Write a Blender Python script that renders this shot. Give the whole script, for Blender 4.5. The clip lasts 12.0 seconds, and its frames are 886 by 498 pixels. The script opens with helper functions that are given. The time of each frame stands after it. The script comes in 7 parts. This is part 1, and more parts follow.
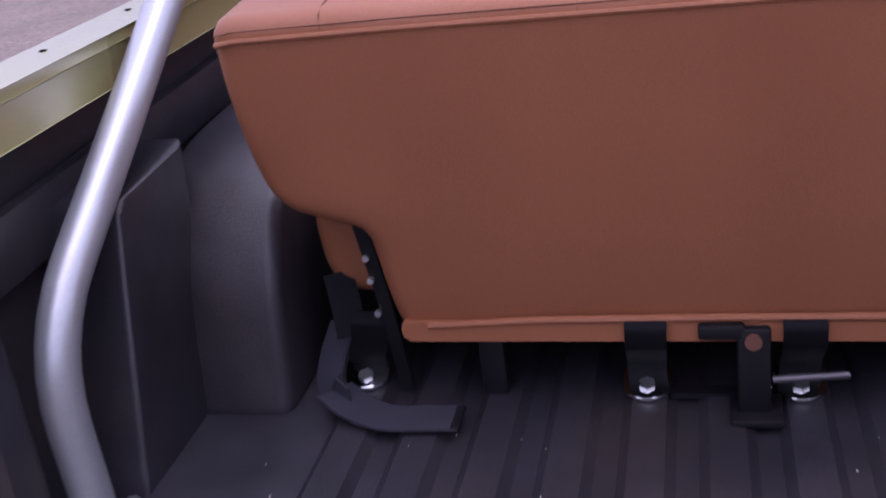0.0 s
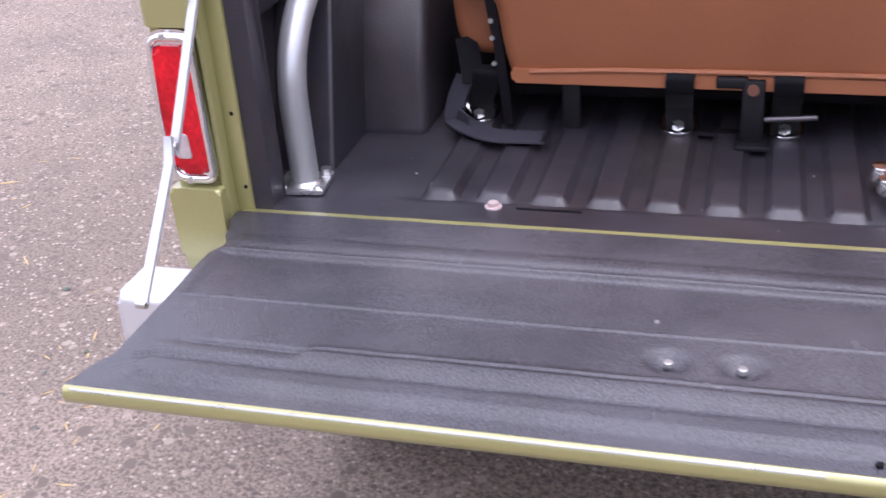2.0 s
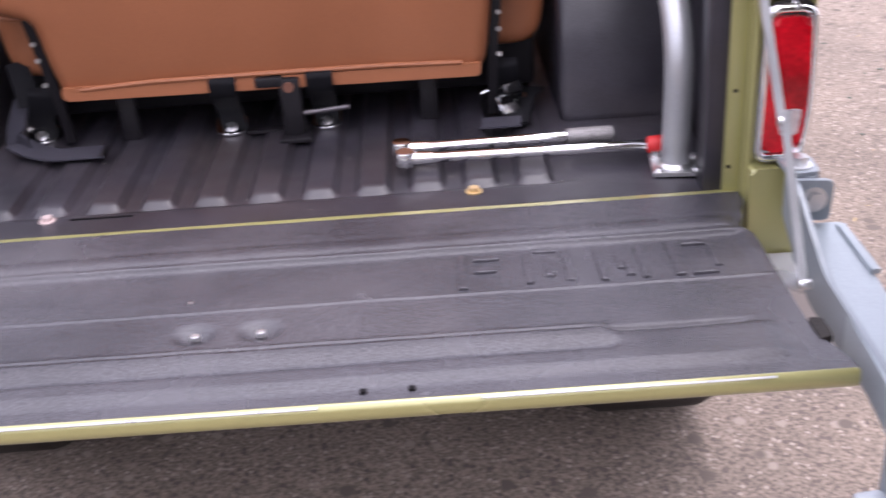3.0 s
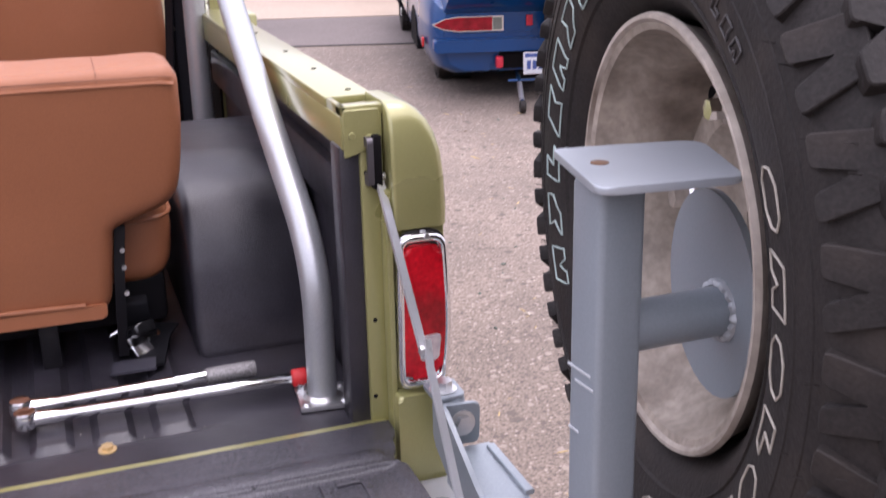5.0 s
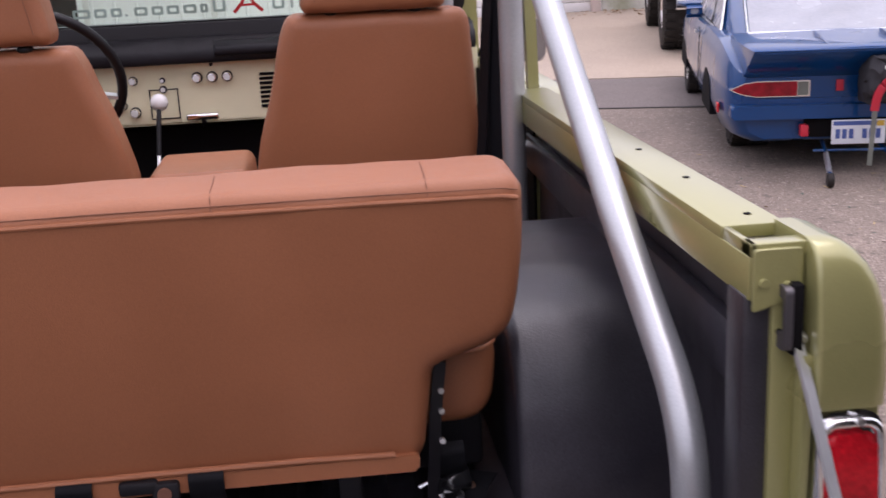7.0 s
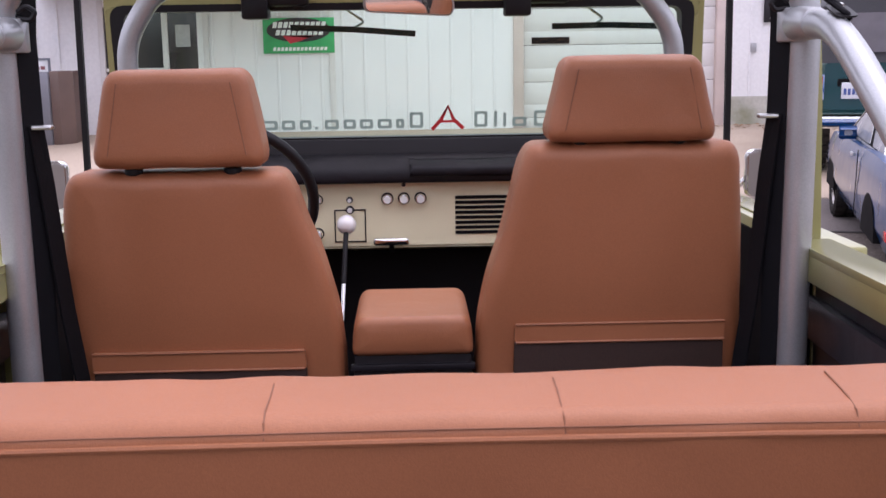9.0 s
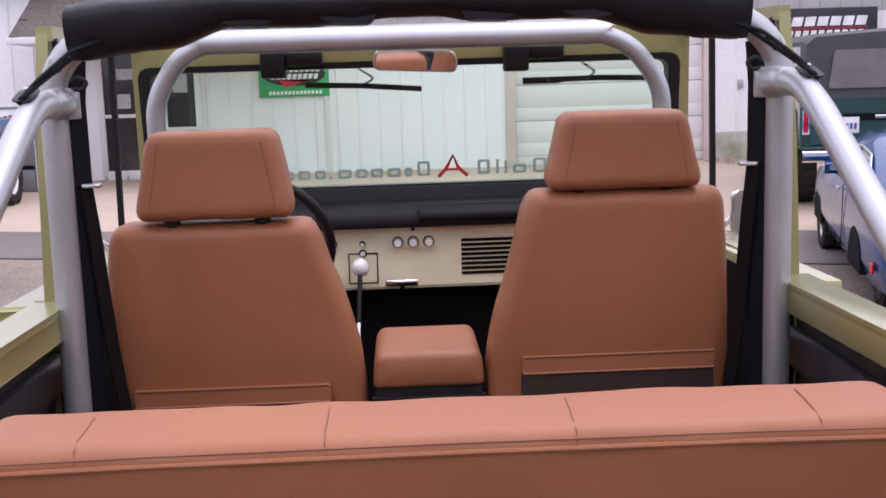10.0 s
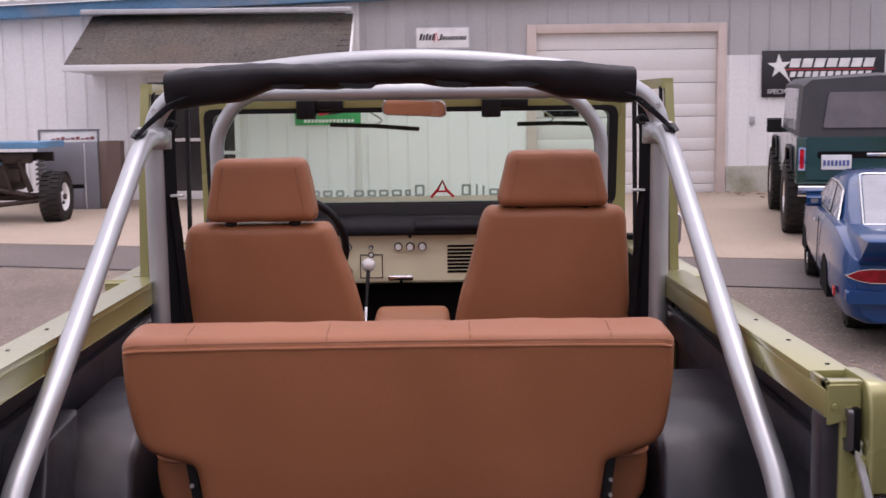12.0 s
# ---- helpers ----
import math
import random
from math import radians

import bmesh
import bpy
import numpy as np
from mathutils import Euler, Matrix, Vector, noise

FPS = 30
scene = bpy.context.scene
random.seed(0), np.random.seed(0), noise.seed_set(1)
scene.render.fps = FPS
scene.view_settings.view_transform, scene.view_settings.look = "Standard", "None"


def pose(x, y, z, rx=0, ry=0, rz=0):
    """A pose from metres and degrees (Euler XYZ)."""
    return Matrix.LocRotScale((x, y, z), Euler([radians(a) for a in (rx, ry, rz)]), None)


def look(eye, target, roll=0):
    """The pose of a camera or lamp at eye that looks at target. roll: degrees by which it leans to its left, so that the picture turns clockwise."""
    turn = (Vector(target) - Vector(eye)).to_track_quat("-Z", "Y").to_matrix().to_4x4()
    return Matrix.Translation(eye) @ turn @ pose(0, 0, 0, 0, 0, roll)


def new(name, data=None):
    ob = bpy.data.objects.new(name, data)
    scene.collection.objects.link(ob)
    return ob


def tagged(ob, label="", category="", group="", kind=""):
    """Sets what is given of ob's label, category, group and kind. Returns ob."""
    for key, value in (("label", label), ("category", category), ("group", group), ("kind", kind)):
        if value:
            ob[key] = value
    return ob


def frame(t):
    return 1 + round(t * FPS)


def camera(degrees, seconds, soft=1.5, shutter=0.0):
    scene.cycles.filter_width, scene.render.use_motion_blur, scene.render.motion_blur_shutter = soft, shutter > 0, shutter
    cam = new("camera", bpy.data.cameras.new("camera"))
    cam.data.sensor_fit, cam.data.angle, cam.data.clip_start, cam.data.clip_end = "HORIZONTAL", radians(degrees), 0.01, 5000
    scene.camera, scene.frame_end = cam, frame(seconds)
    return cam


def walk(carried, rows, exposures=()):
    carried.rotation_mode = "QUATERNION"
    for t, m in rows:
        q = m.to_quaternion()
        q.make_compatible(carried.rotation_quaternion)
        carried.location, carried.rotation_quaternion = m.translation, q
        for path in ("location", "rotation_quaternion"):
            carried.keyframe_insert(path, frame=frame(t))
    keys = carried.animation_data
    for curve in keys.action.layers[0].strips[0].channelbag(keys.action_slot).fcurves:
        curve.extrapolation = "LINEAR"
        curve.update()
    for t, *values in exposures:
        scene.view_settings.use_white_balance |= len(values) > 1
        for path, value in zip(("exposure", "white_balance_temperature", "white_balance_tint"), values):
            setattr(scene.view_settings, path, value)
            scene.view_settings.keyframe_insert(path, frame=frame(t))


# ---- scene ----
cam = camera(43.7, 12.0, soft=1.5, shutter=0.35)
PATH = [
    (0, (-0.018, -0.735, 1.523), (-0.480, 1.043, 0.732), -7.4),
    (0.5, (0.077, -0.937, 1.542), (-0.545, 0.779, 0.725), -6.7),
    (1, (0.037, -1.102, 1.56), (-0.603, 0.586, 0.698), -4.7),
    (1.5, (-0.021, -1.255, 1.557), (-0.564, 0.438, 0.642), -4.1),
    (2, (0.032, -1.349, 1.552), (-0.494, 0.337, 0.614), -4.3),
    (2.5, (0.168, -1.431, 1.554), (-0.13, 0.314, 0.624), -4.0),
    (3, (0.273, -1.454, 1.551), (0.266, 0.314, 0.616), -4.1),
    (3.5, (0.332, -1.446, 1.543), (0.548, 0.290, 0.605), -3.1),
    (3.7, (0.338, -1.437, 1.541), (0.606, 0.290, 0.633), -3.1),
    (5.3, (0.277, -1.346, 1.593), (0.97, 0.443, 1.028), -2.1),
    (5.5, (0.26, -1.332, 1.601), (0.957, 0.466, 1.072), -3.1),
    (6, (0.24, -1.265, 1.605), (0.879, 0.558, 1.089), -2.8),
    (6.5, (0.26, -1.119, 1.595), (0.693, 0.764, 1.081), -2.5),
    (7, (0.254, -0.98, 1.591), (0.461, 0.937, 1.06), -2.8),
    (7.5, (0.135, -0.786, 1.608), (0.308, 1.144, 1.116), -2.4),
    (7.7, (0.097, -0.751, 1.609), (0.224, 1.188, 1.138), -3.0),
    (9.3, (-0.018, -0.608, 1.641), (0.036, 1.361, 1.297), -0.7),
    (9.5, (-0.032, -0.635, 1.653), (0.048, 1.333, 1.304), -0.7),
    (10, (-0.039, -0.793, 1.664), (0.031, 1.186, 1.38), -1.8),
    (10.5, (-0.005, -1.028, 1.676), (0.03, 0.957, 1.438), -0.9),
    (11, (-0.012, -1.258, 1.687), (0.038, 0.733, 1.505), -1.4),
    (11.5, (-0.011, -1.448, 1.71), (0.071, 0.539, 1.504), -1.9),
    (12, (0.066, -1.633, 1.701), (0.081, 0.353, 1.468), -0.7),
]
EXPOSURES = [(0, 0.06, 5550, 39), (0.6, 0.88, 5500, 27), (1.5, 0.95, 5800, 24), (2.1, 0.82, 5900, 24), (3.0, 1.02, 6200, 24), (3.7, 1.04, 6300, 24), (5.5, 0.60, 6200, 26), (6.5, 0.44, 6200, 25), (7.5, 0.11, 6400, 26), (9.5, 0.39, 6050, 25), (10.5, 0.14, 6250, 26.5), (11.5, -0.02, 6450, 27), (12, -0.06, 6500, 27)]
walk(cam, [(t, look(eye, target, roll)) for t, eye, target, roll in PATH],
     EXPOSURES)

# ---- light: a bright overcast sky, brightest overhead ----
world = bpy.data.worlds.new("overcast_sky")
scene.world = world
world.use_nodes = True
wn, wl = world.node_tree.nodes, world.node_tree.links
sky = wn.new("ShaderNodeTexSky")
sky.sky_type, sky.sun_disc = "NISHITA", False
sky.sun_elevation, sky.sun_rotation = radians(62), radians(160)
sky.air_density, sky.dust_density, sky.ozone_density = 1.0, 4.0, 1.0
cloud = wn.new("ShaderNodeMixRGB")
cloud.inputs[0].default_value = 0.8
cloud.inputs[2].default_value = (9.6, 9.7, 10.1, 1)
wl.new(sky.outputs[0], cloud.inputs[1])
coord, sep_z, lift = wn.new("ShaderNodeTexCoord"), wn.new("ShaderNodeSeparateXYZ"), wn.new("ShaderNodeMapRange")
wl.new(coord.outputs["Generated"], sep_z.inputs[0])
wl.new(sep_z.outputs["Z"], lift.inputs[0])
lift.inputs[3].default_value, lift.inputs[4].default_value = 0.52, 1.4
shade = wn.new("ShaderNodeMixRGB")
shade.blend_type, shade.inputs[0].default_value = "MULTIPLY", 1.0
wl.new(cloud.outputs[0], shade.inputs[1])
wl.new(lift.outputs[0], shade.inputs[2])
wl.new(shade.outputs[0], wn["Background"].inputs[0])
wn["Background"].inputs[1].default_value = 0.15
sun = new("sun", bpy.data.lights.new("sun", "SUN"))
sun.data.energy, sun.data.angle, sun.data.color = 0.8, radians(30), (1.0, 0.96, 0.9)
sun.matrix_world = look((2, 1.5, 10), (0, 0, 0))
scene.view_settings.exposure = 0.0

# ---- materials ----
MATS = {}


def mat(name, base, rough=0.5, metal=0.0, vary=0.12, scale=6.0, grain=0.0, grain_scale=300.0, bump=0.0, bump_scale=250.0,
        dirt=None, dirt_amount=0.0, dirt_scale=3.0, coat=0.0, spec=0.5, coords="Object", rough_vary=0.1, swell=0.0, swell_scale=9.0, coat_rough=0.08):
    """A procedural surface: base colour varied at two scales, optional stains, and fine relief."""
    m = bpy.data.materials.new(name)
    m.use_nodes = True
    n, l = m.node_tree.nodes, m.node_tree.links
    b = n["Principled BSDF"]
    b.inputs["Metallic"].default_value = metal
    b.inputs["Specular IOR Level"].default_value = spec
    b.inputs["Coat Weight"].default_value = coat
    b.inputs["Coat Roughness"].default_value = coat_rough
    tc = n.new("ShaderNodeTexCoord")

    def noise_at(s, detail=4.0):
        t = n.new("ShaderNodeTexNoise")
        t.inputs["Scale"].default_value, t.inputs["Detail"].default_value = s, detail
        l.new(tc.outputs[coords], t.inputs["Vector"])
        return t

    def blend(kind, fac, a, c):
        x = n.new("ShaderNodeMixRGB")
        x.blend_type = kind
        for slot, v in ((0, fac), (1, a), (2, c)):
            if hasattr(v, "links"):
                l.new(v, x.inputs[slot])
            elif slot == 0:
                x.inputs[slot].default_value = v
            else:
                x.inputs[slot].default_value = (*v, 1)
        return x.outputs[0]

    big = noise_at(scale)
    ramp = n.new("ShaderNodeMapRange")
    ramp.inputs[1].default_value, ramp.inputs[2].default_value = 0.3, 0.7
    l.new(big.outputs["Fac"], ramp.inputs[0])
    col = blend("MIX", ramp.outputs[0], [c * (1 - vary) for c in base], [min(1, c * (1 + vary)) for c in base])
    if grain:
        fine = noise_at(grain_scale, 2.0)
        gr = n.new("ShaderNodeMapRange")
        gr.inputs[1].default_value, gr.inputs[2].default_value = 0.35, 0.65
        gr.inputs[3].default_value, gr.inputs[4].default_value = 1 - grain, 1 + grain
        l.new(fine.outputs["Fac"], gr.inputs[0])
        col = blend("MULTIPLY", 1.0, col, gr.outputs[0])
    if dirt:
        d = noise_at(dirt_scale, 8.0)
        dr = n.new("ShaderNodeMapRange")
        dr.inputs[1].default_value, dr.inputs[2].default_value = 0.5, 0.72
        dr.inputs[4].default_value = dirt_amount
        l.new(d.outputs["Fac"], dr.inputs[0])
        col = blend("MIX", dr.outputs[0], col, dirt)
    l.new(col, b.inputs["Base Color"])
    rr = n.new("ShaderNodeMapRange")
    rr.inputs[3].default_value, rr.inputs[4].default_value = max(0.02, rough - rough_vary), min(1, rough + rough_vary)
    l.new(big.outputs["Fac"], rr.inputs[0])
    l.new(rr.outputs[0], b.inputs["Roughness"])
    if bump:
        f = noise_at(bump_scale, 3.0)
        bp = n.new("ShaderNodeBump")
        bp.inputs["Strength"].default_value, bp.inputs["Distance"].default_value = min(1, bump), 0.002
        l.new(f.outputs["Fac"], bp.inputs["Height"])
        l.new(bp.outputs[0], b.inputs["Normal"])
        if swell:
            sw_ = n.new("ShaderNodeBump")
            sw_.inputs["Strength"].default_value, sw_.inputs["Distance"].default_value = swell, 0.02
            l.new(noise_at(swell_scale, 2.0).outputs["Fac"], sw_.inputs["Height"])
            l.new(sw_.outputs[0], bp.inputs["Normal"])
    MATS[name] = m
    return m


paint_olive = mat("olive_metallic_paint", (0.335, 0.32, 0.130), 0.30, 0.3, 0.06, 4, 0.06, 900, coat=0.9, coat_rough=0.2)
paint_tan = mat("dash_olive_paint", (0.78, 0.73, 0.50), 0.4, 0.0, 0.05, 4, 0.05, 700, coat=0.2)
liner = mat("sprayed_bed_liner", (0.028, 0.026, 0.033), 0.34, 0, 0.3, 9, 0.25, 500, 0.3, 420, (0.058, 0.046, 0.043), 0.5, 4.0, swell=0.35, swell_scale=7)
liner_gate = mat("worn_gate_liner", (0.047, 0.045, 0.053), 0.25, 0, 0.25, 5, 0.3, 420, 0.6, 420, (0.10, 0.092, 0.095), 0.35, 4.0)
leather = mat("saddle_leather", (0.308, 0.1145, 0.052), 0.43, 0, 0.07, 3, 0.05, 420, 0.25, 650, spec=0.40, swell=0.15, swell_scale=9)
steel_tube = mat("brushed_silver_tube", (0.43, 0.44, 0.455), 0.34, 0.6, 0.06, 8, 0.05, 400)
zinc = mat("zinc_plated_steel", (0.6, 0.6, 0.6), 0.3, 0.9, 0.15, 30)
chrome = mat("chrome", (0.85, 0.85, 0.86), 0.08, 1.0, 0.03, 20, rough_vary=0.03)
grey_paint = mat("grey_carrier_paint", (0.22, 0.25, 0.275), 0.42, 0.1, 0.05, 5, 0.03, 400, coat=0.15)
rubber = mat("tyre_rubber", (0.020, 0.017, 0.016), 0.7, 0, 0.25, 14, 0.2, 260, 0.4, 200, (0.065, 0.050, 0.040), 0.35, 9, spec=0.3)
black_plastic = mat("black_plastic", (0.009, 0.008, 0.010), 0.45, 0, 0.15, 10, spec=0.3)
webbing = mat("black_webbing", (0.006, 0.006, 0.008), 0.7, 0, 0.15, 40, 0.2, 900, 0.3, 900, spec=0.15)
vinyl_black = mat("black_vinyl", (0.009, 0.008, 0.011), 0.45, 0, 0.25, 9, 0.1, 300, 0.4, 60, spec=0.25, swell=0.2, swell_scale=14)
asphalt = mat("old_asphalt", (0.200, 0.158, 0.129), 0.9, 0, 0.16, 2.6, 0.38, 120, 0.7, 150, (0.105, 0.082, 0.070), 0.62, 0.5)
concrete = mat("tan_concrete", (0.38, 0.305, 0.24), 0.9, 0, 0.1, 0.6, 0.12, 60, 0.3, 80, (0.27, 0.2, 0.14), 0.35, 0.8)
siding = mat("white_metal_siding", (0.84, 0.83, 0.84), 0.55, 0, 0.05, 0.5, 0.03, 20, 0, 10, (0.5, 0.5, 0.5), 0.3, 0.7)
siding_grey = mat("grey_metal_siding", (0.46, 0.45, 0.46), 0.55, 0, 0.08, 0.5, 0.03, 20, 0, 10, (0.33, 0.31, 0.30), 0.3, 0.8)
door_white = mat("garage_door_white", (0.72, 0.70, 0.69), 0.5, 0, 0.04, 0.8, 0.02, 30)
trim_tan = mat("pinkish_wood_trim", (0.60, 0.50, 0.46), 0.7, 0, 0.08, 3)
shingle = mat("old_shingles", (0.085, 0.072, 0.064), 0.9, 0, 0.25, 1.2, 0.3, 30, 0.5, 30, (0.16, 0.11, 0.07), 0.4, 1.0)
blue_trim = mat("blue_trim", (0.10, 0.25, 0.42), 0.5, 0, 0.15, 1.5, 0.1, 30, 0, 10, (0.36, 0.31, 0.28), 0.55, 1.3)
car_blue = mat("blue_car_paint", (0.002, 0.048, 0.175), 0.3, 0.15, 0.06, 3, spec=0.2, coat=0.7, coat_rough=0.03)
car_green = mat("dark_green_paint", (0.012, 0.055, 0.05), 0.25, 0.2, 0.08, 3, coat=0.8)
car_orange = mat("orange_paint", (0.75, 0.14, 0.03), 0.3, 0.0, 0.05, 3, coat=0.6)
soft_top = mat("black_canvas", (0.06, 0.06, 0.066), 0.75, 0, 0.15, 4, 0.1, 90, 0.3, 40)
wheel_white = mat("dusty_white_wheel", (0.40, 0.35, 0.30), 0.6, 0.0, 0.15, 11, 0.1, 80, 0.3, 100, (0.12, 0.085, 0.06), 0.9, 9)
# near-black: colours in the shade of holes, recesses and inner panels; also dark frames
shade_frame_black = mat("shade_and_frame_black", (0.008, 0.007, 0.008), 0.85, spec=0.1)
LENS_RED = mat("red_lens", (0.52, 0.006, 0.014), 0.2, 0, 0.45, 14, 0.15, 160, 0.3, 260, spec=0.3, coat=0.25)
LENS_DARK = mat("dark_red_lens", (0.26, 0.004, 0.012), 0.2, 0, 0.3, 18, spec=0.3, coat=0.3)
LENS_CLEAR = mat("clear_lens", (0.5, 0.42, 0.42), 0.15, 0, 0.2, 60, coat=0.8)


def glass(name, tint, rough=0.0, mix=0.12):
    """Clear pane: mostly see-through, with a glossy sheen."""
    m = bpy.data.materials.new(name)
    m.use_nodes = True
    n, l = m.node_tree.nodes, m.node_tree.links
    out = n["Material Output"]
    n.remove(n["Principled BSDF"])
    tr, gl, fr, mx = n.new("ShaderNodeBsdfTransparent"), n.new("ShaderNodeBsdfGlossy"), n.new("ShaderNodeFresnel"), n.new("ShaderNodeMixShader")
    tr.inputs[0].default_value = (*tint, 1)
    gl.inputs["Roughness"].default_value = rough
    fr.inputs[0].default_value = 1.35
    l.new(fr.outputs[0], mx.inputs[0])
    l.new(tr.outputs[0], mx.inputs[1])
    l.new(gl.outputs[0], mx.inputs[2])
    l.new(mx.outputs[0], out.inputs[0])
    MATS[name] = m
    return m


GLASS_GREEN = glass("green_tinted_glass", (0.90, 1.0, 0.93))
MIRROR = mat("mirror", (0.9, 0.9, 0.9), 0.02, 1.0, 0.0, 5, rough_vary=0.0)
DARK_PANE = mat("dark_shop_glass", (0.03, 0.028, 0.03), 0.08, 0, 0.4, 2, coat=0.5)
# grey base and paler patches put the sky's reflection into the panes' colour
SHEEN_PANE = mat("sky_sheen_window", (0.27, 0.28, 0.31), 0.25, 0, 0.15, 3, 0.05, 40, 0, 10, (0.36, 0.36, 0.37), 0.4, 4, coat=0.25)
PLATE = mat("plate_white", (0.68, 0.70, 0.74), 0.45, 0, 0.08, 8)
ALGAE = mat("algae_stained_siding", (0.50, 0.49, 0.44), 0.7, 0, 0.1, 2, 0.05, 30, 0, 10, (0.16, 0.17, 0.07), 0.85, 1.6)
mat("leather_seam", (0.20, 0.075, 0.036), 0.6)
mat("dark_seam", (0.10, 0.035, 0.016), 0.7)


def speckle(m, scale, light, amount, dark, dark_amount):
    """Adds pale and dark stones to a surface's colour."""
    n, l = m.node_tree.nodes, m.node_tree.links
    b = n["Principled BSDF"]
    col = b.inputs["Base Color"].links[0].from_socket
    tc = n.new("ShaderNodeTexCoord")
    for s, rgb, lim in ((scale, light, amount), (scale * 0.7, dark, dark_amount)):
        v = n.new("ShaderNodeTexVoronoi")
        v.inputs["Scale"].default_value = s
        l.new(tc.outputs["Object"], v.inputs["Vector"])
        sep = n.new("ShaderNodeSeparateColor")
        l.new(v.outputs["Color"], sep.inputs[0])
        gt = n.new("ShaderNodeMath")
        gt.operation, gt.inputs[1].default_value = "LESS_THAN", lim
        l.new(sep.outputs[0], gt.inputs[0])
        near = n.new("ShaderNodeMapRange")
        near.inputs[1].default_value, near.inputs[2].default_value = 0.55, 0.35
        l.new(v.outputs["Distance"], near.inputs[0])
        mul = n.new("ShaderNodeMath")
        mul.operation = "MULTIPLY"
        l.new(gt.outputs[0], mul.inputs[0])
        l.new(near.outputs[0], mul.inputs[1])
        mx = n.new("ShaderNodeMixRGB")
        l.new(mul.outputs[0], mx.inputs[0])
        l.new(col, mx.inputs[1])
        mx.inputs[2].default_value = (*rgb, 1)
        col = mx.outputs[0]
    l.new(col, b.inputs["Base Color"])


speckle(asphalt, 92, (0.36, 0.30, 0.255), 0.10, (0.12, 0.094, 0.08), 0.14)
speckle(asphalt, 36, (0.29, 0.24, 0.20), 0.04, (0.125, 0.10, 0.083), 0.06)

# ---- building helpers ----
ORIGIN = {}


def thing(name, at, label, category, group="", kind=""):
    """A top-level thing: an empty at its base, under which parts are built in world coordinates."""
    ob = new(name)
    ob.empty_display_size = 0.1
    ob.location = at
    ORIGIN[ob.name] = Vector(at)
    return tagged(ob, label, category, group, kind)


def mesh_of(name, bm, material, sharp=38):
    bmesh.ops.recalc_face_normals(bm, faces=bm.faces[:])
    lim = radians(sharp)
    for f in bm.faces:
        f.smooth = len(f.verts) < 9
    for e in bm.edges:
        e.smooth = len(e.link_faces) == 2 and e.calc_face_angle(0) < lim
    me = bpy.data.meshes.new(name)
    bm.to_mesh(me)
    bm.free()
    me.materials.append(material)
    return me


def islands(bm):
    """Groups of faces that touch or overlap, as bmeshes of their own."""
    left, groups = set(bm.verts), []
    while left:
        todo, seen = [left.pop()], set()
        while todo:
            v = todo.pop()
            seen.add(v)
            for e in v.link_edges:
                o = e.other_vert(v)
                if o in left:
                    left.discard(o)
                    todo.append(o)
        lo = [min(v.co[k] for v in seen) - 0.0005 for k in range(3)]
        hi = [max(v.co[k] for v in seen) + 0.0005 for k in range(3)]
        for g in [g for g in groups if all(lo[k] <= g[2][k] and hi[k] >= g[1][k] for k in range(3))]:
            groups.remove(g)
            seen |= g[0]
            lo, hi = [min(lo[k], g[1][k]) for k in range(3)], [max(hi[k], g[2][k]) for k in range(3)]
        groups.append((seen, lo, hi))
    out = []
    for seen, _, _ in groups:
        nb = bmesh.new()
        made = {v: nb.verts.new(v.co) for v in seen}
        for f in {f for v in seen for f in v.link_faces}:
            nb.faces.new([made[v] for v in f.verts])
        out.append(nb)
    bm.free()
    return out


def parts(name, bm, material, parent, label="", sharp=38):
    """Each separate piece of bm as a part of its own."""
    return [part(name, b, material, parent, label, sharp) for b in islands(bm)]


def part(name, bm, material, parent, label="", sharp=38):
    ob = new(name, mesh_of(name, bm, material, sharp))
    ob.parent = parent
    if parent is not None and parent.name in ORIGIN:
        ob.matrix_parent_inverse = Matrix.Translation(-ORIGIN[parent.name])
    return tagged(ob, label)


def solo(name, bm, material, label, category, kind="", group="", sharp=38):
    """A thing of one mesh."""
    return tagged(new(name, mesh_of(name, bm, material, sharp)), label, category, group, kind)


def B():
    return bmesh.new()


def bevel(bm, edges, width, seg=2):
    bmesh.ops.bevel(bm, geom=list(edges), offset=width, segments=seg, profile=0.5, affect="EDGES", clamp_overlap=True)


def box(bm, x0, x1, y0, y1, z0, z1, bev=0.0, seg=2, m=None):
    r = bmesh.ops.create_cube(bm, size=1)
    v = r["verts"]
    for p in v:
        p.co = Vector((x0 + (p.co.x + 0.5) * (x1 - x0), y0 + (p.co.y + 0.5) * (y1 - y0), z0 + (p.co.z + 0.5) * (z1 - z0)))
        if m is not None:
            p.co = m @ p.co
    if bev:
        bevel(bm, {e for p in v for e in p.link_edges}, bev, seg)
    return bm


def frame_of(d):
    d = d.normalized()
    a = Vector((0, 0, 1)) if abs(d.z) < 0.9 else Vector((1, 0, 0))
    u = d.cross(a).normalized()
    return u, d.cross(u).normalized()


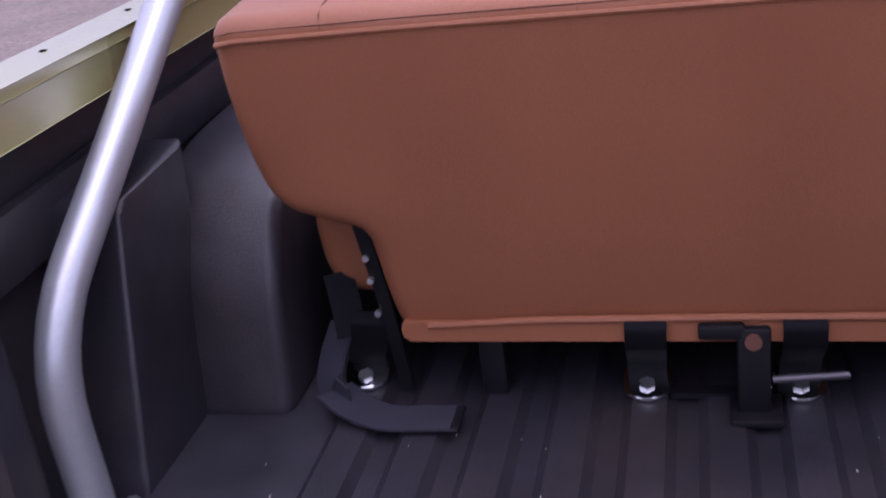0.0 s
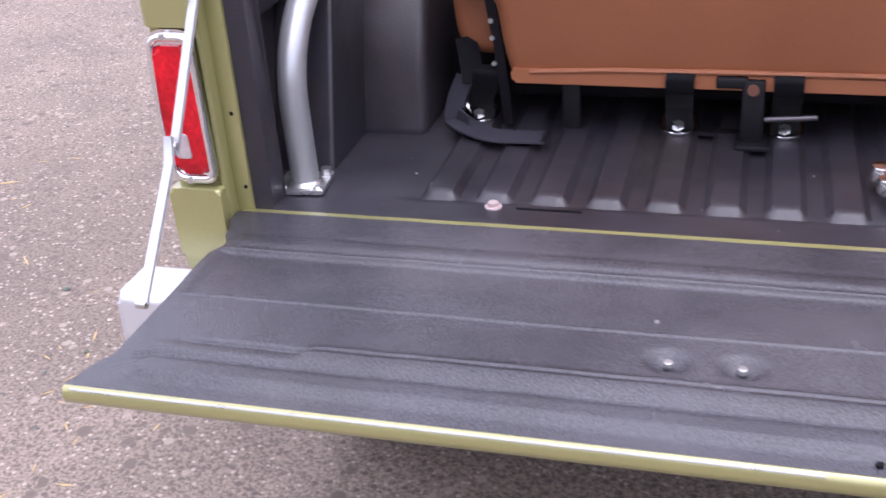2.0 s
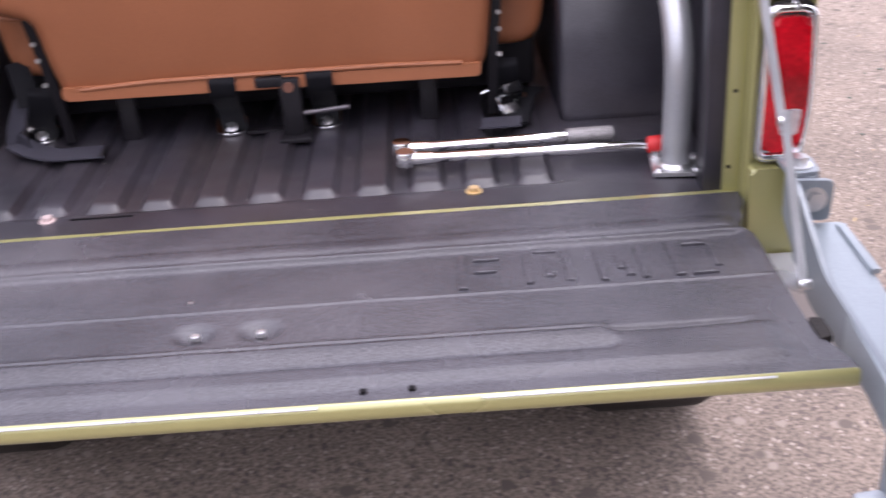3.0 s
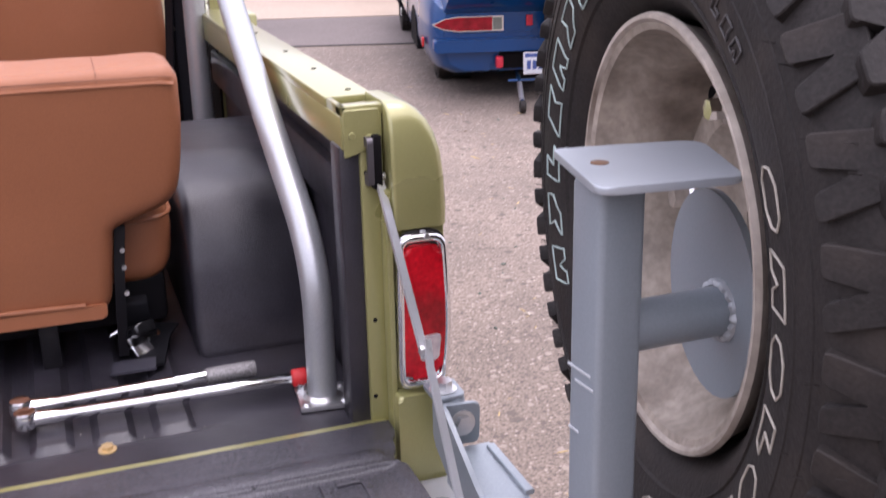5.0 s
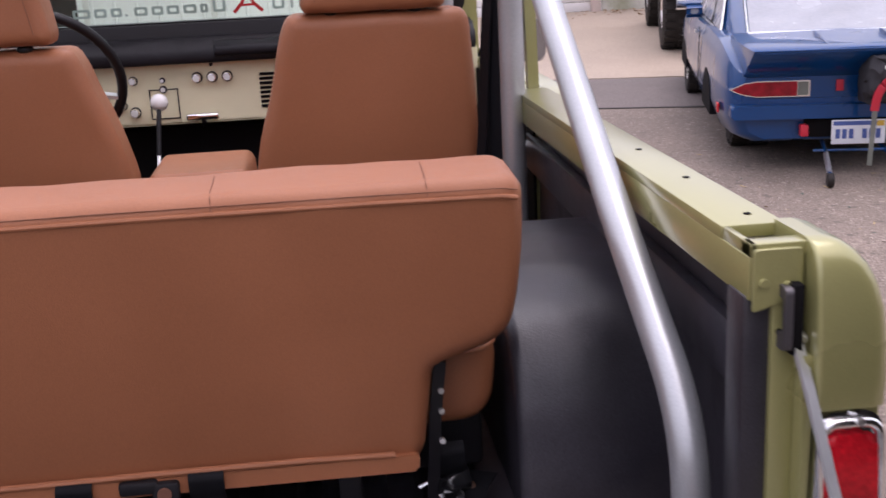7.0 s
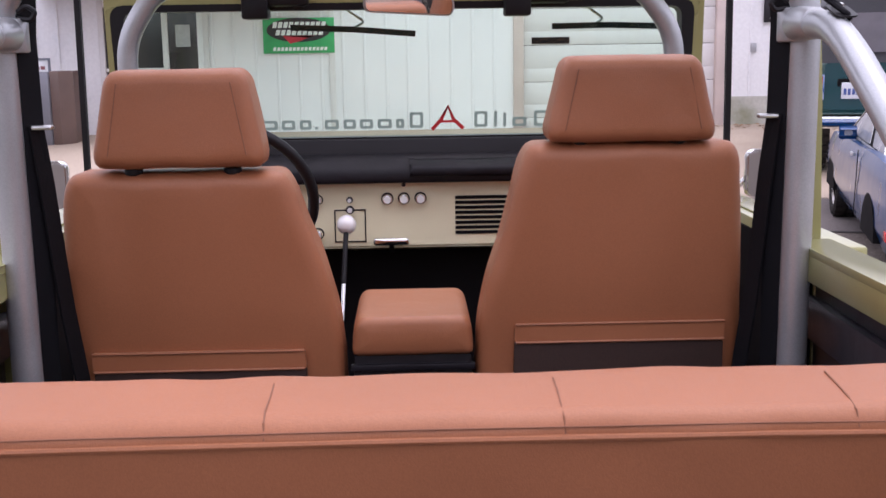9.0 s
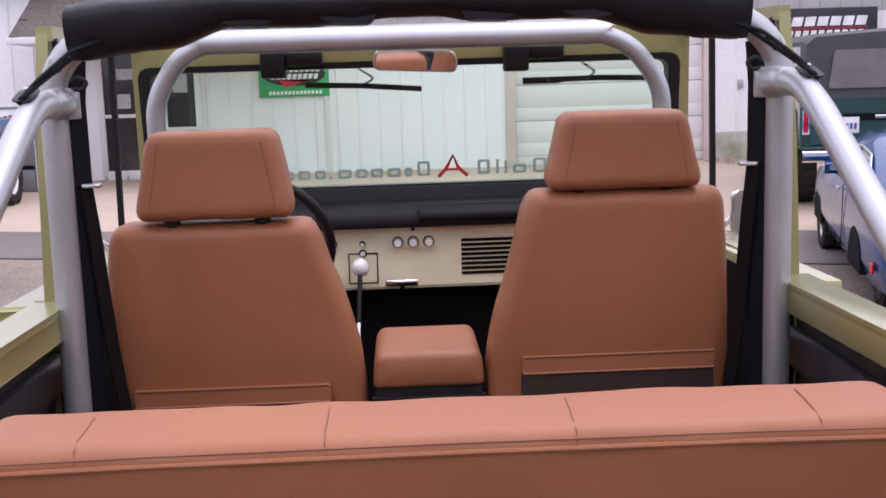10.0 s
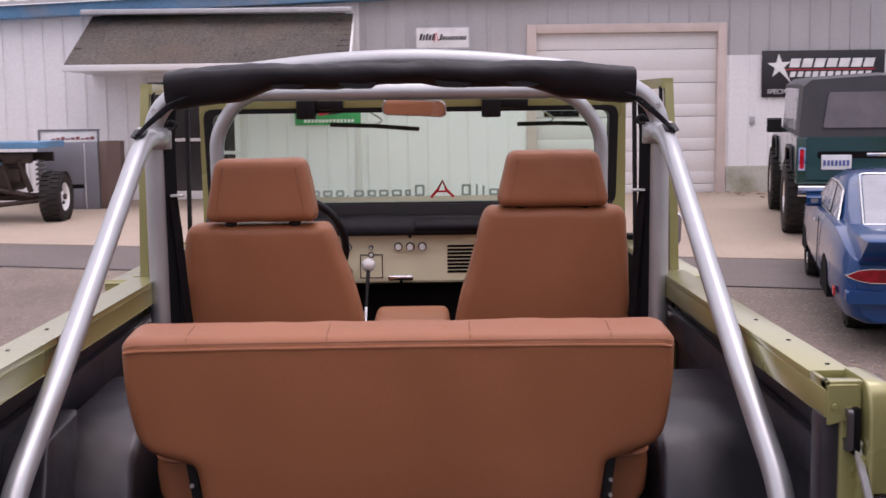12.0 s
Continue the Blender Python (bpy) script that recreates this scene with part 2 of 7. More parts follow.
def cyl(bm, p0, p1, r0, r1=None, seg=16, bev=0.0):
    p0, p1 = Vector(p0), Vector(p1)
    r1 = r0 if r1 is None else r1
    u, w = frame_of(p1 - p0)
    rings = []
    for p, r in ((p0, r0), (p1, r1)):
        rings.append([bm.verts.new(p + r * (math.cos(k * math.tau / seg) * u + math.sin(k * math.tau / seg) * w)) for k in range(seg)])
    for k in range(seg):
        bm.faces.new((rings[0][k], rings[0][(k + 1) % seg], rings[1][(k + 1) % seg], rings[1][k]))
    caps = [bm.faces.new(rings[0][::-1]), bm.faces.new(rings[1])]
    if bev:
        bevel(bm, {e for f in caps for e in f.edges}, bev, 2)
    return bm


def fillet(pts, rad, n=6):
    """Rounds the corners of a line of points."""
    pts = [Vector(p) for p in pts]
    out = [pts[0]]
    for a, b, c in zip(pts, pts[1:], pts[2:]):
        u, w = (a - b), (c - b)
        k = min(rad, 0.45 * u.length, 0.45 * w.length)
        s, e = b + u.normalized() * k, b + w.normalized() * k
        for i in range(n + 1):
            t = i / n
            out.append((1 - t) ** 2 * s + 2 * t * (1 - t) * b + t * t * e)
    return out + [pts[-1]]


def sweep(bm, pts, ring, closed=False):
    """Sweeps a 2D ring (list of (u, w)) along points."""
    pts = [Vector(p) for p in pts]
    u, w = frame_of(pts[1] - pts[0])
    rings, old = [], (pts[1] - pts[0]).normalized()
    for i, p in enumerate(pts):
        d = (pts[min(i + 1, len(pts) - 1)] - pts[max(i - 1, 0)])
        if d.length < 1e-9:
            d = old
        d = d.normalized()
        q = old.rotation_difference(d)
        u, w, old = q @ u, q @ w, d
        rings.append([bm.verts.new(p + a * u + b * w) for a, b in ring])
    n = len(ring)
    for r0, r1 in zip(rings, rings[1:]):
        for k in range(n):
            bm.faces.new((r0[k], r0[(k + 1) % n], r1[(k + 1) % n], r1[k]))
    if closed:
        for k in range(n):
            bm.faces.new((rings[-1][k], rings[-1][(k + 1) % n], rings[0][(k + 1) % n], rings[0][k]))
    else:
        bm.faces.new(rings[0][::-1])
        bm.faces.new(rings[-1])
    return bm


def circle(r, seg=14):
    return [(r * math.cos(k * math.tau / seg), r * math.sin(k * math.tau / seg)) for k in range(seg)]


def tube(bm, pts, r, bend=0.0, seg=14, closed=False):
    return sweep(bm, fillet(pts, bend) if bend else pts, circle(r, seg), closed)


def strip(bm, pts, width, thick, across=(1, 0, 0), bend=0.0):
    """A flat strap along points; across is the direction of its width."""
    pts = fillet(pts, bend, 4) if bend else [Vector(p) for p in pts]
    rows = []
    for i, p in enumerate(pts):
        d = (pts[min(i + 1, len(pts) - 1)] - pts[max(i - 1, 0)]).normalized()
        a = Vector(across)
        a = (a - a.dot(d) * d).normalized()
        n = d.cross(a)
        h, t = a * width / 2, n * thick / 2
        rows.append([bm.verts.new(q) for q in (p - h - t, p + h - t, p + h + t, p - h + t)])
    for r0, r1 in zip(rows, rows[1:]):
        for k in range(4):
            bm.faces.new((r0[k], r0[(k + 1) % 4], r1[(k + 1) % 4], r1[k]))
    bm.faces.new(rows[0][::-1])
    bm.faces.new(rows[-1])
    return bm


AX = {"x": lambda a, u, v: (a, u, v), "y": lambda a, u, v: (u, a, v), "z": lambda a, u, v: (u, v, a)}


def slab(bm, outline, axis, a0, a1, bev=0.0, seg=3, shear=None):
    """A solid with the given outline, from a0 to a1 along an axis. outline: (y, z), (x, z) or (x, y)."""
    f = AX[axis]
    r0 = [bm.verts.new(f(a0, u, v)) for u, v in outline]
    r1 = [bm.verts.new(f(a1, u, v)) for u, v in outline]
    n = len(outline)
    sides = [bm.faces.new((r0[k], r0[(k + 1) % n], r1[(k + 1) % n], r1[k])) for k in range(n)]
    c0, c1 = bm.faces.new(r0[::-1]), bm.faces.new(r1)
    vs = r0 + r1
    if bev:
        before = set(bm.verts) - set(vs)
        bevel(bm, {e for c in (c0, c1) for e in c.edges}, bev, seg)
        vs = [v for v in bm.verts if v not in before]
    if shear:
        for v in vs:
            v.co = Vector(shear(*v.co))
    return bm


def even_loop(outline, gap):
    """A closed outline as evenly spaced points, running anticlockwise."""
    P = np.array([tuple(p) for p in outline], float)
    Q = np.roll(P, -1, 0)
    if (P[:, 0] * Q[:, 1] - Q[:, 0] * P[:, 1]).sum() < 0:
        P = P[::-1]
        Q = np.roll(P, -1, 0)
    run = np.concatenate([[0], np.cumsum(np.linalg.norm(Q - P, axis=1))])
    n = max(24, int(run[-1] / gap))
    at = np.arange(n) * run[-1] / n
    ring = np.vstack([P, P[:1]])
    return np.stack([np.interp(at, run, ring[:, 0]), np.interp(at, run, ring[:, 1])], 1)


def inset_loop(A, P, dist):
    """The loop P moved until it lies dist inside the loop A, with folded corners drawn together."""
    D = np.roll(A, -1, 0) - A
    L2 = np.maximum((D ** 2).sum(1), 1e-12)
    side = np.stack([-D[:, 1], D[:, 0]], 1) / np.sqrt(L2)[:, None]
    n = len(A)
    for turn_ in range(5):
        t = np.clip(((P[:, None] - A[None]) * D[None]).sum(2) / L2[None], 0, 1)
        near = A[None] + t[..., None] * D[None]
        k = ((P[:, None] - near) ** 2).sum(2).argmin(1)
        c = near[np.arange(n), k]
        g = P - c
        far = np.linalg.norm(g, axis=1)[:, None]
        g = np.where(far > 1e-5, g / np.maximum(far, 1e-9), side[k])
        g = np.where((g * side[k]).sum(1)[:, None] < -0.05, side[k], g)
        P = c + g * dist
        if turn_ < 4:
            P = 0.6 * P + 0.2 * (np.roll(P, 1, 0) + np.roll(P, -1, 0))
    for _ in range(60):
        bad = ((np.roll(P, -1, 0) - P) * D).sum(1) < 0.05 * L2
        if not bad.any():
            break
        for k in np.nonzero(bad)[0]:
            m = (P[k] + P[(k + 1) % n]) / 2
            P[k], P[(k + 1) % n] = m - D[k] * 0.03, m + D[k] * 0.03
    return P


def cushion_form(bm, outline, axis, a0, a1, rad, puff=0.0, shear=None, gap=0.012, wrinkle=0.0):
    """A padded solid: the outline is swept from a0 to a1, its rims rounded by rad, its faces bulged by puff."""
    f = AX[axis]
    A = even_loop(outline, gap)
    n = len(A)
    span = min(np.ptp(A[:, 0]), np.ptp(A[:, 1])) * 0.5
    lines, depth = [A], [rad]
    for k in range(1, 6):
        ang = k * math.pi / 10
        lines.append(inset_loop(A, lines[-1], rad * (1 - math.cos(ang))))
        depth.append(rad * (1 - math.sin(ang)))
    more = min(0.03, 0.6 * (span - rad))
    lines.append(inset_loop(A, lines[-1], rad + more * 0.45))
    lines.append(inset_loop(A, lines[-1], rad + more))
    depth += [-puff * 0.5, -puff]
    rows = [[f(a0 + d, *p) for p in line] for line, d in zip(lines, depth)][::-1]
    rows += [[f(a1 - d, *p) for p in line] for line, d in zip(lines, depth)]
    rings = []
    for at_, row in enumerate(rows):
        ring = []
        for c in row:
            c = Vector(c)
            if wrinkle and 0 < at_ < len(rows) - 1:
                c += Vector((1, 1, 1)) * wrinkle * noise.noise(c * 14)
            ring.append(bm.verts.new(shear(*c) if shear else c))
        rings.append(ring)
    for r0, r1 in zip(rings, rings[1:]):
        for k in range(n):
            bm.faces.new((r0[k], r0[(k + 1) % n], r1[(k + 1) % n], r1[k]))
    caps = [bm.faces.new(rings[0][::-1]), bm.faces.new(rings[-1])]
    bmesh.ops.triangulate(bm, faces=caps)
    return bm


def rounded(pts, rad, n=5):
    """A closed 2D outline with its corners rounded; rad a number or a list, one for each corner."""
    out = []
    m = len(pts)
    for i in range(m):
        a, b, c = (Vector(pts[(i + k) % m]) for k in (-1, 0, 1))
        r = rad[i] if isinstance(rad, (list, tuple)) else rad
        u, w = a - b, c - b
        k = min(r, 0.48 * u.length, 0.48 * w.length)
        if k < 1e-5:
            out.append((b.x, b.y))
            continue
        s, e = b + u.normalized() * k, b + w.normalized() * k
        for j in range(n + 1):
            t = j / n
            q = (1 - t) ** 2 * s + 2 * t * (1 - t) * b + t * t * e
            out.append((q.x, q.y))
    return out


def rect(x0, x1, y0, y1, r=0.0, n=4):
    return rounded([(x0, y0), (x1, y0), (x1, y1), (x0, y1)], r, n) if r else [(x0, y0), (x1, y0), (x1, y1), (x0, y1)]


def ring_slab(bm, outer, inner, axis, a0, a1):
    """A flat frame between two outlines of as many points."""
    f = AX[axis]
    n = len(outer)
    v = [[bm.verts.new(f(a, u, w)) for u, w in line] for a in (a0, a1) for line in (outer, inner)]
    for k in range(n):
        j = (k + 1) % n
        for p, q in ((0, 1), (1, 3), (3, 2), (2, 0)):
            bm.faces.new((v[p][k], v[p][j], v[q][j], v[q][k]))
    return bm


def relief(bm, x0, x1, y0, y1, nx, ny, height, thick=0.0, xs=None, ys=None):
    """A sheet over x, y whose z is height(x, y), closed below when thick is given."""
    xs = xs or [x0 + (x1 - x0) * i / nx for i in range(nx + 1)]
    ys = ys or [y0 + (y1 - y0) * j / ny for j in range(ny + 1)]
    g = [[bm.verts.new((x, y, height(x, y))) for y in ys] for x in xs]
    for i in range(len(xs) - 1):
        for j in range(len(ys) - 1):
            bm.faces.new((g[i][j], g[i + 1][j], g[i + 1][j + 1], g[i][j + 1]))
    if thick:
        edge = [g[i][0] for i in range(len(xs))] + [g[-1][j] for j in range(1, len(ys))]
        edge += [g[i][-1] for i in range(len(xs) - 2, -1, -1)] + [g[0][j] for j in range(len(ys) - 2, 0, -1)]
        low = [bm.verts.new((v.co.x, v.co.y, v.co.z - thick)) for v in edge]
        for k in range(len(edge)):
            j = (k + 1) % len(edge)
            bm.faces.new((edge[k], low[k], low[j], edge[j]))
        bm.faces.new(low)
    return bm


def revolve(bm, profile, seg=64, centre=(0, 0, 0), axis="x"):
    """Turns a closed profile of (along, radius) round an axis."""
    c = Vector(centre)
    rings = []
    for k in range(seg):
        a = k * math.tau / seg
        ring = []
        for s, r in profile:
            p = {"x": (s, r * math.cos(a), r * math.sin(a)), "y": (r * math.cos(a), s, r * math.sin(a)), "z": (r * math.cos(a), r * math.sin(a), s)}[axis]
            ring.append(bm.verts.new(c + Vector(p)))
        rings.append(ring)
    n = len(profile)
    for k in range(seg):
        r0, r1 = rings[k], rings[(k + 1) % seg]
        for j in range(n):
            i = (j + 1) % n
            bm.faces.new((r0[j], r0[i], r1[i], r1[j]))
    return bm


def bolt(bm, p, d=(0, 0, 1), r=0.009, h=0.007, washer=True):
    p, d = Vector(p), Vector(d).normalized()
    if washer:
        cyl(bm, p, p + d * 0.002, r * 1.5, seg=14)
    cyl(bm, p + d * 0.002, p + d * (0.002 + h), r, seg=6)
    return bm


def step(t):
    t = max(0.0, min(1.0, t))
    return t * t * (3 - 2 * t)


def hump(v, c, half, edge):
    """1 inside c +- half, falling to 0 over edge."""
    return 1 - step((abs(v - c) - half) / edge)


def ground_z(y):
    return 0.095 + 0.03 * y

# ---- the yard: ground, apron and shop building ----
def apron_y(x):
    return 9.35 - 0.22 * x


def joint_y(x):
    return 7.87 - 0.235 * x


bm = B()
relief(bm, -60, 60, -40, 90, 24, 26, lambda x, y: ground_z(y) - 0.0)
solo("ground", bm, asphalt, "old grey-brown asphalt yard with pale stones", "ground", "structure")
bm = B()
slab(bm, [(-22, apron_y(-22)), (22, apron_y(22)), (30, 15.02), (-30, 15.02)], "z", -0.2, 0.012, 0, 3, lambda x, y, z: (x, y, z + ground_z(y)))
solo("pavement", bm, concrete, "tan concrete apron before the shop, worn and dusty", "pavement", "structure")

bm = B()
slab(bm, [(-22, joint_y(-22)), (22, joint_y(22)), (22, apron_y(22) + 0.005), (-22, apron_y(-22) + 0.005)], "z", -0.1, 0.005, 0, 3, lambda x, y, z: (x, y, z + ground_z(y)))
solo("road", bm, mat("grey_asphalt_patch", (0.15, 0.125, 0.115), 0.88, 0, 0.15, 0.9, 0.3, 90, 0.4, 120, (0.10, 0.085, 0.08), 0.5, 0.8), "smoother grey asphalt strip along the apron", "asphalt", "structure")
bm = B()
for x0 in range(-22, 22):
    x1 = x0 + 1
    y0, y1 = (joint_y(x) + 0.05 * noise.noise((x * 0.9, 2, 0)) for x in (x0, x1))
    w = 0.022 + 0.015 * noise.noise((x0 * 0.7, 0, 0))
    slab(bm, [(x0, y0 - w), (x1, y1 - w), (x1, y1 + w), (x0, y0 + w)], "z", 0.0, 0.008, 0, 3, lambda x, y, z: (x, y, z + ground_z(y)))
solo("trim_crack", bm, mat("tar_joint", (0.05, 0.042, 0.04), 0.8), "dark tarred joint across the asphalt", "joint", "structure")

# loose stones and bits of straw strewn over the asphalt
def strewn(name, material, label, category, count, seed, size, squash, spread):
    r = random.Random(seed)
    bm = B()
    for k in range(count):
        if r.random() < 0.35:
            x, yy = r.gauss(-1.6, 0.5), r.gauss(0.4, 1.0)
        else:
            x, yy = r.gauss(2.0, 1.3), r.gauss(3.0, 1.9)
        if abs(x) < 0.95 and -0.1 < yy < 3.6 or yy > joint_y(x) - 0.1:
            continue
        q = size * math.exp(r.gauss(0, 0.45))
        m = Matrix.Translation((x, yy, ground_z(yy) + q * squash * 0.35)) @ Matrix.Rotation(r.uniform(0, 6.28), 4, "Z")
        m = m @ Matrix.Rotation(r.uniform(-0.2, 0.2), 4, "X") @ Matrix.Diagonal((q * spread * r.uniform(0.7, 1.5), q, q * squash, 1))
        v = [bm.verts.new(m @ Vector(c)) for c in ((1, 0.1, 0), (-0.9, 0.2, 0.1), (0.1, 1, 0), (-0.1, -0.9, 0.1), (0.1, 0, 0.9), (0, 0.1, -0.8))]
        for f in ((0, 2, 4), (2, 1, 4), (1, 3, 4), (3, 0, 4), (2, 0, 5), (1, 2, 5), (3, 1, 5), (0, 3, 5)):
            bm.faces.new([v[i] for i in f])
    return solo(name, bm, material, label, category, "stuff")


strewn("gravel", mat("pale_gravel", (0.40, 0.34, 0.29), 0.9, 0, 0.3, 40), "pale loose stones strewn over the asphalt", "gravel", 1000, 3, 0.0038, 0.6, 1.0)
strewn("dark_gravel", mat("dark_gravel_stone", (0.11, 0.13, 0.11), 0.9, 0, 0.3, 40), "dark loose stones strewn over the asphalt", "gravel", 700, 5, 0.0038, 0.6, 1.0)
strewn("straw", mat("dry_straw", (0.40, 0.29, 0.14), 0.9, 0, 0.3, 40), "dry yellow straw bits lying on the asphalt", "straw", 420, 8, 0.0032, 0.5, 6.0)

# fallen leaves and twigs scattered between the coupe and the grass
r = random.Random(33)
bm = B()
for k in range(120):
    x, yy = r.gauss(4.3, 0.7), r.gauss(4.3, 0.8)
    q = r.uniform(0.006, 0.02)
    m = Matrix.Translation((x, yy, ground_z(yy) + 0.004 + 0.3 * q)) @ Matrix.Rotation(r.uniform(0, 6.28), 4, "Z") @ Matrix.Rotation(r.uniform(-0.4, 0.4), 4, "X")
    v = [bm.verts.new(m @ (Vector(c) * q)) for c in ((1.2, 0, 0.2), (0.1, 0.6, 0.25), (-1.0, 0, 0), (0.0, -0.6, 0.2), (0.1, 0, 0))]
    for f in ((0, 1, 4), (1, 2, 4), (2, 3, 4), (3, 0, 4)):
        bm.faces.new([v[i] for i in f])
solo("leaf_scatter", bm, mat("yellow_brown_leaf", (0.30, 0.19, 0.09), 0.8, 0, 0.4, 3), "small yellow-brown leaves scattered over the asphalt", "leaves", "stuff")

# brown leaves blown against the foot of the shop
r = random.Random(21)
bm = B()
for k in range(190):
    x, yy = r.gauss(5.6, 0.9), 14.85 - abs(r.gauss(0, 0.45))
    q = r.uniform(0.02, 0.045)
    m = Matrix.Translation((x, yy, ground_z(yy) + 0.016 + 0.3 * q)) @ Matrix.Rotation(r.uniform(0, 6.28), 4, "Z") @ Matrix.Rotation(r.uniform(-0.5, 0.5), 4, "X")
    tip, mid_a, mid_b, stem = ((1.2, 0, 0.2), (0.1, 0.6, 0.25), (0.0, -0.6, 0.2), (-1.0, 0, 0))
    v = [bm.verts.new(m @ (Vector(c) * q)) for c in (tip, mid_a, stem, mid_b, (0.1, 0, 0))]
    for f in ((0, 1, 4), (1, 2, 4), (2, 3, 4), (3, 0, 4)):
        bm.faces.new([v[i] for i in f])
solo("leaf_litter", bm, mat("dry_leaf", (0.26, 0.15, 0.07), 0.8, 0, 0.4, 3), "dry brown leaves blown against the shop wall", "leaves", "stuff")

WALL_Y = 15.0


def siding_wall(name, x0, x1, z0, z1, y, material, label, pitch=0.3, depth=0.02, holes=()):
    """Ribbed metal siding: broad flat sheets with narrow standing ribs, round the given openings (x0, x1, z0, z1)."""
    bm = B()
    xs = sorted({x0, x1, *[h[0] for h in holes], *[h[1] for h in holes]})
    for a, b in zip(xs, xs[1:]):
        spans = [(z0, z1)]
        for h in holes:
            if h[0] <= a + 1e-6 and h[1] >= b - 1e-6:
                spans = [s for lo, hi in spans for s in ((lo, min(hi, h[2])), (max(lo, h[3]), hi)) if s[1] - s[0] > 1e-3]
        for lo, hi in spans:
            box(bm, a, b, y, y + 0.15, lo, hi)
            k = math.ceil((a + 0.03) / pitch)
            while k * pitch < b - 0.03:
                box(bm, k * pitch - 0.018, k * pitch + 0.018, y - depth, y + 0.001, lo, hi, 0.006, 1)
                k += 1
    return solo(name, bm, material, label, "wall", "structure")


door_hole = (1.50, 4.40, 0.3, 3.0)
shop_hole = (-4.25, -2.9, 0.62, 2.35)
siding_wall("wall_lower", -14, 9.5, 0.2, 2.60, WALL_Y, siding, "white ribbed metal siding of the shop, stained near the ground", holes=(door_hole, shop_hole))
upper_grey = siding_wall("wall_upper", -1.05, 9.5, 2.60, 3.29, WALL_Y + 0.005, siding_grey, "grey ribbed metal siding above the garage door", holes=((1.50, 4.40, 2.59, 3.0),))
upper_white = siding_wall("wall_upper_white", -14, -1.05, 2.60, 3.29, WALL_Y + 0.005, siding, "white ribbed metal siding above the awning")


def eaves_z(x):
    """The eaves rise gently along the front."""
    return 3.48 + 0.04 * x


for ob in (upper_grey, upper_white):
    for v in ob.data.vertices:
        if v.co.z > 3.2:
            v.co.z = eaves_z(v.co.x) + 0.03
bm = B()
slab(bm, rect(WALL_Y - 0.25, WALL_Y + 0.3, 0.0, 0.18, 0.015, 2), "x", -14, 9.5, 0, 3, lambda x, y, z: (x, y, z + eaves_z(x)))
solo("trim", bm, blue_trim, "blue painted eaves board of the shop", "trim", "structure")
bm = B()
slab(bm, [(WALL_Y - 0.34, 0.182), (WALL_Y + 9, 2.02), (WALL_Y + 9, 2.08), (WALL_Y - 0.34, 0.23)], "x", -14, 9.6)
for k in range(-46, 32):
    slab(bm, [(WALL_Y - 0.345, 0.23), (WALL_Y + 9, 2.08), (WALL_Y + 9, 2.105), (WALL_Y - 0.345, 0.255)], "x", k * 0.3 - 0.02, k * 0.3 + 0.02)
for v in bm.verts:
    v.co.z += eaves_z(v.co.x)
solo("roof", bm, mat("weathered_roof_metal", (0.50, 0.50, 0.52), 0.5, 0, 0.08, 0.6, 0.04, 20, 0, 10, (0.34, 0.27, 0.23), 0.35, 0.9), "low white ribbed metal roof of the shop", "roof", "structure")
bm = B()
slab(bm, [(-14, 0.2), (9.5, 0.2), (9.5, eaves_z(9.5) + 0.1), (-14, eaves_z(-14) + 0.1)], "y", WALL_Y + 0.16, WALL_Y + 9)
solo("shop_block", bm, shade_frame_black, "dark closed inside of the shop building", "wall", "structure")

# unseen wall added behind the camera to hold back low sky light
siding_wall("wall_behind", -20, 20, -0.5, 2.4, -7.5, mat("brown_siding", (0.22, 0.19, 0.17), 0.6, 0, 0.1, 0.6), "unseen brown wall added behind the camera to hold back low sky light")

# ---- the off-road truck: body, bed and tailgate ----
F = 0.85
truck = thing("off_road_truck", (0, 1.0, 0.12), "open olive-green off-road truck with its tailgate down", "truck")

# bed floor with pressed ribs
RIBS = [k * 0.083 for k in range(-5, 6)]


def floor_height(x, y):
    along = step((y - 0.078) / 0.018)
    r = max(hump(x, c, 0.019, 0.011) for c in RIBS)
    pan = hump(x, 0, 0.452, 0.012) * step((y - 0.068) / 0.01)
    return F - 0.004 - 0.006 * pan + 0.011 * r * along + 0.0012 * noise.noise((x * 9, y * 9, 0))


xs = [-0.69, -0.65, -0.6, -0.55, -0.5, -0.475]
xs += sorted({round(c + o, 4) for c in RIBS for o in (-0.041, -0.03, -0.0245, -0.019, -0.008, 0.0, 0.008, 0.019, 0.0245, 0.03)})
xs += [0.456, 0.475, 0.5, 0.55, 0.6, 0.65, 0.69]
ys = [0.004, 0.02, 0.04, 0.06, 0.068, 0.073, 0.078, 0.084, 0.09, 0.096, 0.11, 0.16, 0.22, 0.3, 0.4, 0.5, 0.65, 0.8, 1.0, 1.25]
bm = B()
relief(bm, 0, 0, 0, 0, 0, 0, floor_height, 0.03, xs, ys)
bed_floor = part("bed_floor", bm, liner, truck, "ribbed bed floor under black sprayed liner")
bm = B()
box(bm, -0.698, 0.698, -0.004, 0.006, 0.70, F - 0.006, 0.003)
part("rear_sill", bm, liner, truck)
bm = B()
bolt(bm, (0.32, 0.056, F - 0.004), r=0.0085, h=0.006)
parts("floor_bolt", bm, mat("rusty_gold_bolt", (0.62, 0.46, 0.24), 0.4, 0.6), bed_floor, "gold zinc floor bolt")
bm = B()
bolt(bm, (-0.325, 0.056, F - 0.004), r=0.0085, h=0.006)
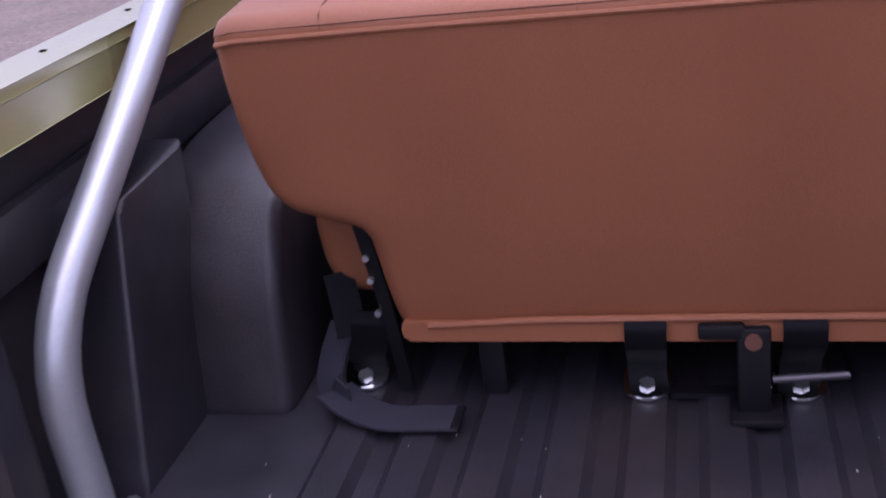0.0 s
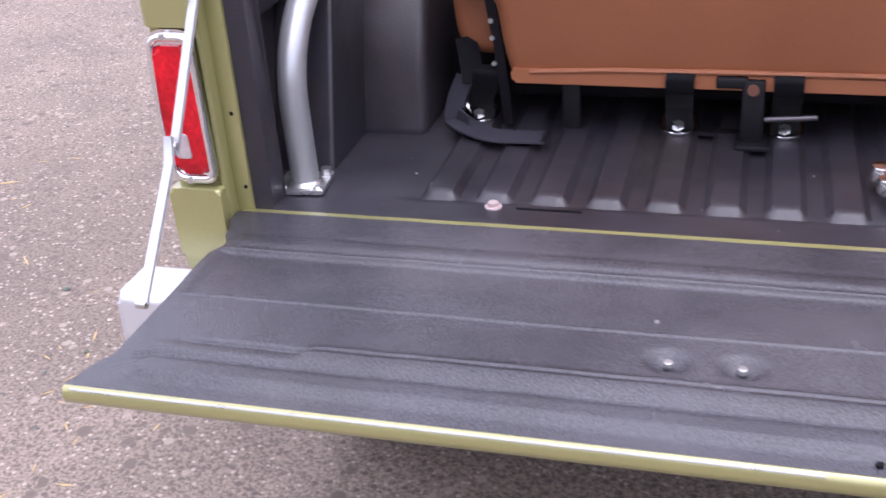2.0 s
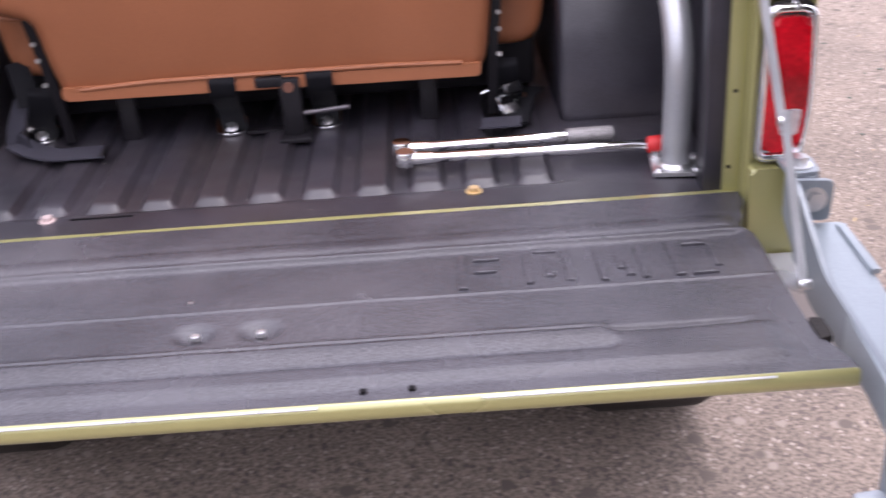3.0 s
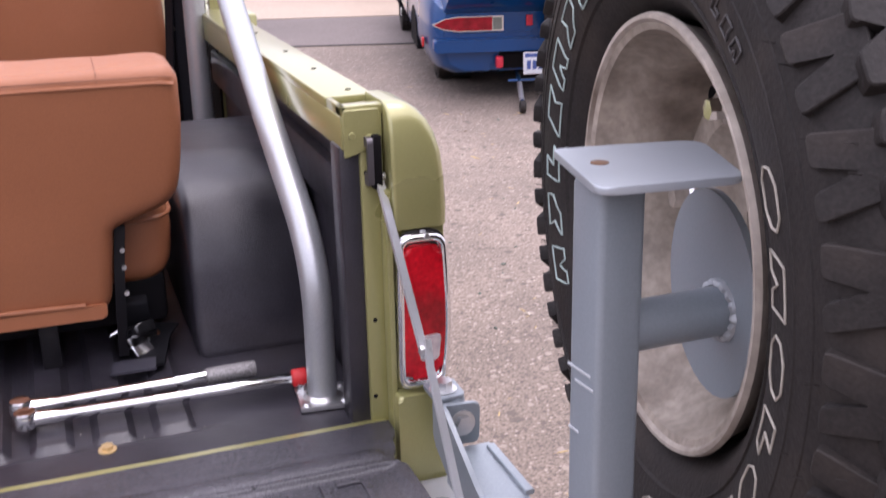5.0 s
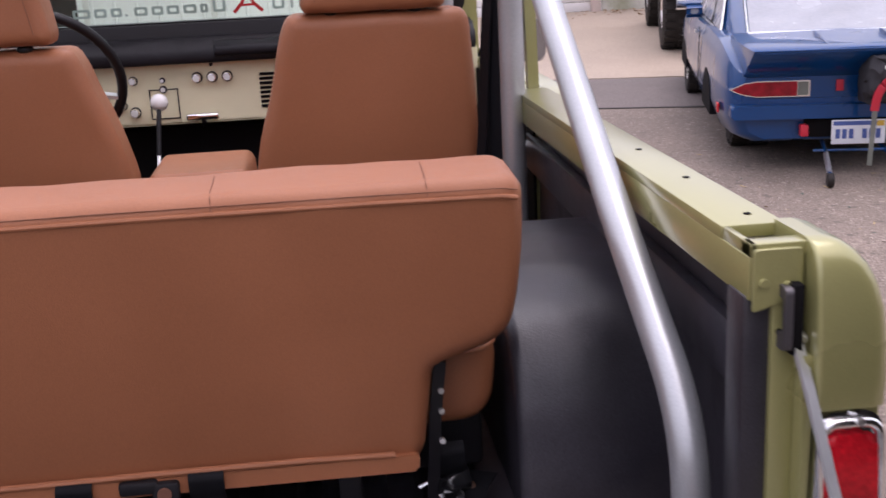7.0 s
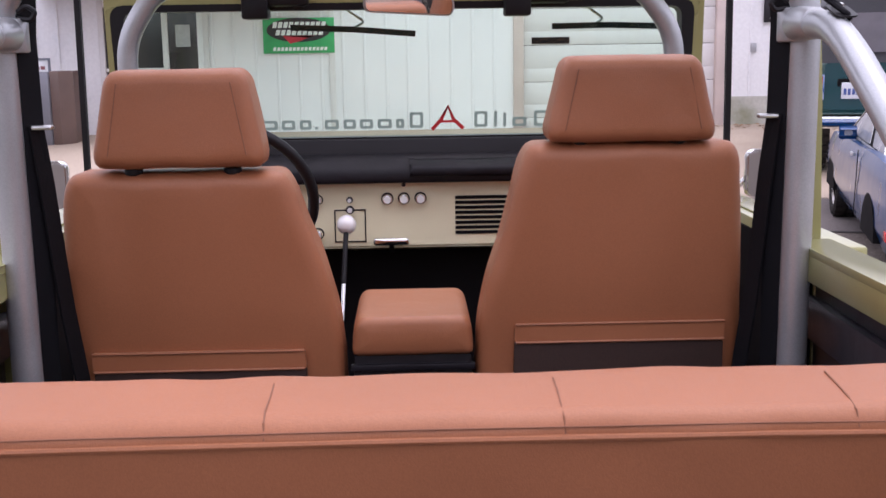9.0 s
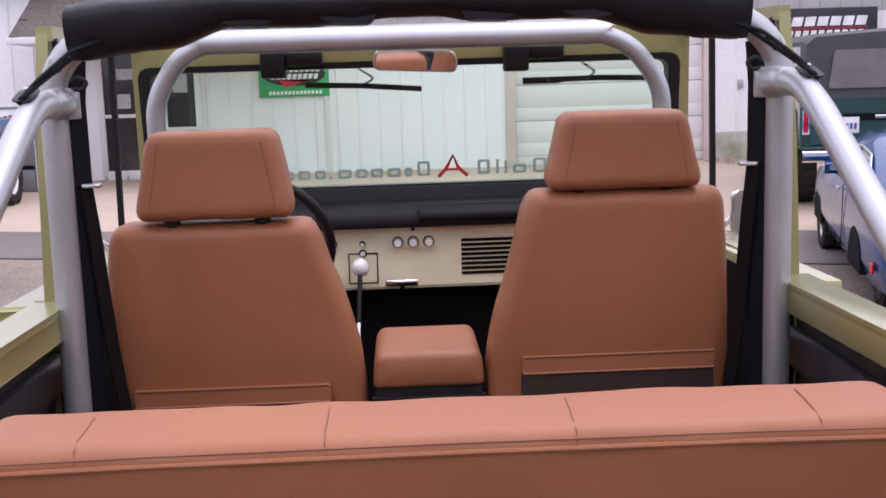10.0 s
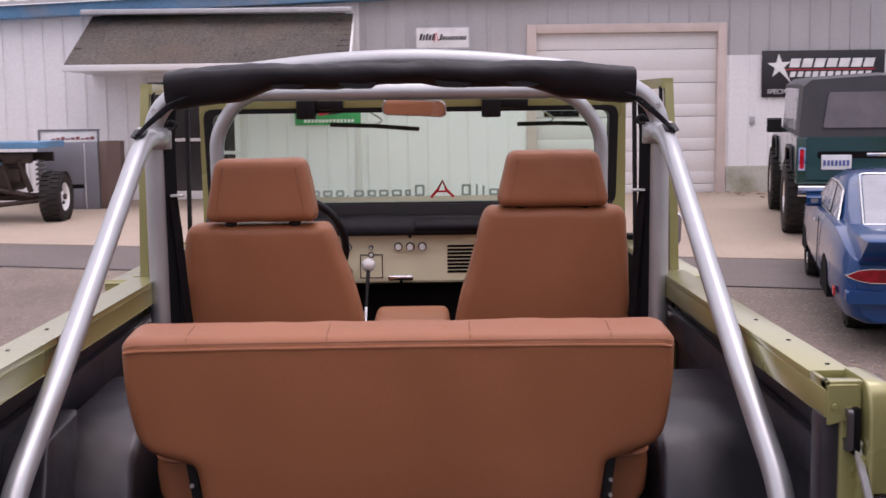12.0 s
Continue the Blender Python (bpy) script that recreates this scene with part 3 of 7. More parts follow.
parts("floor_bolt", bm, mat("bare_pale_bolt", (0.66, 0.54, 0.52), 0.45, 0.5), bed_floor, "pale worn floor bolt")
bm = B()
box(bm, -0.290, -0.195, 0.052, 0.0555, F - 0.0035, F - 0.002)
part("floor_slot", bm, shade_frame_black, bed_floor)

# wheel boxes
def wheel_box(s):
    prof = rounded([(0.312, F - 0.012), (0.338, 1.0), (0.395, 1.100), (0.50, 1.134), (0.79, 1.142), (0.86, F - 0.012)], [0, 0.09, 0.05, 0.06, 0.012, 0], 6)
    x0, x1 = (0.484, 0.70) if s > 0 else (0.50, 0.66)
    bm = B()
    cushion_form(bm, prof, "x", min(x0 * s, x1 * s), max(x0 * s, x1 * s), 0.016, 0.0, None, 0.012, 0.0015)
    return bm


for s in (-1, 1):
    part("wheel_box", wheel_box(s), liner, truck, "black lined wheel box bulging into the bed", 50)

# sides
for s in (-1, 1):
    bm = B()  # outer skin
    slab(bm, [(0.719 * s, 0.60), (0.79 * s, 0.60), (0.79 * s, 1.17), (0.783 * s, 1.215), (0.76 * s, 1.258), (0.727 * s, 1.286), (0.719 * s, 1.288)], "y", 0.03, 3.42, 0.004, 2)
    part("side_panel", bm, paint_olive, truck)
    bm = B()  # recessed inner wall
    box(bm, 0.705 * s, 0.715 * s, 0.03, 1.3, F - 0.1, 1.25)
    inner = part("inner_wall", bm, liner, truck)
    bm = B()  # raised cover behind the post, on one side only, and the stiffener below the rail
    slab(bm, rounded([(0.145, F - 0.01), (0.36, F - 0.01), (0.40, 1.168), (0.235, 1.152)], [0, 0, 0, 0.01], 4), "x", 0.608 * s, 0.707 * s, 0.007, 3)
    if s < 0:
        part("wall_panel", bm, liner, inner)
    else:
        bm.free()
    bm = B()
    slab(bm, [(0.05, 1.10), (0.05, 1.175), (1.3, 1.20), (1.3, 1.125)], "x", 0.685 * s, 0.707 * s, 0.008, 2)
    part("wall_stiffener", bm, liner, inner)
    bm = B()  # bed rail, an open box section
    for x0, x1, y0, y1, z0, z1 in ((0.655, 0.724, 0.075, 1.245, 1.286, 1.30), (0.728, 0.740, 0.0, 0.075, 1.286, 1.30), (0.656, 0.728, 0.0, 0.024, 1.286, 1.30),
                                   (0.656, 0.664, 0.0, 0.075, 1.286, 1.30), (0.655, 0.660, 0.0, 1.245, 1.243, 1.287)):
        box(bm, x0 * s, x1 * s, y0, y1, z0, z1, 0.0018, 2)
    rail = part("bed_rail", bm, paint_olive, truck, "olive painted bed rail with pocket")
    bm = B()
    box(bm, 0.664 * s, 0.728 * s, 0.024, 0.075, 1.262, 1.266)
    part("rail_pocket", bm, paint_olive, rail)
    bm = B()
    for y in (0.116, 0.313, 0.513, 0.78):
        cyl(bm, (0.699 * s, y, 1.2995), (0.699 * s, y, 1.3012), 0.0042, seg=10)
    parts("rail_hole", bm, shade_frame_black, rail)
    bm = B()  # folded end of the rail with its two bolts
    slab(bm, rounded([(0.657 * s, 1.232), (0.706 * s, 1.246), (0.706 * s, 1.296), (0.657 * s, 1.296)], 0.004, 2), "y", -0.006, -0.0025, 0.001, 1)
    end = part("rail_end", bm, paint_olive, rail)
    bm = B()
    for p in ((0.668, 1.262), (0.692, 1.258)):
        cyl(bm, (p[0] * s, -0.0095, p[1]), (p[0] * s, -0.0055, p[1]), 0.0052, seg=10, bev=0.001)
    parts("rail_bolt", bm, paint_olive, end)
    # rear corner post
    bm = B()
    box(bm, 0.652 * s, 0.681 * s, 0.004, 0.05, F - 0.008, 1.247, 0.004)
    post = part("corner_post", bm, liner, truck, "black lined corner post")
    bm = B()
    slab(bm, [(0.679 * s, 0.70), (0.708 * s, 0.70), (0.711 * s, 1.287), (0.679 * s, 1.287)], "y", -0.002, 0.02, 0.003, 2)
    slab(bm, [(0.703 * s, 0.79), (0.713 * s, 0.79), (0.713 * s, 1.19), (0.703 * s, 1.19)], "y", -0.026, 0.0, 0.004, 2)
    part("door_jamb", bm, paint_olive, post)
    bm = B()
    for p in ((0.686, 1.21), (0.690, 1.0), (0.686, 0.885)):
        cyl(bm, (p[0] * s, -0.003, p[1]), (p[0] * s, 0.0, p[1]), 0.0032, seg=10)
    parts("jamb_hole", bm, shade_frame_black, post)
    # rounded rear quarter cap above the lamp
    bm = B()
    sec = []
    for z, out, back in ((1.135, 0.790, -0.034), (1.16, 0.790, -0.036), (1.20, 0.788, -0.036), (1.235, 0.784, -0.034), (1.260, 0.777, -0.031), (1.278, 0.768, -0.027), (1.291, 0.757, -0.021), (1.299, 0.746, -0.013), (1.3025, 0.736, -0.004), (1.3035, 0.73, 0.004)):
        ring = rounded([(0.712, 0.076), (0.712, back), (out, back), (out, 0.076)], [0, 0.006, min(0.02, (out - 0.712) * 0.45), 0.004], 5)
        sec.append([bm.verts.new((x * s, y, z)) for x, y in ring])
    for a, b in zip(sec, sec[1:]):
        for k in range(len(a)):
            j = (k + 1) % len(a)
            bm.faces.new((a[k], a[j], b[j], b[k]))
    bm.faces.new(sec[0])
    bm.faces.new(sec[-1])
    part("quarter_cap", bm, paint_olive, truck, "olive rounded rear quarter above the lamp", 60)
    bm = B()  # lamp pocket and lower quarter
    slab(bm, rect(0.708 * s, 0.789 * s, 0.895, 1.137), "y", -0.016, 0.05, 0.004)
    slab(bm, rounded([(0.706 * s, 0.78), (0.787 * s, 0.78), (0.789 * s, 0.897), (0.706 * s, 0.897)], 0.008), "y", -0.046, 0.05, 0.008, 3)
    slab(bm, rounded([(0.706 * s, 0.69), (0.748 * s, 0.69), (0.775 * s, 0.745), (0.787 * s, 0.785), (0.706 * s, 0.785)], [0.002, 0.02, 0.02, 0.002, 0.002], 3), "y", -0.042, 0.05, 0.008, 3)
    part("lower_quarter", bm, paint_olive, truck)
    # tail lamp
    bm = B()
    outer = rounded([(0.712 * s, 0.902), (0.780 * s, 0.902), (0.788 * s, 1.0), (0.782 * s, 1.133), (0.716 * s, 1.133)], [0.02, 0.024, 0.05, 0.024, 0.02], 5)
    inner_o = rounded([(0.7195 * s, 0.919), (0.7725 * s, 0.919), (0.7815 * s, 1.0), (0.776 * s, 1.111), (0.7215 * s, 1.111)], [0.012, 0.014, 0.05, 0.014, 0.012], 5)
    ring_slab(bm, outer, inner_o, "y", -0.034, -0.014)
    mid_o = [((a[0] + b[0]) / 2, (a[1] + b[1]) / 2) for a, b in zip(outer, inner_o)]
    tube(bm, [(x, -0.036, z) for x, z in mid_o], 0.0055, seg=12, closed=True)
    lamp = part("tail_lamp", bm, chrome, truck, "chrome tail lamp bezel with red lens")
    bm = B()
    slab(bm, inner_o, "y", -0.040, -0.014, 0.010, 3)
    part("lens", bm, LENS_RED, lamp, "red plastic lens")
    bm = B()
    slab(bm, rounded([(0.742 * s, 0.944), (0.768 * s, 0.944), (0.772 * s, 0.982), (0.745 * s, 0.982)], 0.006), "y", -0.0425, -0.038, 0.001, 1)
    part("reverse_lens", bm, LENS_CLEAR, lamp, "clear reverse lens")
    bm = B()
    cyl(bm, (0.752 * s, -0.0445, 0.910), (0.752 * s, -0.040, 0.910), 0.005, seg=12)
    cyl(bm, (0.755 * s, -0.0445, 1.125), (0.755 * s, -0.040, 1.125), 0.004, seg=12)
    parts("lamp_screw", bm, zinc, lamp)
    # latch striker on the jamb
    bm = B()
    ring_slab(bm, rounded(rect(-0.022, 0.008, 1.195, 1.26), 0.008, 3), rounded(rect(-0.015, 0.002, 1.212, 1.248), 0.005, 3), "x", 0.684 * s, 0.692 * s)
    part("striker_plate", bm, mat("dull_dark_steel", (0.13, 0.12, 0.13), 0.45, 0.7) if s < 0 else MATS["dull_dark_steel"], truck, "dull steel latch striker")
    bm = B()
    box(bm, 0.692 * s, 0.704 * s, -0.02, 0.006, 1.19, 1.262, 0.002)
    part("latch_recess", bm, shade_frame_black, truck)

# rear bumper
bm = B()
slab(bm, rounded([(-0.145, 0.63), (-0.045, 0.63), (-0.045, 0.766), (-0.145, 0.766)], 0.014), "x", -0.85, 0.85, 0.016, 3)
part("rear_bumper", bm, mat("white_bumper_paint", (0.62, 0.62, 0.64), 0.3, 0.4, coat=0.3), truck, "pale grey rear bumper")
bm = B()
box(bm, -0.74, 0.74, 0.0, 2.9, 0.60, 0.66)
part("underbody", bm, shade_frame_black, truck)
bm = B()
box(bm, -0.70, 0.70, 0.0, 0.03, 0.62, F - 0.04)
part("tail_panel", bm, paint_olive, truck)

# tailgate, folded down
GATE = 0.846
LETTERS = []
for k, x0 in enumerate((0.285, 0.372, 0.468, 0.565)):
    LETTERS.append((x0, x0 + 0.062))


def gate_height(x, y):
    d = -y
    z = 0.005 * step((d - 0.078) / 0.012) * (1 - step((d - 0.106) / 0.014)) * hump(x, 0, 0.655, 0.02)
    z += 0.003 * (1 - step((d - 0.07) / 0.02))
    mid = step((d - 0.122) / 0.004) * (1 - step((d - 0.241) / 0.004)) * hump(x, 0, 0.665, 0.012)
    z -= 0.0055 * mid
    z += 0.0016 * (hump(d, 0.1195, 0.0012, 0.002) + hump(d, 0.2475, 0.0012, 0.002)) * hump(x, 0, 0.665, 0.02)
    z += 0.009 * step((d - 0.334) / 0.018) * (1 - step((d - 0.372) / 0.008)) * (1 - step((abs(x) - 0.44) / 0.03)) * (1 if x < 0.9 else 0)
    z += 0.007 * step((d - 0.352) / 0.02) * (1 - step((d - 0.43) / 0.006)) * hump(x, 0, 0.63, 0.03)
    z -= 0.0045 * hump(d, 0.392, 0.003, 0.004) * hump(x, -0.1, 0.55, 0.02)
    z -= 0.004 * hump(d, 0.352, 0.002, 0.004) * hump(x, 0.0, 0.60, 0.03)
    for bx in (-0.042, 0.039):
        q = math.hypot((x - bx) / 1.15, d - 0.300)
        z -= 0.011 * (1 - step((q - 0.009) / 0.017))
    z += 0.0016 * noise.noise((x * 3, y * 8, 2)) + 0.0008 * noise.noise((x * 14, y * 20, 7))
    return GATE + z


def gate_half(y):
    d = -y
    return 0.700 - 0.012 * hump(d, 0.09, 0.02, 0.03) - 0.012 * hump(d, 0.25, 0.14, 0.03) + 0.012 * step((d - 0.41) / 0.05)


gate = part("tailgate", B(), liner_gate, truck, "tailgate folded down, lined in worn black coating")
bm = B()
nx, ys = 190, [-0.012 - 0.0062 * j for j in range(74)]
for d in (0.1205, 0.241, 0.2475, 0.352, 0.392):  # more rows along the pressed lines
    ys = [y for y in ys if abs(y + d) > 0.005] + [-d + o for o in (-0.004, -0.0025, -0.001, 0.001, 0.0025, 0.004)]
ys = sorted({round(y, 4) for y in ys}, reverse=True)
rows = []
for y in ys:
    h = gate_half(y)
    rows.append([bm.verts.new((h * (2 * i / nx - 1), y, gate_height(h * (2 * i / nx - 1), y))) for i in range(nx + 1)])
for a, b in zip(rows, rows[1:]):
    for i in range(nx):
        bm.faces.new((a[i], a[i + 1], b[i + 1], b[i]))
edge = rows[0] + [r[-1] for r in rows[1:]] + rows[-1][-2::-1] + [r[0] for r in rows[-2:0:-1]]
low = [bm.verts.new((v.co.x, v.co.y, v.co.z - 0.008)) for v in edge]
for k in range(len(edge)):
    j = (k + 1) % len(edge)
    bm.faces.new((edge[k], low[k], low[j], edge[j]))
gate.data = mesh_of("tailgate", bm, liner_gate, 60)
bm = B()
slab(bm, [(v, w) for v, w in ((-0.685, -0.014), (0.685, -0.014), (0.685, -0.44), (-0.685, -0.44))], "z", GATE - 0.026, GATE - 0.012, 0.004, 2)
slab(bm, rounded([(-0.456, GATE - 0.024), (-0.466, GATE - 0.024), (-0.472, GATE - 0.016), (-0.472, GATE - 0.004), (-0.467, GATE + 0.001), (-0.463, GATE + 0.001)], 0.004, 3), "x", -0.712, 0.712, 0.003, 2)
part("gate_shell", bm, paint_olive, gate, "olive painted outer skin and edge of the tailgate")
bm = B()
tube(bm, [(-0.70, -0.4715, GATE + 0.0005), (-0.30, -0.4715, GATE + 0.0008), (0.12, -0.4715, GATE + 0.0006)], 0.0016, seg=6)
tube(bm, [(0.30, -0.4715, GATE + 0.0005), (0.62, -0.4715, GATE + 0.0007)], 0.0014, seg=6)
part("worn_edge", bm, zinc, gate, "bare metal where the paint is worn off")
bm = B()
slab(bm, [(0.004, F - 0.014), (-0.017, F - 0.014), (-0.017, F - 0.002), (0.004, F - 0.004)], "x", -0.699, 0.699, 0.0025, 2)
part("gate_hinge_strip", bm, paint_olive, gate, "olive painted hinge edge")
bm = B()
for x in (-0.042, 0.039):
    cyl(bm, (x, -0.300, GATE - 0.008), (x, -0.300, GATE - 0.001), 0.0062, 0.0055, 14, 0.001)
parts("gate_bolt", bm, zinc, gate, "bright bolt heads")
bm = B()
cyl(bm, (-0.063, -0.212, GATE - 0.007), (-0.063, -0.212, GATE - 0.0045), 0.003, seg=10)
part("bare_spot", bm, zinc, gate)
bm = B()
for x in (0.170, 0.224):
    cyl(bm, (x, -0.447, GATE + 0.0005), (x, -0.447, GATE + 0.0035), 0.0042, seg=14)
cyl(bm, (0.487, -0.118, GATE - 0.002), (0.487, -0.118, GATE + 0.0008), 0.0045, seg=10)
parts("gate_hole", bm, shade_frame_black, gate)
PRESSED = (((0, .2, 0, 1), (.34, .9, .8, .94), (.34, .8, .44, .58)), ((0, .17, .05, .95), (.83, 1, .05, .95), (.42, .58, .2, .8), (.25, .75, .92, 1)),
           ((0, .16, 0, 1), (.84, 1, 0, .9), (.4, .55, .3, 1), (.55, .72, .1, .6)), ((0, .2, 0, 1), (.34, .85, .86, 1), (.34, .85, 0, .12), (.84, 1, .2, .85)))
for (x0, x1), bits in zip(LETTERS, PRESSED):  # low pressed bars, as plain shapes
    bm = B()
    for u0, u1, v0, v1 in bits:
        slab(bm, rounded(rect(x0 + 0.064 * u0, x0 + 0.064 * u1, -0.228 + 0.09 * v0, -0.228 + 0.09 * v1), 0.0025, 2), "z", GATE - 0.009, GATE - 0.0018, 0.0022, 2)
    part("embossed_shape", bm, liner_gate, gate)
for s in (-1, 1):
    bm = B()  # black rubber bumper on one edge of the gate, worn away on the other
    slab(bm, rounded([(0.69 * s, -0.358), (0.69 * s, -0.405), (0.706 * s, -0.40), (0.706 * s, -0.362)], 0.003), "z", GATE - 0.02, GATE + 0.002, 0.002)
    if s > 0:
        part("edge_pad", bm, rubber, gate)
    else:
        bm.free()
    # support strut of two links
    bm = B()
    top, mid, low_p = Vector((0.700 * s, -0.012, 1.205)), Vector((0.718 * s, -0.125, 1.0)), Vector((0.707 * s, -0.288, 0.850))
    strip(bm, [top, top + (Vector((0.705 * s, -0.042, 1.15)) - top), mid + Vector((0.002 * s, 0, -0.012))], 0.016 if s < 0 else 0.0115, 0.0045, (1 * s, 0.5, 0.2))
    strut = part("gate_strut", bm, mat("galvanised_strut", (0.58, 0.59, 0.60), 0.32, 0.6) if s < 0 else MATS["galvanised_strut"], truck, "flat galvanised folding gate strut")
    bm = B()
    strip(bm, [mid + Vector((0.005 * s, 0, 0.014)), mid + Vector((0.004 * s, -0.012, -0.02)), low_p], 0.016 if s < 0 else 0.010, 0.0045, (1 * s, 0.5, 0.1))
    part("lower_link", bm, MATS["galvanised_strut"], strut)
    bm = B()
    for p in (top, mid, low_p):
        cyl(bm, p + Vector((-0.006 * s, 0, 0)), p + Vector((0.009 * s, 0, 0)), 0.0065, seg=12, bev=0.001)
    parts("rivet", bm, zinc, strut)

# ---- rear wheels and chassis under the body ----
for s in (-1, 1):
    bm = B()
    revolve(bm, [(-0.13, 0.21), (-0.14, 0.3), (-0.13, 0.385), (-0.10, 0.40), (0.10, 0.40), (0.13, 0.385), (0.14, 0.3), (0.13, 0.21)], 40, (0.66 * s, 0.62, 0.5))
    part("rear_tyre", bm, rubber, truck)


bm = B()
rnd = random.Random(5)
for k in range(24):
    x, y = rnd.uniform(-0.5, 0.5), rnd.uniform(0.03, 0.30)
    r = rnd.uniform(0.0006, 0.0015)
    bmesh.ops.create_icosphere(bm, subdivisions=1, radius=r, matrix=Matrix.Translation((x, y, floor_height(x, y) + r * 0.5)))
tagged(part("crumbs", bm, mat("pale_grit", (0.5, 0.46, 0.42), 0.9), bed_floor), "pale grit scattered on the liner", kind="stuff")

# nose of the truck: fenders, grille panel, bumper and front wheels
for s in (-1, 1):
    bm = B()
    slab(bm, rounded([(0.64 * s, 1.10), (0.79 * s, 1.10), (0.79 * s, 1.17), (0.76 * s, 1.215), (0.64 * s, 1.215)], [0, 0, 0.02, 0.03, 0]), "y", 2.2, 3.42, 0.006, 2)
    part("front_fender", bm, paint_olive, truck)
    bm = B()
    revolve(bm, [(-0.13, 0.21), (-0.14, 0.3), (-0.13, 0.385), (-0.10, 0.40), (0.10, 0.40), (0.13, 0.385), (0.14, 0.3), (0.13, 0.21)], 40, (0.66 * s, 2.96, 0.58))
    part("front_tyre", bm, rubber, truck)
    for y, z in ((0.62, 0.56), (2.96, 0.62)):
        # near-black disc on the flank, its colour standing for the arch's shade
        bm = B()
        cyl(bm, (0.72 * s, y, z), (0.7925 * s, y, z), 0.43, seg=40)
        part("wheel_arch", bm, shade_frame_black, truck)
        bm = B()
        revolve(bm, [(0.0, 0.03), (0.0, 0.15), (0.05, 0.19), (0.06, 0.21), (-0.05, 0.21), (-0.05, 0.03)] if s > 0 else [(0.0, 0.03), (0.0, 0.15), (-0.05, 0.19), (-0.06, 0.21), (0.05, 0.21), (0.05, 0.03)], 32, (0.75 * s, y, 0.5 if y < 1 else 0.58))
        part("wheel_rim", bm, zinc, truck)
bm = B()
slab(bm, rounded([(-0.79, 0.70), (0.79, 0.70), (0.79, 1.17), (-0.79, 1.17)], 0.03), "y", 3.40, 3.46, 0.01, 2)
part("grille_panel", bm, paint_olive, truck)
bm = B()
slab(bm, rounded([(3.48, 0.60), (3.58, 0.60), (3.58, 0.74), (3.48, 0.74)], 0.015), "x", -0.82, 0.82, 0.012, 2)
part("front_bumper", bm, MATS["white_bumper_paint"], truck)

# ---- spare wheel carrier swung out ----
carrier = thing("spare_wheel_carrier", (0.70, -0.64, 0.72), "swung-open grey spare wheel carrier with a mud-terrain tyre", "wheel carrier")
WHEEL = Matrix.Translation((0.825, -0.519, 1.259)) @ Matrix.Rotation(radians(-8.6), 4, "Z") @ Matrix.Rotation(radians(-1.3), 4, "Y") @ Matrix.Scale(0.95, 4)
turn = Matrix.Translation((0.706, -0.626, -0.006)) @ Matrix.Rotation(radians(6), 4, "Z")
bm = B()
box(bm, -0.0215, 0.0215, -0.0215, 0.0215, 0.765, 1.360, 0.006, 3, turn)
post_c = part("post", bm, grey_paint, carrier)
bm = B()
slab(bm, rounded([(0.694, -0.548), (0.670, -0.674), (0.788, -0.687), (0.823, -0.570)], [0.006, 0.014, 0.010, 0.02], 4), "z", 1.354, 1.3605, 0.0015, 2)
plate = part("top_plate", bm, mat("light_grey_plate", (0.34, 0.37, 0.40), 0.35, 0.2, coat=0.2), carrier, "flat grey top plate with a drilled hole")
bm = B()
cyl(bm, (0.707, -0.607, 1.3604), (0.707, -0.607, 1.3612), 0.0075, seg=18)
part("plate_hole", bm, mat("rusty_hole", (0.12, 0.06, 0.03), 0.8), plate)
bm = B()
stub0, stub1 = Vector((0.722, -0.622, 1.222)), Vector((0.820, -0.620, 1.222))
cyl(bm, stub0, stub1, 0.0215, seg=24)
part("stub_tube", bm, grey_paint, carrier)
bm = B()
ring = [stub1 + Vector((-0.002 + 0.0012 * math.sin(k * 1.9), 0.0235 * math.cos(k * math.tau / 52), 0.0235 * math.sin(k * math.tau / 52))) for k in range(52)]
tube(bm, ring, 0.0042, seg=8, closed=True)
for v in bm.verts:
    v.co += Vector((1, 1, 1)) * 0.0014 * noise.noise(v.co * 260)
part("weld_bead", bm, mat("weld_grey", (0.34, 0.36, 0.38), 0.4, 0.4), carrier)
bm = B()
slab(bm, [(-0.080 + 0.092 * math.cos(k * math.tau / 40), -0.033 + 0.098 * math.sin(k * math.tau / 40)) for k in range(40)], "x", 0.011, 0.018, 0.002, 2)
bmesh.ops.transform(bm, matrix=WHEEL, verts=bm.verts[:])
part("mount_plate", bm, grey_paint, carrier)
for z, y0, y1 in ((1.197, -0.012, 0.021), (1.186, -0.016, 0.010), (1.140, 0.004, 0.018)):
    bm = B()
    box(bm, -0.0225, -0.0212, y0, y1, z, z + 0.0019, 0, 1, turn)
    part("white_scuff", bm, mat("white_scuff", (0.44, 0.46, 0.48), 0.6) if z > 1.19 else MATS["white_scuff"], post_c)
ARM = mat("pale_grey_arm", (0.29, 0.33, 0.36), 0.4, 0.1, 0.1, 5, 0.05, 300, coat=0.1)
bm = B()  # box tube from the hinge past the foot of the post
strip(bm, [(0.785, -0.105, 0.812), (0.772, -0.44, 0.806), (0.752, -0.70, 0.80), (0.738, -0.86, 0.796)], 0.062, 0.052, (1, 0, 0))
bevel(bm, [e for e in bm.edges if e.is_manifold and e.calc_face_angle(0) > 1.2], 0.006, 2)
arm = part("swing_arm", bm, ARM, carrier, "pale grey swing arm")
bm = B()  # gusset plate beside the hinge end of the arm
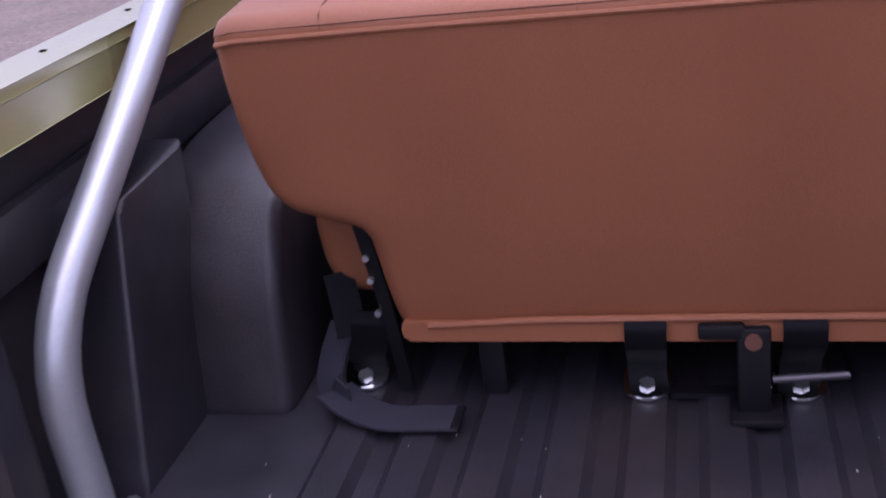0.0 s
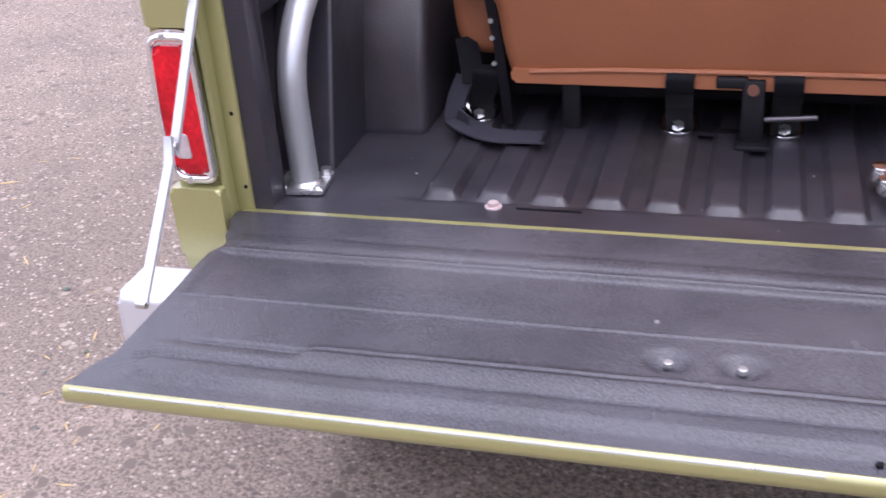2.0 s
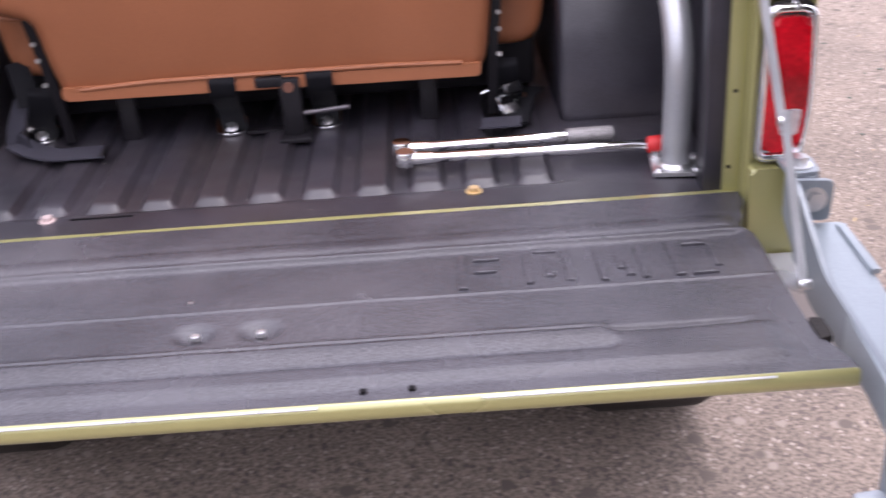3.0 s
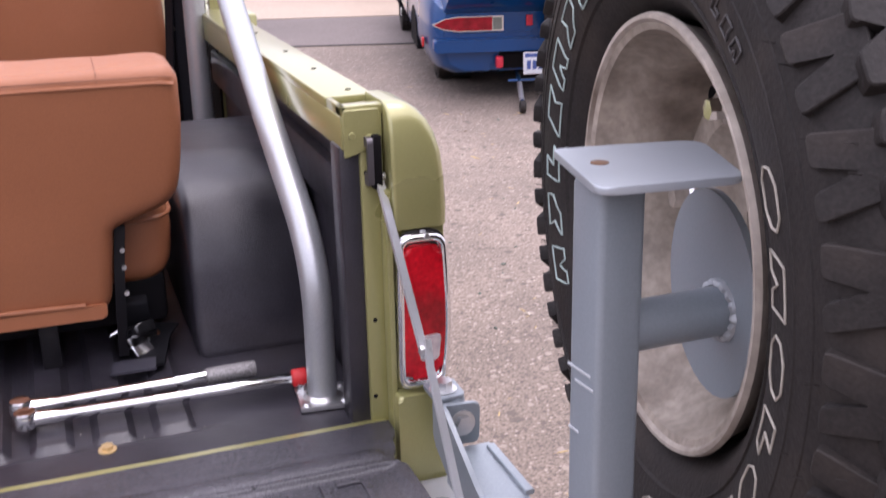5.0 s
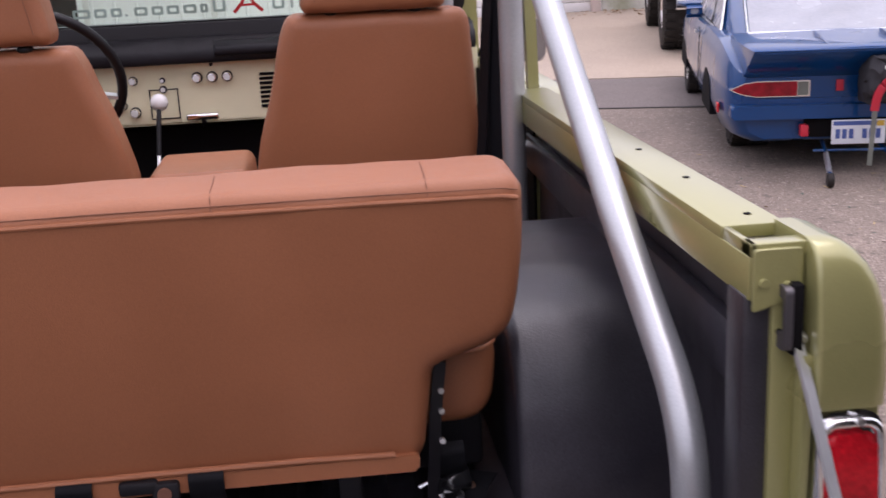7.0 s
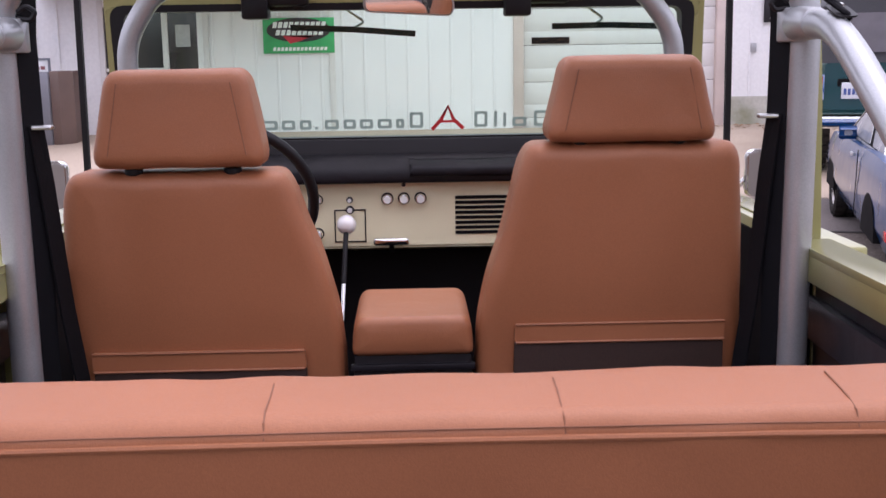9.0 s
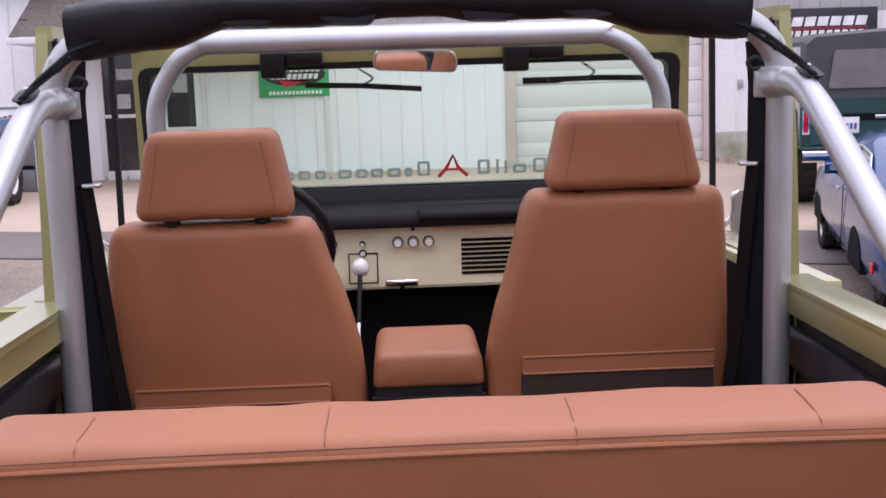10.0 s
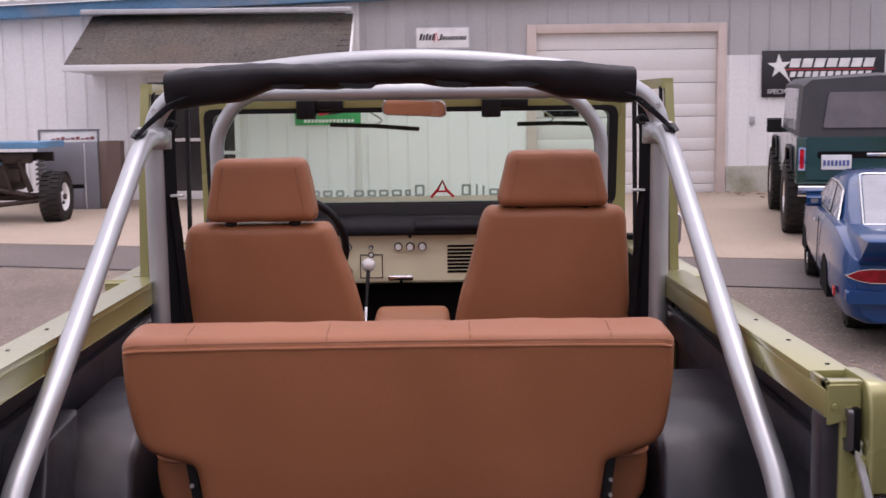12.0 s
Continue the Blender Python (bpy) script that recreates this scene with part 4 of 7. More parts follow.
slab(bm, rounded([(-0.075, 0.905), (-0.075, 0.84), (-0.20, 0.775), (-0.46, 0.775), (-0.46, 0.835), (-0.25, 0.84), (-0.12, 0.905)], [0.006, 0.01, 0.03, 0, 0, 0.03, 0.01], 4), "x", 0.745, 0.752, 0.0015, 1)
part("arm_gusset", bm, grey_paint, arm)
bm = B()
slab(bm, rounded([(0.806, 0.836), (0.818, 0.836), (0.818, 0.843), (0.806, 0.843)], 0.002), "y", -0.25, -0.12, 0.001, 1)
part("arm_lug", bm, ARM, arm)
bm = B()
box(bm, 0.765, 0.785, -0.90, -0.76, 0.742, 0.772, 0.004)
part("latch_bar", bm, mat("blue_grey_steel", (0.16, 0.20, 0.26), 0.45, 0.2), arm, "dark blue-grey latch bar")
bm = B()  # upright cheek that faces rearwards, with its bolt
slab(bm, rounded([(0.746, 0.846), (0.800, 0.842), (0.802, 0.902), (0.746, 0.906)], 0.008), "y", -0.108, -0.100, 0.002, 2)
cheek = part("hinge_cheek", bm, grey_paint, carrier)
bm = B()
slab(bm, rounded([(0.742, -0.040), (0.788, -0.040), (0.786, -0.096), (0.742, -0.100)], 0.008), "z", 0.906, 0.912, 0.002, 2)
part("hinge_bracket", bm, grey_paint, carrier)
bm = B()
bolt(bm, (0.776, -0.1085, 0.876), (0, -1, 0.1), 0.012, 0.010)
bolt(bm, (0.762, -0.072, 0.912), (0, 0, 1), 0.013, 0.012)
parts("hinge_bolt", bm, zinc, carrier)
bm = B()  # rolled knuckle between bracket and arm
cyl(bm, (0.772, -0.084, 0.835), (0.772, -0.084, 0.906), 0.016, seg=16, bev=0.003)
part("hinge_knuckle", bm, grey_paint, carrier)
bm = B()
box(bm, -0.052, -0.020, -0.020, 0.014, 0.760, 0.815, 0.006, 2, turn)
part("latch_tab", bm, MATS["light_grey_plate"], carrier)

# darker than the lip: real dust plus the shade inside the rim as colour
BARREL_SHADED = mat("dusty_shaded_barrel", (0.31, 0.265, 0.22), 0.65, 0, 0.25, 9, 0.15, 90, 0.4, 100, (0.085, 0.06, 0.043), 0.85, 11)
# spare tyre, built round the origin with its axle along x, then set on the carrier
wheel = carrier
bm = B()
prof = [(0.02, 0.200), (0.004, 0.212), (-0.012, 0.228), (-0.026, 0.262), (-0.030, 0.30), (-0.022, 0.340), (-0.004, 0.370), (0.022, 0.384), (0.07, 0.388), (0.18, 0.388), (0.225, 0.384), (0.25, 0.366), (0.268, 0.33), (0.272, 0.29), (0.26, 0.23), (0.23, 0.2)]
revolve(bm, prof, 96)
for v in bm.verts:
    v.co += 0.0012 * noise.noise(v.co * 30) * v.co.normalized()
tyre = part("spare_tyre", bm, rubber, wheel, "black tyre with worn knobbly tread", 60)
bm = B()
revolve(bm, [(0.004, 0.206), (-0.006, 0.213), (-0.010, 0.209), (-0.006, 0.198), (0.02, 0.191), (0.04, 0.172), (0.09, 0.163), (0.16, 0.163), (0.20, 0.185), (0.22, 0.204), (0.225, 0.198), (0.17, 0.17), (0.05, 0.178), (0.03, 0.198)], 72)
rim_part = part("rim", bm, BARREL_SHADED, wheel, "dusty brown-stained steel rim with its inner shade in the colour")
bm = B()
revolve(bm, [(0.003, 0.2085), (-0.007, 0.2145), (-0.0125, 0.2125), (-0.0125, 0.2085), (-0.008, 0.2045), (0.006, 0.2005), (0.010, 0.203)], 96)
part("rim_lip", bm, wheel_white, rim_part, "pale worn rim lip")
bm = B()
revolve(bm, [(0.100, 0.03), (0.095, 0.085), (0.078, 0.105), (0.080, 0.135), (0.105, 0.166), (0.113, 0.166), (0.090, 0.137), (0.088, 0.107), (0.103, 0.087), (0.110, 0.03)], 48)
disc = part("wheel_disc", bm, BARREL_SHADED, wheel)
bm = B()
for k in range(10):  # dark cooling holes in the disc
    a = k * math.tau / 10 + 0.2
    p = Vector((0.0925, 0.150 * math.cos(a), 0.150 * math.sin(a)))
    cyl(bm, p - Vector((0.001, 0, 0)), p + Vector((0.004, 0, 0)), 0.011, seg=12)
parts("disc_hole", bm, shade_frame_black, disc)
bm = B()
for k in range(5):
    a = k * math.tau / 5 + 1.25
    bolt(bm, Vector((0.078, 0.118 * math.cos(a), 0.118 * math.sin(a))), (-1, 0, 0), 0.011, 0.02)
parts("wheel_nut", bm, chrome, rim_part)


def lug_mesh(pts, h):
    bm = B()
    slab(bm, rounded(pts, 0.005, 2), "z", -0.006, h, 0.0025, 1)
    return mesh_of("tread_lug", bm, rubber)


LUGS = 30
kinds = ((lug_mesh([(-0.044, -0.033), (0.046, -0.036), (0.046, -0.014), (0.0, -0.003), (0.046, 0.008), (0.046, 0.030), (-0.040, 0.034), (-0.044, 0.012), (-0.02, 0.004), (-0.044, -0.008)], 0.013), 0.036, 0.0, 180),
         (lug_mesh([(-0.026, -0.036), (0.004, -0.030), (0.030, -0.004), (0.024, 0.034), (-0.006, 0.030), (-0.030, 0.0)], 0.013), 0.105, 0.42, 8),
         (lug_mesh([(-0.028, -0.030), (0.006, -0.036), (0.030, 0.002), (0.026, 0.030), (-0.006, 0.036), (-0.030, -0.002)], 0.013), 0.158, 0.1, 8),
         (lug_mesh([(-0.042, -0.034), (0.034, -0.036), (0.04, 0.030), (-0.03, 0.034)], 0.013), 0.215, 0.55, 180))
nub = lug_mesh([(-0.026, -0.022), (0.03, -0.030), (0.03, -0.006), (-0.008, 0.0), (0.03, 0.010), (0.03, 0.030), (-0.026, 0.020)], 0.007)
for k in range(LUGS):
    for me, along, off, tilt_ in kinds:
        a = (k + off) * math.tau / LUGS
        rad = Vector((0, math.cos(a), math.sin(a)))
        if along < 0.05:
            rad = (rad + Vector((-0.22, 0, 0))).normalized()
        tang = Vector((0, -math.sin(a), math.cos(a)))
        side = tang.cross(rad).normalized()
        m = Matrix((side, tang, rad)).transposed().to_4x4() @ Matrix.Rotation(radians(tilt_), 4, "Z")
        r = 0.382 if along < 0.05 else 0.387
        m.translation = Vector((along, r * math.cos(a), r * math.sin(a)))
        lug = new("tread_lug", me)
        lug.parent, lug.matrix_basis = tyre, m
    a = (k + 0.0) * math.tau / LUGS
    rad = (Vector((0, math.cos(a), math.sin(a))) * 0.6 + Vector((-0.8, 0, 0))).normalized()
    tang = Vector((0, -math.sin(a), math.cos(a)))
    m = Matrix((tang.cross(rad), tang, rad)).transposed().to_4x4()
    m.translation = Vector((-0.009, 0.358 * math.cos(a), 0.358 * math.sin(a)))
    lug = new("tread_lug", nub)
    lug.parent, lug.matrix_basis = tyre, m
for q, x in ((0.2445, -0.0205), (0.2995, -0.0305), (0.318, -0.0268)):  # moulded ridges round the sidewall
    bm = B()
    revolve(bm, [(x + 0.003, q - 0.0022), (x - 0.0006, q), (x + 0.003, q + 0.0022)], 96)
    part("sidewall_ridge", bm, rubber, tyre, "", 80)
# raised white outlines on the sidewall, as plain shapes
OUTLINE = mat("raised_white_outline", (0.40, 0.50, 0.47), 0.6, 0, 0.15, 60)


BLOCK = [(0, 0), (1, 0), (1, 1), (0, 1)]
ROUND = [(0.25, 0), (0.75, 0), (1, 0.3), (1, 0.7), (0.75, 1), (0.25, 1), (0, 0.7), (0, 0.3)]
SHAPES = [[(0, 0), (0.35, 0), (0.5, 0.45), (0.7, 0), (1, 0), (0.95, 1), (0.1, 1)], [(0, 0), (1, 0), (0.8, 0.45), (1, 1), (0.15, 1), (0.1, 0.5)],
          [(0.1, 0), (0.9, 0), (1, 0.35), (0.45, 0.4), (0.5, 1), (0, 1)], [(0, 0), (0.6, 0), (1, 0.5), (0.9, 1), (0.1, 1), (0.3, 0.5)]]


def sidewall_outline(a0, a1, r0, r1, w=0.0034, slant=0.0, shape=BLOCK):
    bm = B()
    n = 4

    def at(r, a):
        for (s0, q0), (s1, q1) in zip(prof, prof[1:]):
            if q0 <= r <= q1:
                sx = s0 + (s1 - s0) * (r - q0) / (q1 - q0)
                break
        a += slant * (r - r0) / (r1 - r0)
        return Vector((sx - 0.0008, r * math.cos(a), r * math.sin(a)))

    loop = []
    for (u0, v0), (u1, v1) in zip(shape, shape[1:] + shape[:1]):
        for k in range(n):
            u, v = u0 + (u1 - u0) * k / n, v0 + (v1 - v0) * k / n
            loop.append((r0 + (r1 - r0) * v, a0 + (a1 - a0) * u))
    tube(bm, [at(r, a) for r, a in loop], w / 2, seg=6, closed=True)
    return bm


DUSTY_OUTLINE = mat("dusty_beige_outline", (0.36, 0.33, 0.28), 0.7, 0, 0.2, 60)
for start, span, count in ((-31, 13.0, 8), (150, 13.0, 9)):
    for k in range(count):
        a = radians(start + k * span)
        r0, r1 = (0.257, 0.287) if start < 0 else (0.261, 0.284)
        part("white_shape", sidewall_outline(a + 0.02, a + radians(span) - 0.045, r0, r1, 0.0021, 0.03, SHAPES[(k * 3 + count) % 4] if start < 0 or k % 2 else ROUND), OUTLINE if start < 0 else DUSTY_OUTLINE, tyre)
DULL = mat("raised_black_outline", (0.06, 0.055, 0.055), 0.6, 0, 0.15, 60)
for k in range(9):
    a = radians(94 + k * 4.6)
    part("moulded_shape", sidewall_outline(a, a + radians(3.1), 0.268, 0.284, 0.002, 0.01, SHAPES[(k * 3) % 4]), DULL, tyre)
bm = B()
rnd = random.Random(3)
for k in range(260):
    a, q = rnd.uniform(0, math.tau), rnd.random()
    rr, xx = (0.402, rnd.uniform(0.0, 0.05)) if q < 0.6 else (rnd.uniform(0.30, 0.37), -0.026)
    d = Vector((0, math.cos(a), math.sin(a))) if q < 0.6 else Vector((-1, 0.2, 0.2))
    p = Vector((xx if q < 0.6 else -0.030 + 0.3 * max(0, rr - 0.32), rr * math.cos(a), rr * math.sin(a)))
    cyl(bm, p - d * 0.004, p + d * rnd.uniform(0.004, 0.008), 0.0007, 0.0004, 4)
tagged(part("whiskers", bm, rubber, tyre), "thin moulding whiskers", kind="stuff")
for ob in (tyre, rim_part, disc):
    ob.matrix_basis = WHEEL @ Matrix.Scale(1.033 if ob is tyre else 1.0, 4)

# ---- roll bar ----
rollbar = thing("roll_bar", (0, 1.17, F), "silver tubular roll bar bolted to bed and cab floor", "roll bar")
TUBE, HOOP_Y, HOOP_X = 0.0218, 1.175, 0.640
bm = B()
crown = [(-HOOP_X, 0.72), (-HOOP_X, 1.735), (-0.50, 1.812), (-0.2, 1.846), (0, 1.855), (0.2, 1.846), (0.50, 1.812), (HOOP_X, 1.735), (HOOP_X, 0.72)]
tube(bm, [(x, HOOP_Y, z) for x, z in crown], 0.0242, 0.1, 20)
part("main_hoop", bm, steel_tube, rollbar)
bm = B()
tube(bm, [(-0.622, 1.93, 0.80), (-0.622, 1.895, 1.66), (-0.560, 1.885, 1.755), (-0.495, 1.88, 1.79), (0.46, 1.88, 1.787), (0.53, 1.885, 1.752), (0.60, 1.895, 1.66), (0.60, 1.93, 0.80)], 0.0225, 0.06, 18)
front = part("front_hoop", bm, steel_tube, rollbar)
bm = B()  # stouter cross tube, cut on the slant where it meets the bends
cyl(bm, (-0.508, 1.874, 1.792), (0.455, 1.874, 1.790), 0.0285, seg=24)
for v in bm.verts:
    v.co.x += 1.1 * (v.co.z - 1.79) * (1 if v.co.x > 0 else -1)
part("cross_tube", bm, steel_tube, front)
for s in (-1, 1):
    bm = B()  # the brace bends level at its top and runs into the hoop
    tube(bm, [(0.63 * s, 0.088, F + 0.006), (0.63 * s, 0.080, 1.07), (0.622 * s, 0.36, 1.252), (0.619 * s, 0.93, 1.622), (0.620 * s, 1.01, 1.657), (0.621 * s, 1.165, 1.662)], TUBE, 0.13, 18)
    part("rear_brace", bm, steel_tube, rollbar)
    bm = B()
    m = Matrix.Translation((0.632 * s, 0.088, F - 0.001)) @ Matrix.Rotation(radians(-6 * s), 4, "Z")
    slab(bm, rect(-0.038, 0.038, -0.036, 0.036, 0.003), "z", 0.0, 0.007, 0.001)
    bmesh.ops.transform(bm, matrix=m, verts=bm.verts[:])
    foot = part("foot_plate", bm, zinc, rollbar, "zinc plated foot plate")
    bm = B()
    for px, py in ((-0.028, 0.026), (0.028, 0.026), (-0.028, -0.026), (0.028, -0.026)):
        p = m @ Vector((px, py, 0.007))
        cyl(bm, p, p + Vector((0, 0, 0.004)), 0.0075, 0.005, 10)
    p = m @ Vector((-0.028 * s, 0.026, 0.007))
    bolt(bm, p, r=0.0085, h=0.009)
    parts("foot_bolt", bm, zinc, foot)
    bm = B()  # weld collar at the foot
    revolve(bm, [(0.0, 0.0215), (0.0, 0.0285), (0.006, 0.0235)], 24, (0.63 * s, 0.088, F + 0.006), "z")
    part("foot_weld", bm, zinc, foot)
    bm = B()  # clamp joint
    cyl(bm, (0.620 * s, 1.075, 1.661), (0.621 * s, 1.155, 1.662), 0.0245, 0.0275, 20, 0.004)
    cyl(bm, (0.622 * s, HOOP_Y, 1.634), (0.622 * s, HOOP_Y, 1.688), 0.027, 0.027, 20, 0.004)
    clamp = part("clamp_joint", bm, steel_tube, rollbar)
    bm = B()
    bolt(bm, (0.630 * s, 1.02, 1.679), (0, -0.25, 1), 0.009, 0.008)
    bolt(bm, (0.626 * s, HOOP_Y - 0.0195, 1.727), (0, -1, 0), 0.0085, 0.006)
    parts("clamp_bolt", bm, zinc, clamp)
    bm = B()
    slab(bm, rounded([(-0.016, -0.03), (0.016, -0.03), (0.016, 0.03), (-0.016, 0.03)], 0.01), "z", 0.0, 0.003, 0.001, 1)
    bmesh.ops.transform(bm, matrix=Matrix.Translation((0.629 * s, 1.0, 1.675)) @ Matrix.Rotation(radians(18), 4, "X"), verts=bm.verts[:])
    part("cord_tab", bm, black_plastic, clamp, "black tab under the cord bolt")

# rolled black fabric under the hoop
bm = B()
n = 90
rings = []
for i in range(n + 1):
    x = -0.590 + 1.155 * i / n
    u = x + 0.0125
    wob = 0.006 * noise.noise((x * 6, 0, 3))
    end = 1 - 0.10 * step((abs(u) - 0.55) / 0.027)
    ring = []
    for k in range(18):
        a = k * math.tau / 18
        ry, rz = 0.050 * end, 0.0265 * end
        drop = (0.040 * hump(abs(u), 0.54, 0.13, 0.11) + 0.010 * hump(abs(u), 0.21, 0.11, 0.06)) * max(0.0, -math.sin(a))
        ring.append(bm.verts.new((x, 1.135 + ry * math.cos(a) + 0.003 * noise.noise((x * 9, a, 0)), 1.816 - 0.016 * step((abs(u) - 0.40) / 0.18) + wob + rz * math.sin(a) - drop + 0.005 * noise.noise((x * 8, a * 2, 5)) + 0.0022 * noise.noise((x * 30, a * 2.5 + x * 9, 8)))))
    rings.append(ring)
for a, b in zip(rings, rings[1:]):
    for k in range(18):
        bm.faces.new((a[k], a[(k + 1) % 18], b[(k + 1) % 18], b[k]))
bm.faces.new(rings[0])
bm.faces.new(rings[-1])
roll = thing("rolled_soft_top", (0, 1.13, 1.75), "rolled black fabric top strapped along the roll bar", "soft top")
part("fabric_roll", bm, vinyl_black, roll, sharp=60)
for s in (-1, 1):
    for x in (0.12, 0.29):
        bm = B()
        slab(bm, rounded([(x * s - 0.036, 1.781), (x * s + 0.036, 1.779), (x * s + 0.054, 1.80), (x * s - 0.054, 1.80)], 0.01, 4), "y", 1.10, 1.17, 0.006, 2)
        part("roll_strap", bm, vinyl_black, roll)
    bm = B()
    tube(bm, [(0.545 * s, 1.10, 1.762), (0.585 * s, 1.05, 1.722), (0.612 * s, 1.005, 1.692), (0.628 * s, 0.975, 1.672), (0.636 * s, 0.985, 1.666)], 0.0045, 0.01, 8)
    tube(bm, [(0.530 * s, 1.10, 1.764), (0.572 * s, 1.06, 1.745), (0.606 * s, 1.01, 1.705), (0.624 * s, 0.99, 1.682)], 0.0038, 0.01, 8)
    tube(bm, [(0.578 * s, 1.06, 1.738), (0.590 * s, 1.05, 1.712), (0.600 * s, 1.05, 1.724)], 0.0028, 0.006, 6)
    parts("tie_cord", bm, webbing, roll)

# ---- rear bench seat ----
bench = thing("rear_bench_seat", (0, 0.5, F), "saddle-brown leather rear bench seat with welted seams", "bench seat")
half = [(0.0, 0.939), (0.350, 0.939), (0.362, 0.960), (0.374, 1.080), (0.452, 1.106), (0.474, 1.128), (0.484, 1.18), (0.488, 1.26), (0.487, 1.334)]
outl = half + [(-x, z) for x, z in half[::-1][:-1]]
radii = [0, 0.02, 0.01, 0.008, 0.015, 0.015, 0.03, 0.04, 0.03] + [0.03, 0.04, 0.03, 0.015, 0.015, 0.008, 0.01, 0.02]


def lean(x, y, z):
    return (x, y - 0.080 * (z - 0.93) / 0.41, z + 0.10 * (y - 0.395) * step((z - 1.29) / 0.04))


bm = B()
cushion_form(bm, rounded(outl, radii, 4), "y", 0.333, 0.455, 0.024, 0.001, lean, 0.012, 0.002)
back = part("backrest", bm, leather, bench, "", 50)
bm = B()  # welts along the top and the bottom of the back
line = [(-0.478, 1.303), (-0.46, 1.306), (-0.3, 1.308), (0, 1.309), (0.3, 1.308), (0.46, 1.306), (0.478, 1.303)]
tube(bm, [(x, 0.2590 + 0.03 * max(0, abs(x) - 0.47), z) for x, z in line], 0.0032, seg=8)
part("welt", bm, leather, back)
bm = B()
tube(bm, [(x, 0.2596 + 0.03 * max(0, abs(x) - 0.47), z + 0.0095) for x, z in line], 0.0008, seg=6)
part("stitch_line", bm, MATS["leather_seam"], back)
bm = B()
tube(bm, [(x, 0.327 - 0.080 * (z - 0.93) / 0.41, z) for x, z in [(-0.32, 0.960), (-0.2, 0.966), (0, 0.967), (0.2, 0.966), (0.32, 0.962)]], 0.0045, seg=8)
part("welt", bm, leather, back)
bm = B()  # gathered hem below
slab(bm, rounded([(-0.35, 0.939), (0.35, 0.939), (0.352, 0.962), (-0.352, 0.962)], 0.006), "y", 0.319, 0.36, 0.008, 2)
for v in bm.verts:
    v.co.z += 0.0025 * math.sin(v.co.x * 31)
part("hem", bm, leather, back)
for x in (-0.37, -0.125, 0.125, 0.372):  # seams across the top
    bm = B()
    pts = [(x + 0.001, 0.2585, 1.312), (x + 0.0005, 0.2650, 1.3255), (x, 0.282, 1.3312), (x + 0.001, 0.31, 1.3336), (x + 0.001, 0.34, 1.3366)]
    tube(bm, pts, 0.0009, seg=6)
    part("seam", bm, MATS["leather_seam"], back)
# cushion, seen at both sides of the back
bm = B()
cushion_form(bm, rounded([(-0.462, 0.955), (0.462, 0.955), (0.472, 1.06), (0.455, 1.105), (-0.455, 1.105), (-0.472, 1.06)], [0.06, 0.06, 0.03, 0.02, 0.02, 0.03], 5), "y", 0.40, 0.86, 0.03, 0.003)
cushion = part("cushion", bm, leather, bench, "", 50)
bm = B()
for s in (-1, 1):
    tube(bm, [(0.36 * s, 0.3985, 1.062), (0.45 * s, 0.3985, 1.066), (0.471 * s, 0.43, 1.068), (0.474 * s, 0.8, 1.068)], 0.004, 0.02, 8)
parts("welt", bm, leather, cushion)
for s in (-1, 1):  # black hinge brackets
    bm = B()
    strip(bm, [(0.384 * s, 0.33, 1.082), (0.376 * s, 0.345, 1.0), (0.372 * s, 0.36, 0.92), (0.37 * s, 0.372, F)], 0.016, 0.010, (1, 0, 0))
    br = part("hinge_bracket", bm, black_plastic, bench, "black steel folding bracket")
    bm = B()
    for z in (1.04, 1.01, 0.965):
        cyl(bm, (0.384 * s, 0.322 + (1.08 - z) * 0.16, z), (0.384 * s, 0.327 + (1.08 - z) * 0.16, z), 0.004, seg=8)
    parts("bracket_rivet", bm, zinc, br)
    bm = B()
    box(bm, 0.26 * s - 0.015, 0.26 * s + 0.015, 0.355, 0.372, F, 0.93, 0.003)
    part("support_leg", bm, black_plastic, bench)
# seat frame enlarged to a black block that stands for shade under the bench
bm = B()
box(bm, -0.455, 0.455, 0.46, 0.85, 0.866, 0.965, 0.01)
part("seat_frame", bm, black_plastic, bench)
# latch block in the middle
bm = B()
box(bm, 0.012, 0.046, 0.309, 0.345, F + 0.006, 0.958, 0.004)
box(bm, 0.004, 0.058, 0.290, 0.35, F, F + 0.008, 0.002)
box(bm, -0.028, 0.02, 0.309, 0.335, 0.944, 0.962, 0.004)
lat = part("floor_latch", bm, black_plastic, bench, "black steel floor latch")
bm = B()
cyl(bm, (0.048, 0.318, 0.893), (0.125, 0.318, 0.899), 0.0045, seg=10)
part("latch_lever", bm, MATS["dull_dark_steel"], lat)
bm = B()
cyl(bm, (0.028, 0.305, 0.944), (0.028, 0.311, 0.944), 0.009, seg=12)
part("latch_pin", bm, mat("rusty_pin", (0.2, 0.09, 0.06), 0.6, 0.4), lat)
bm = B()
box(bm, -0.06, 0.05, 0.352, 0.372, F - 0.002, F + 0.004)
part("floor_plate", bm, black_plastic, bench)

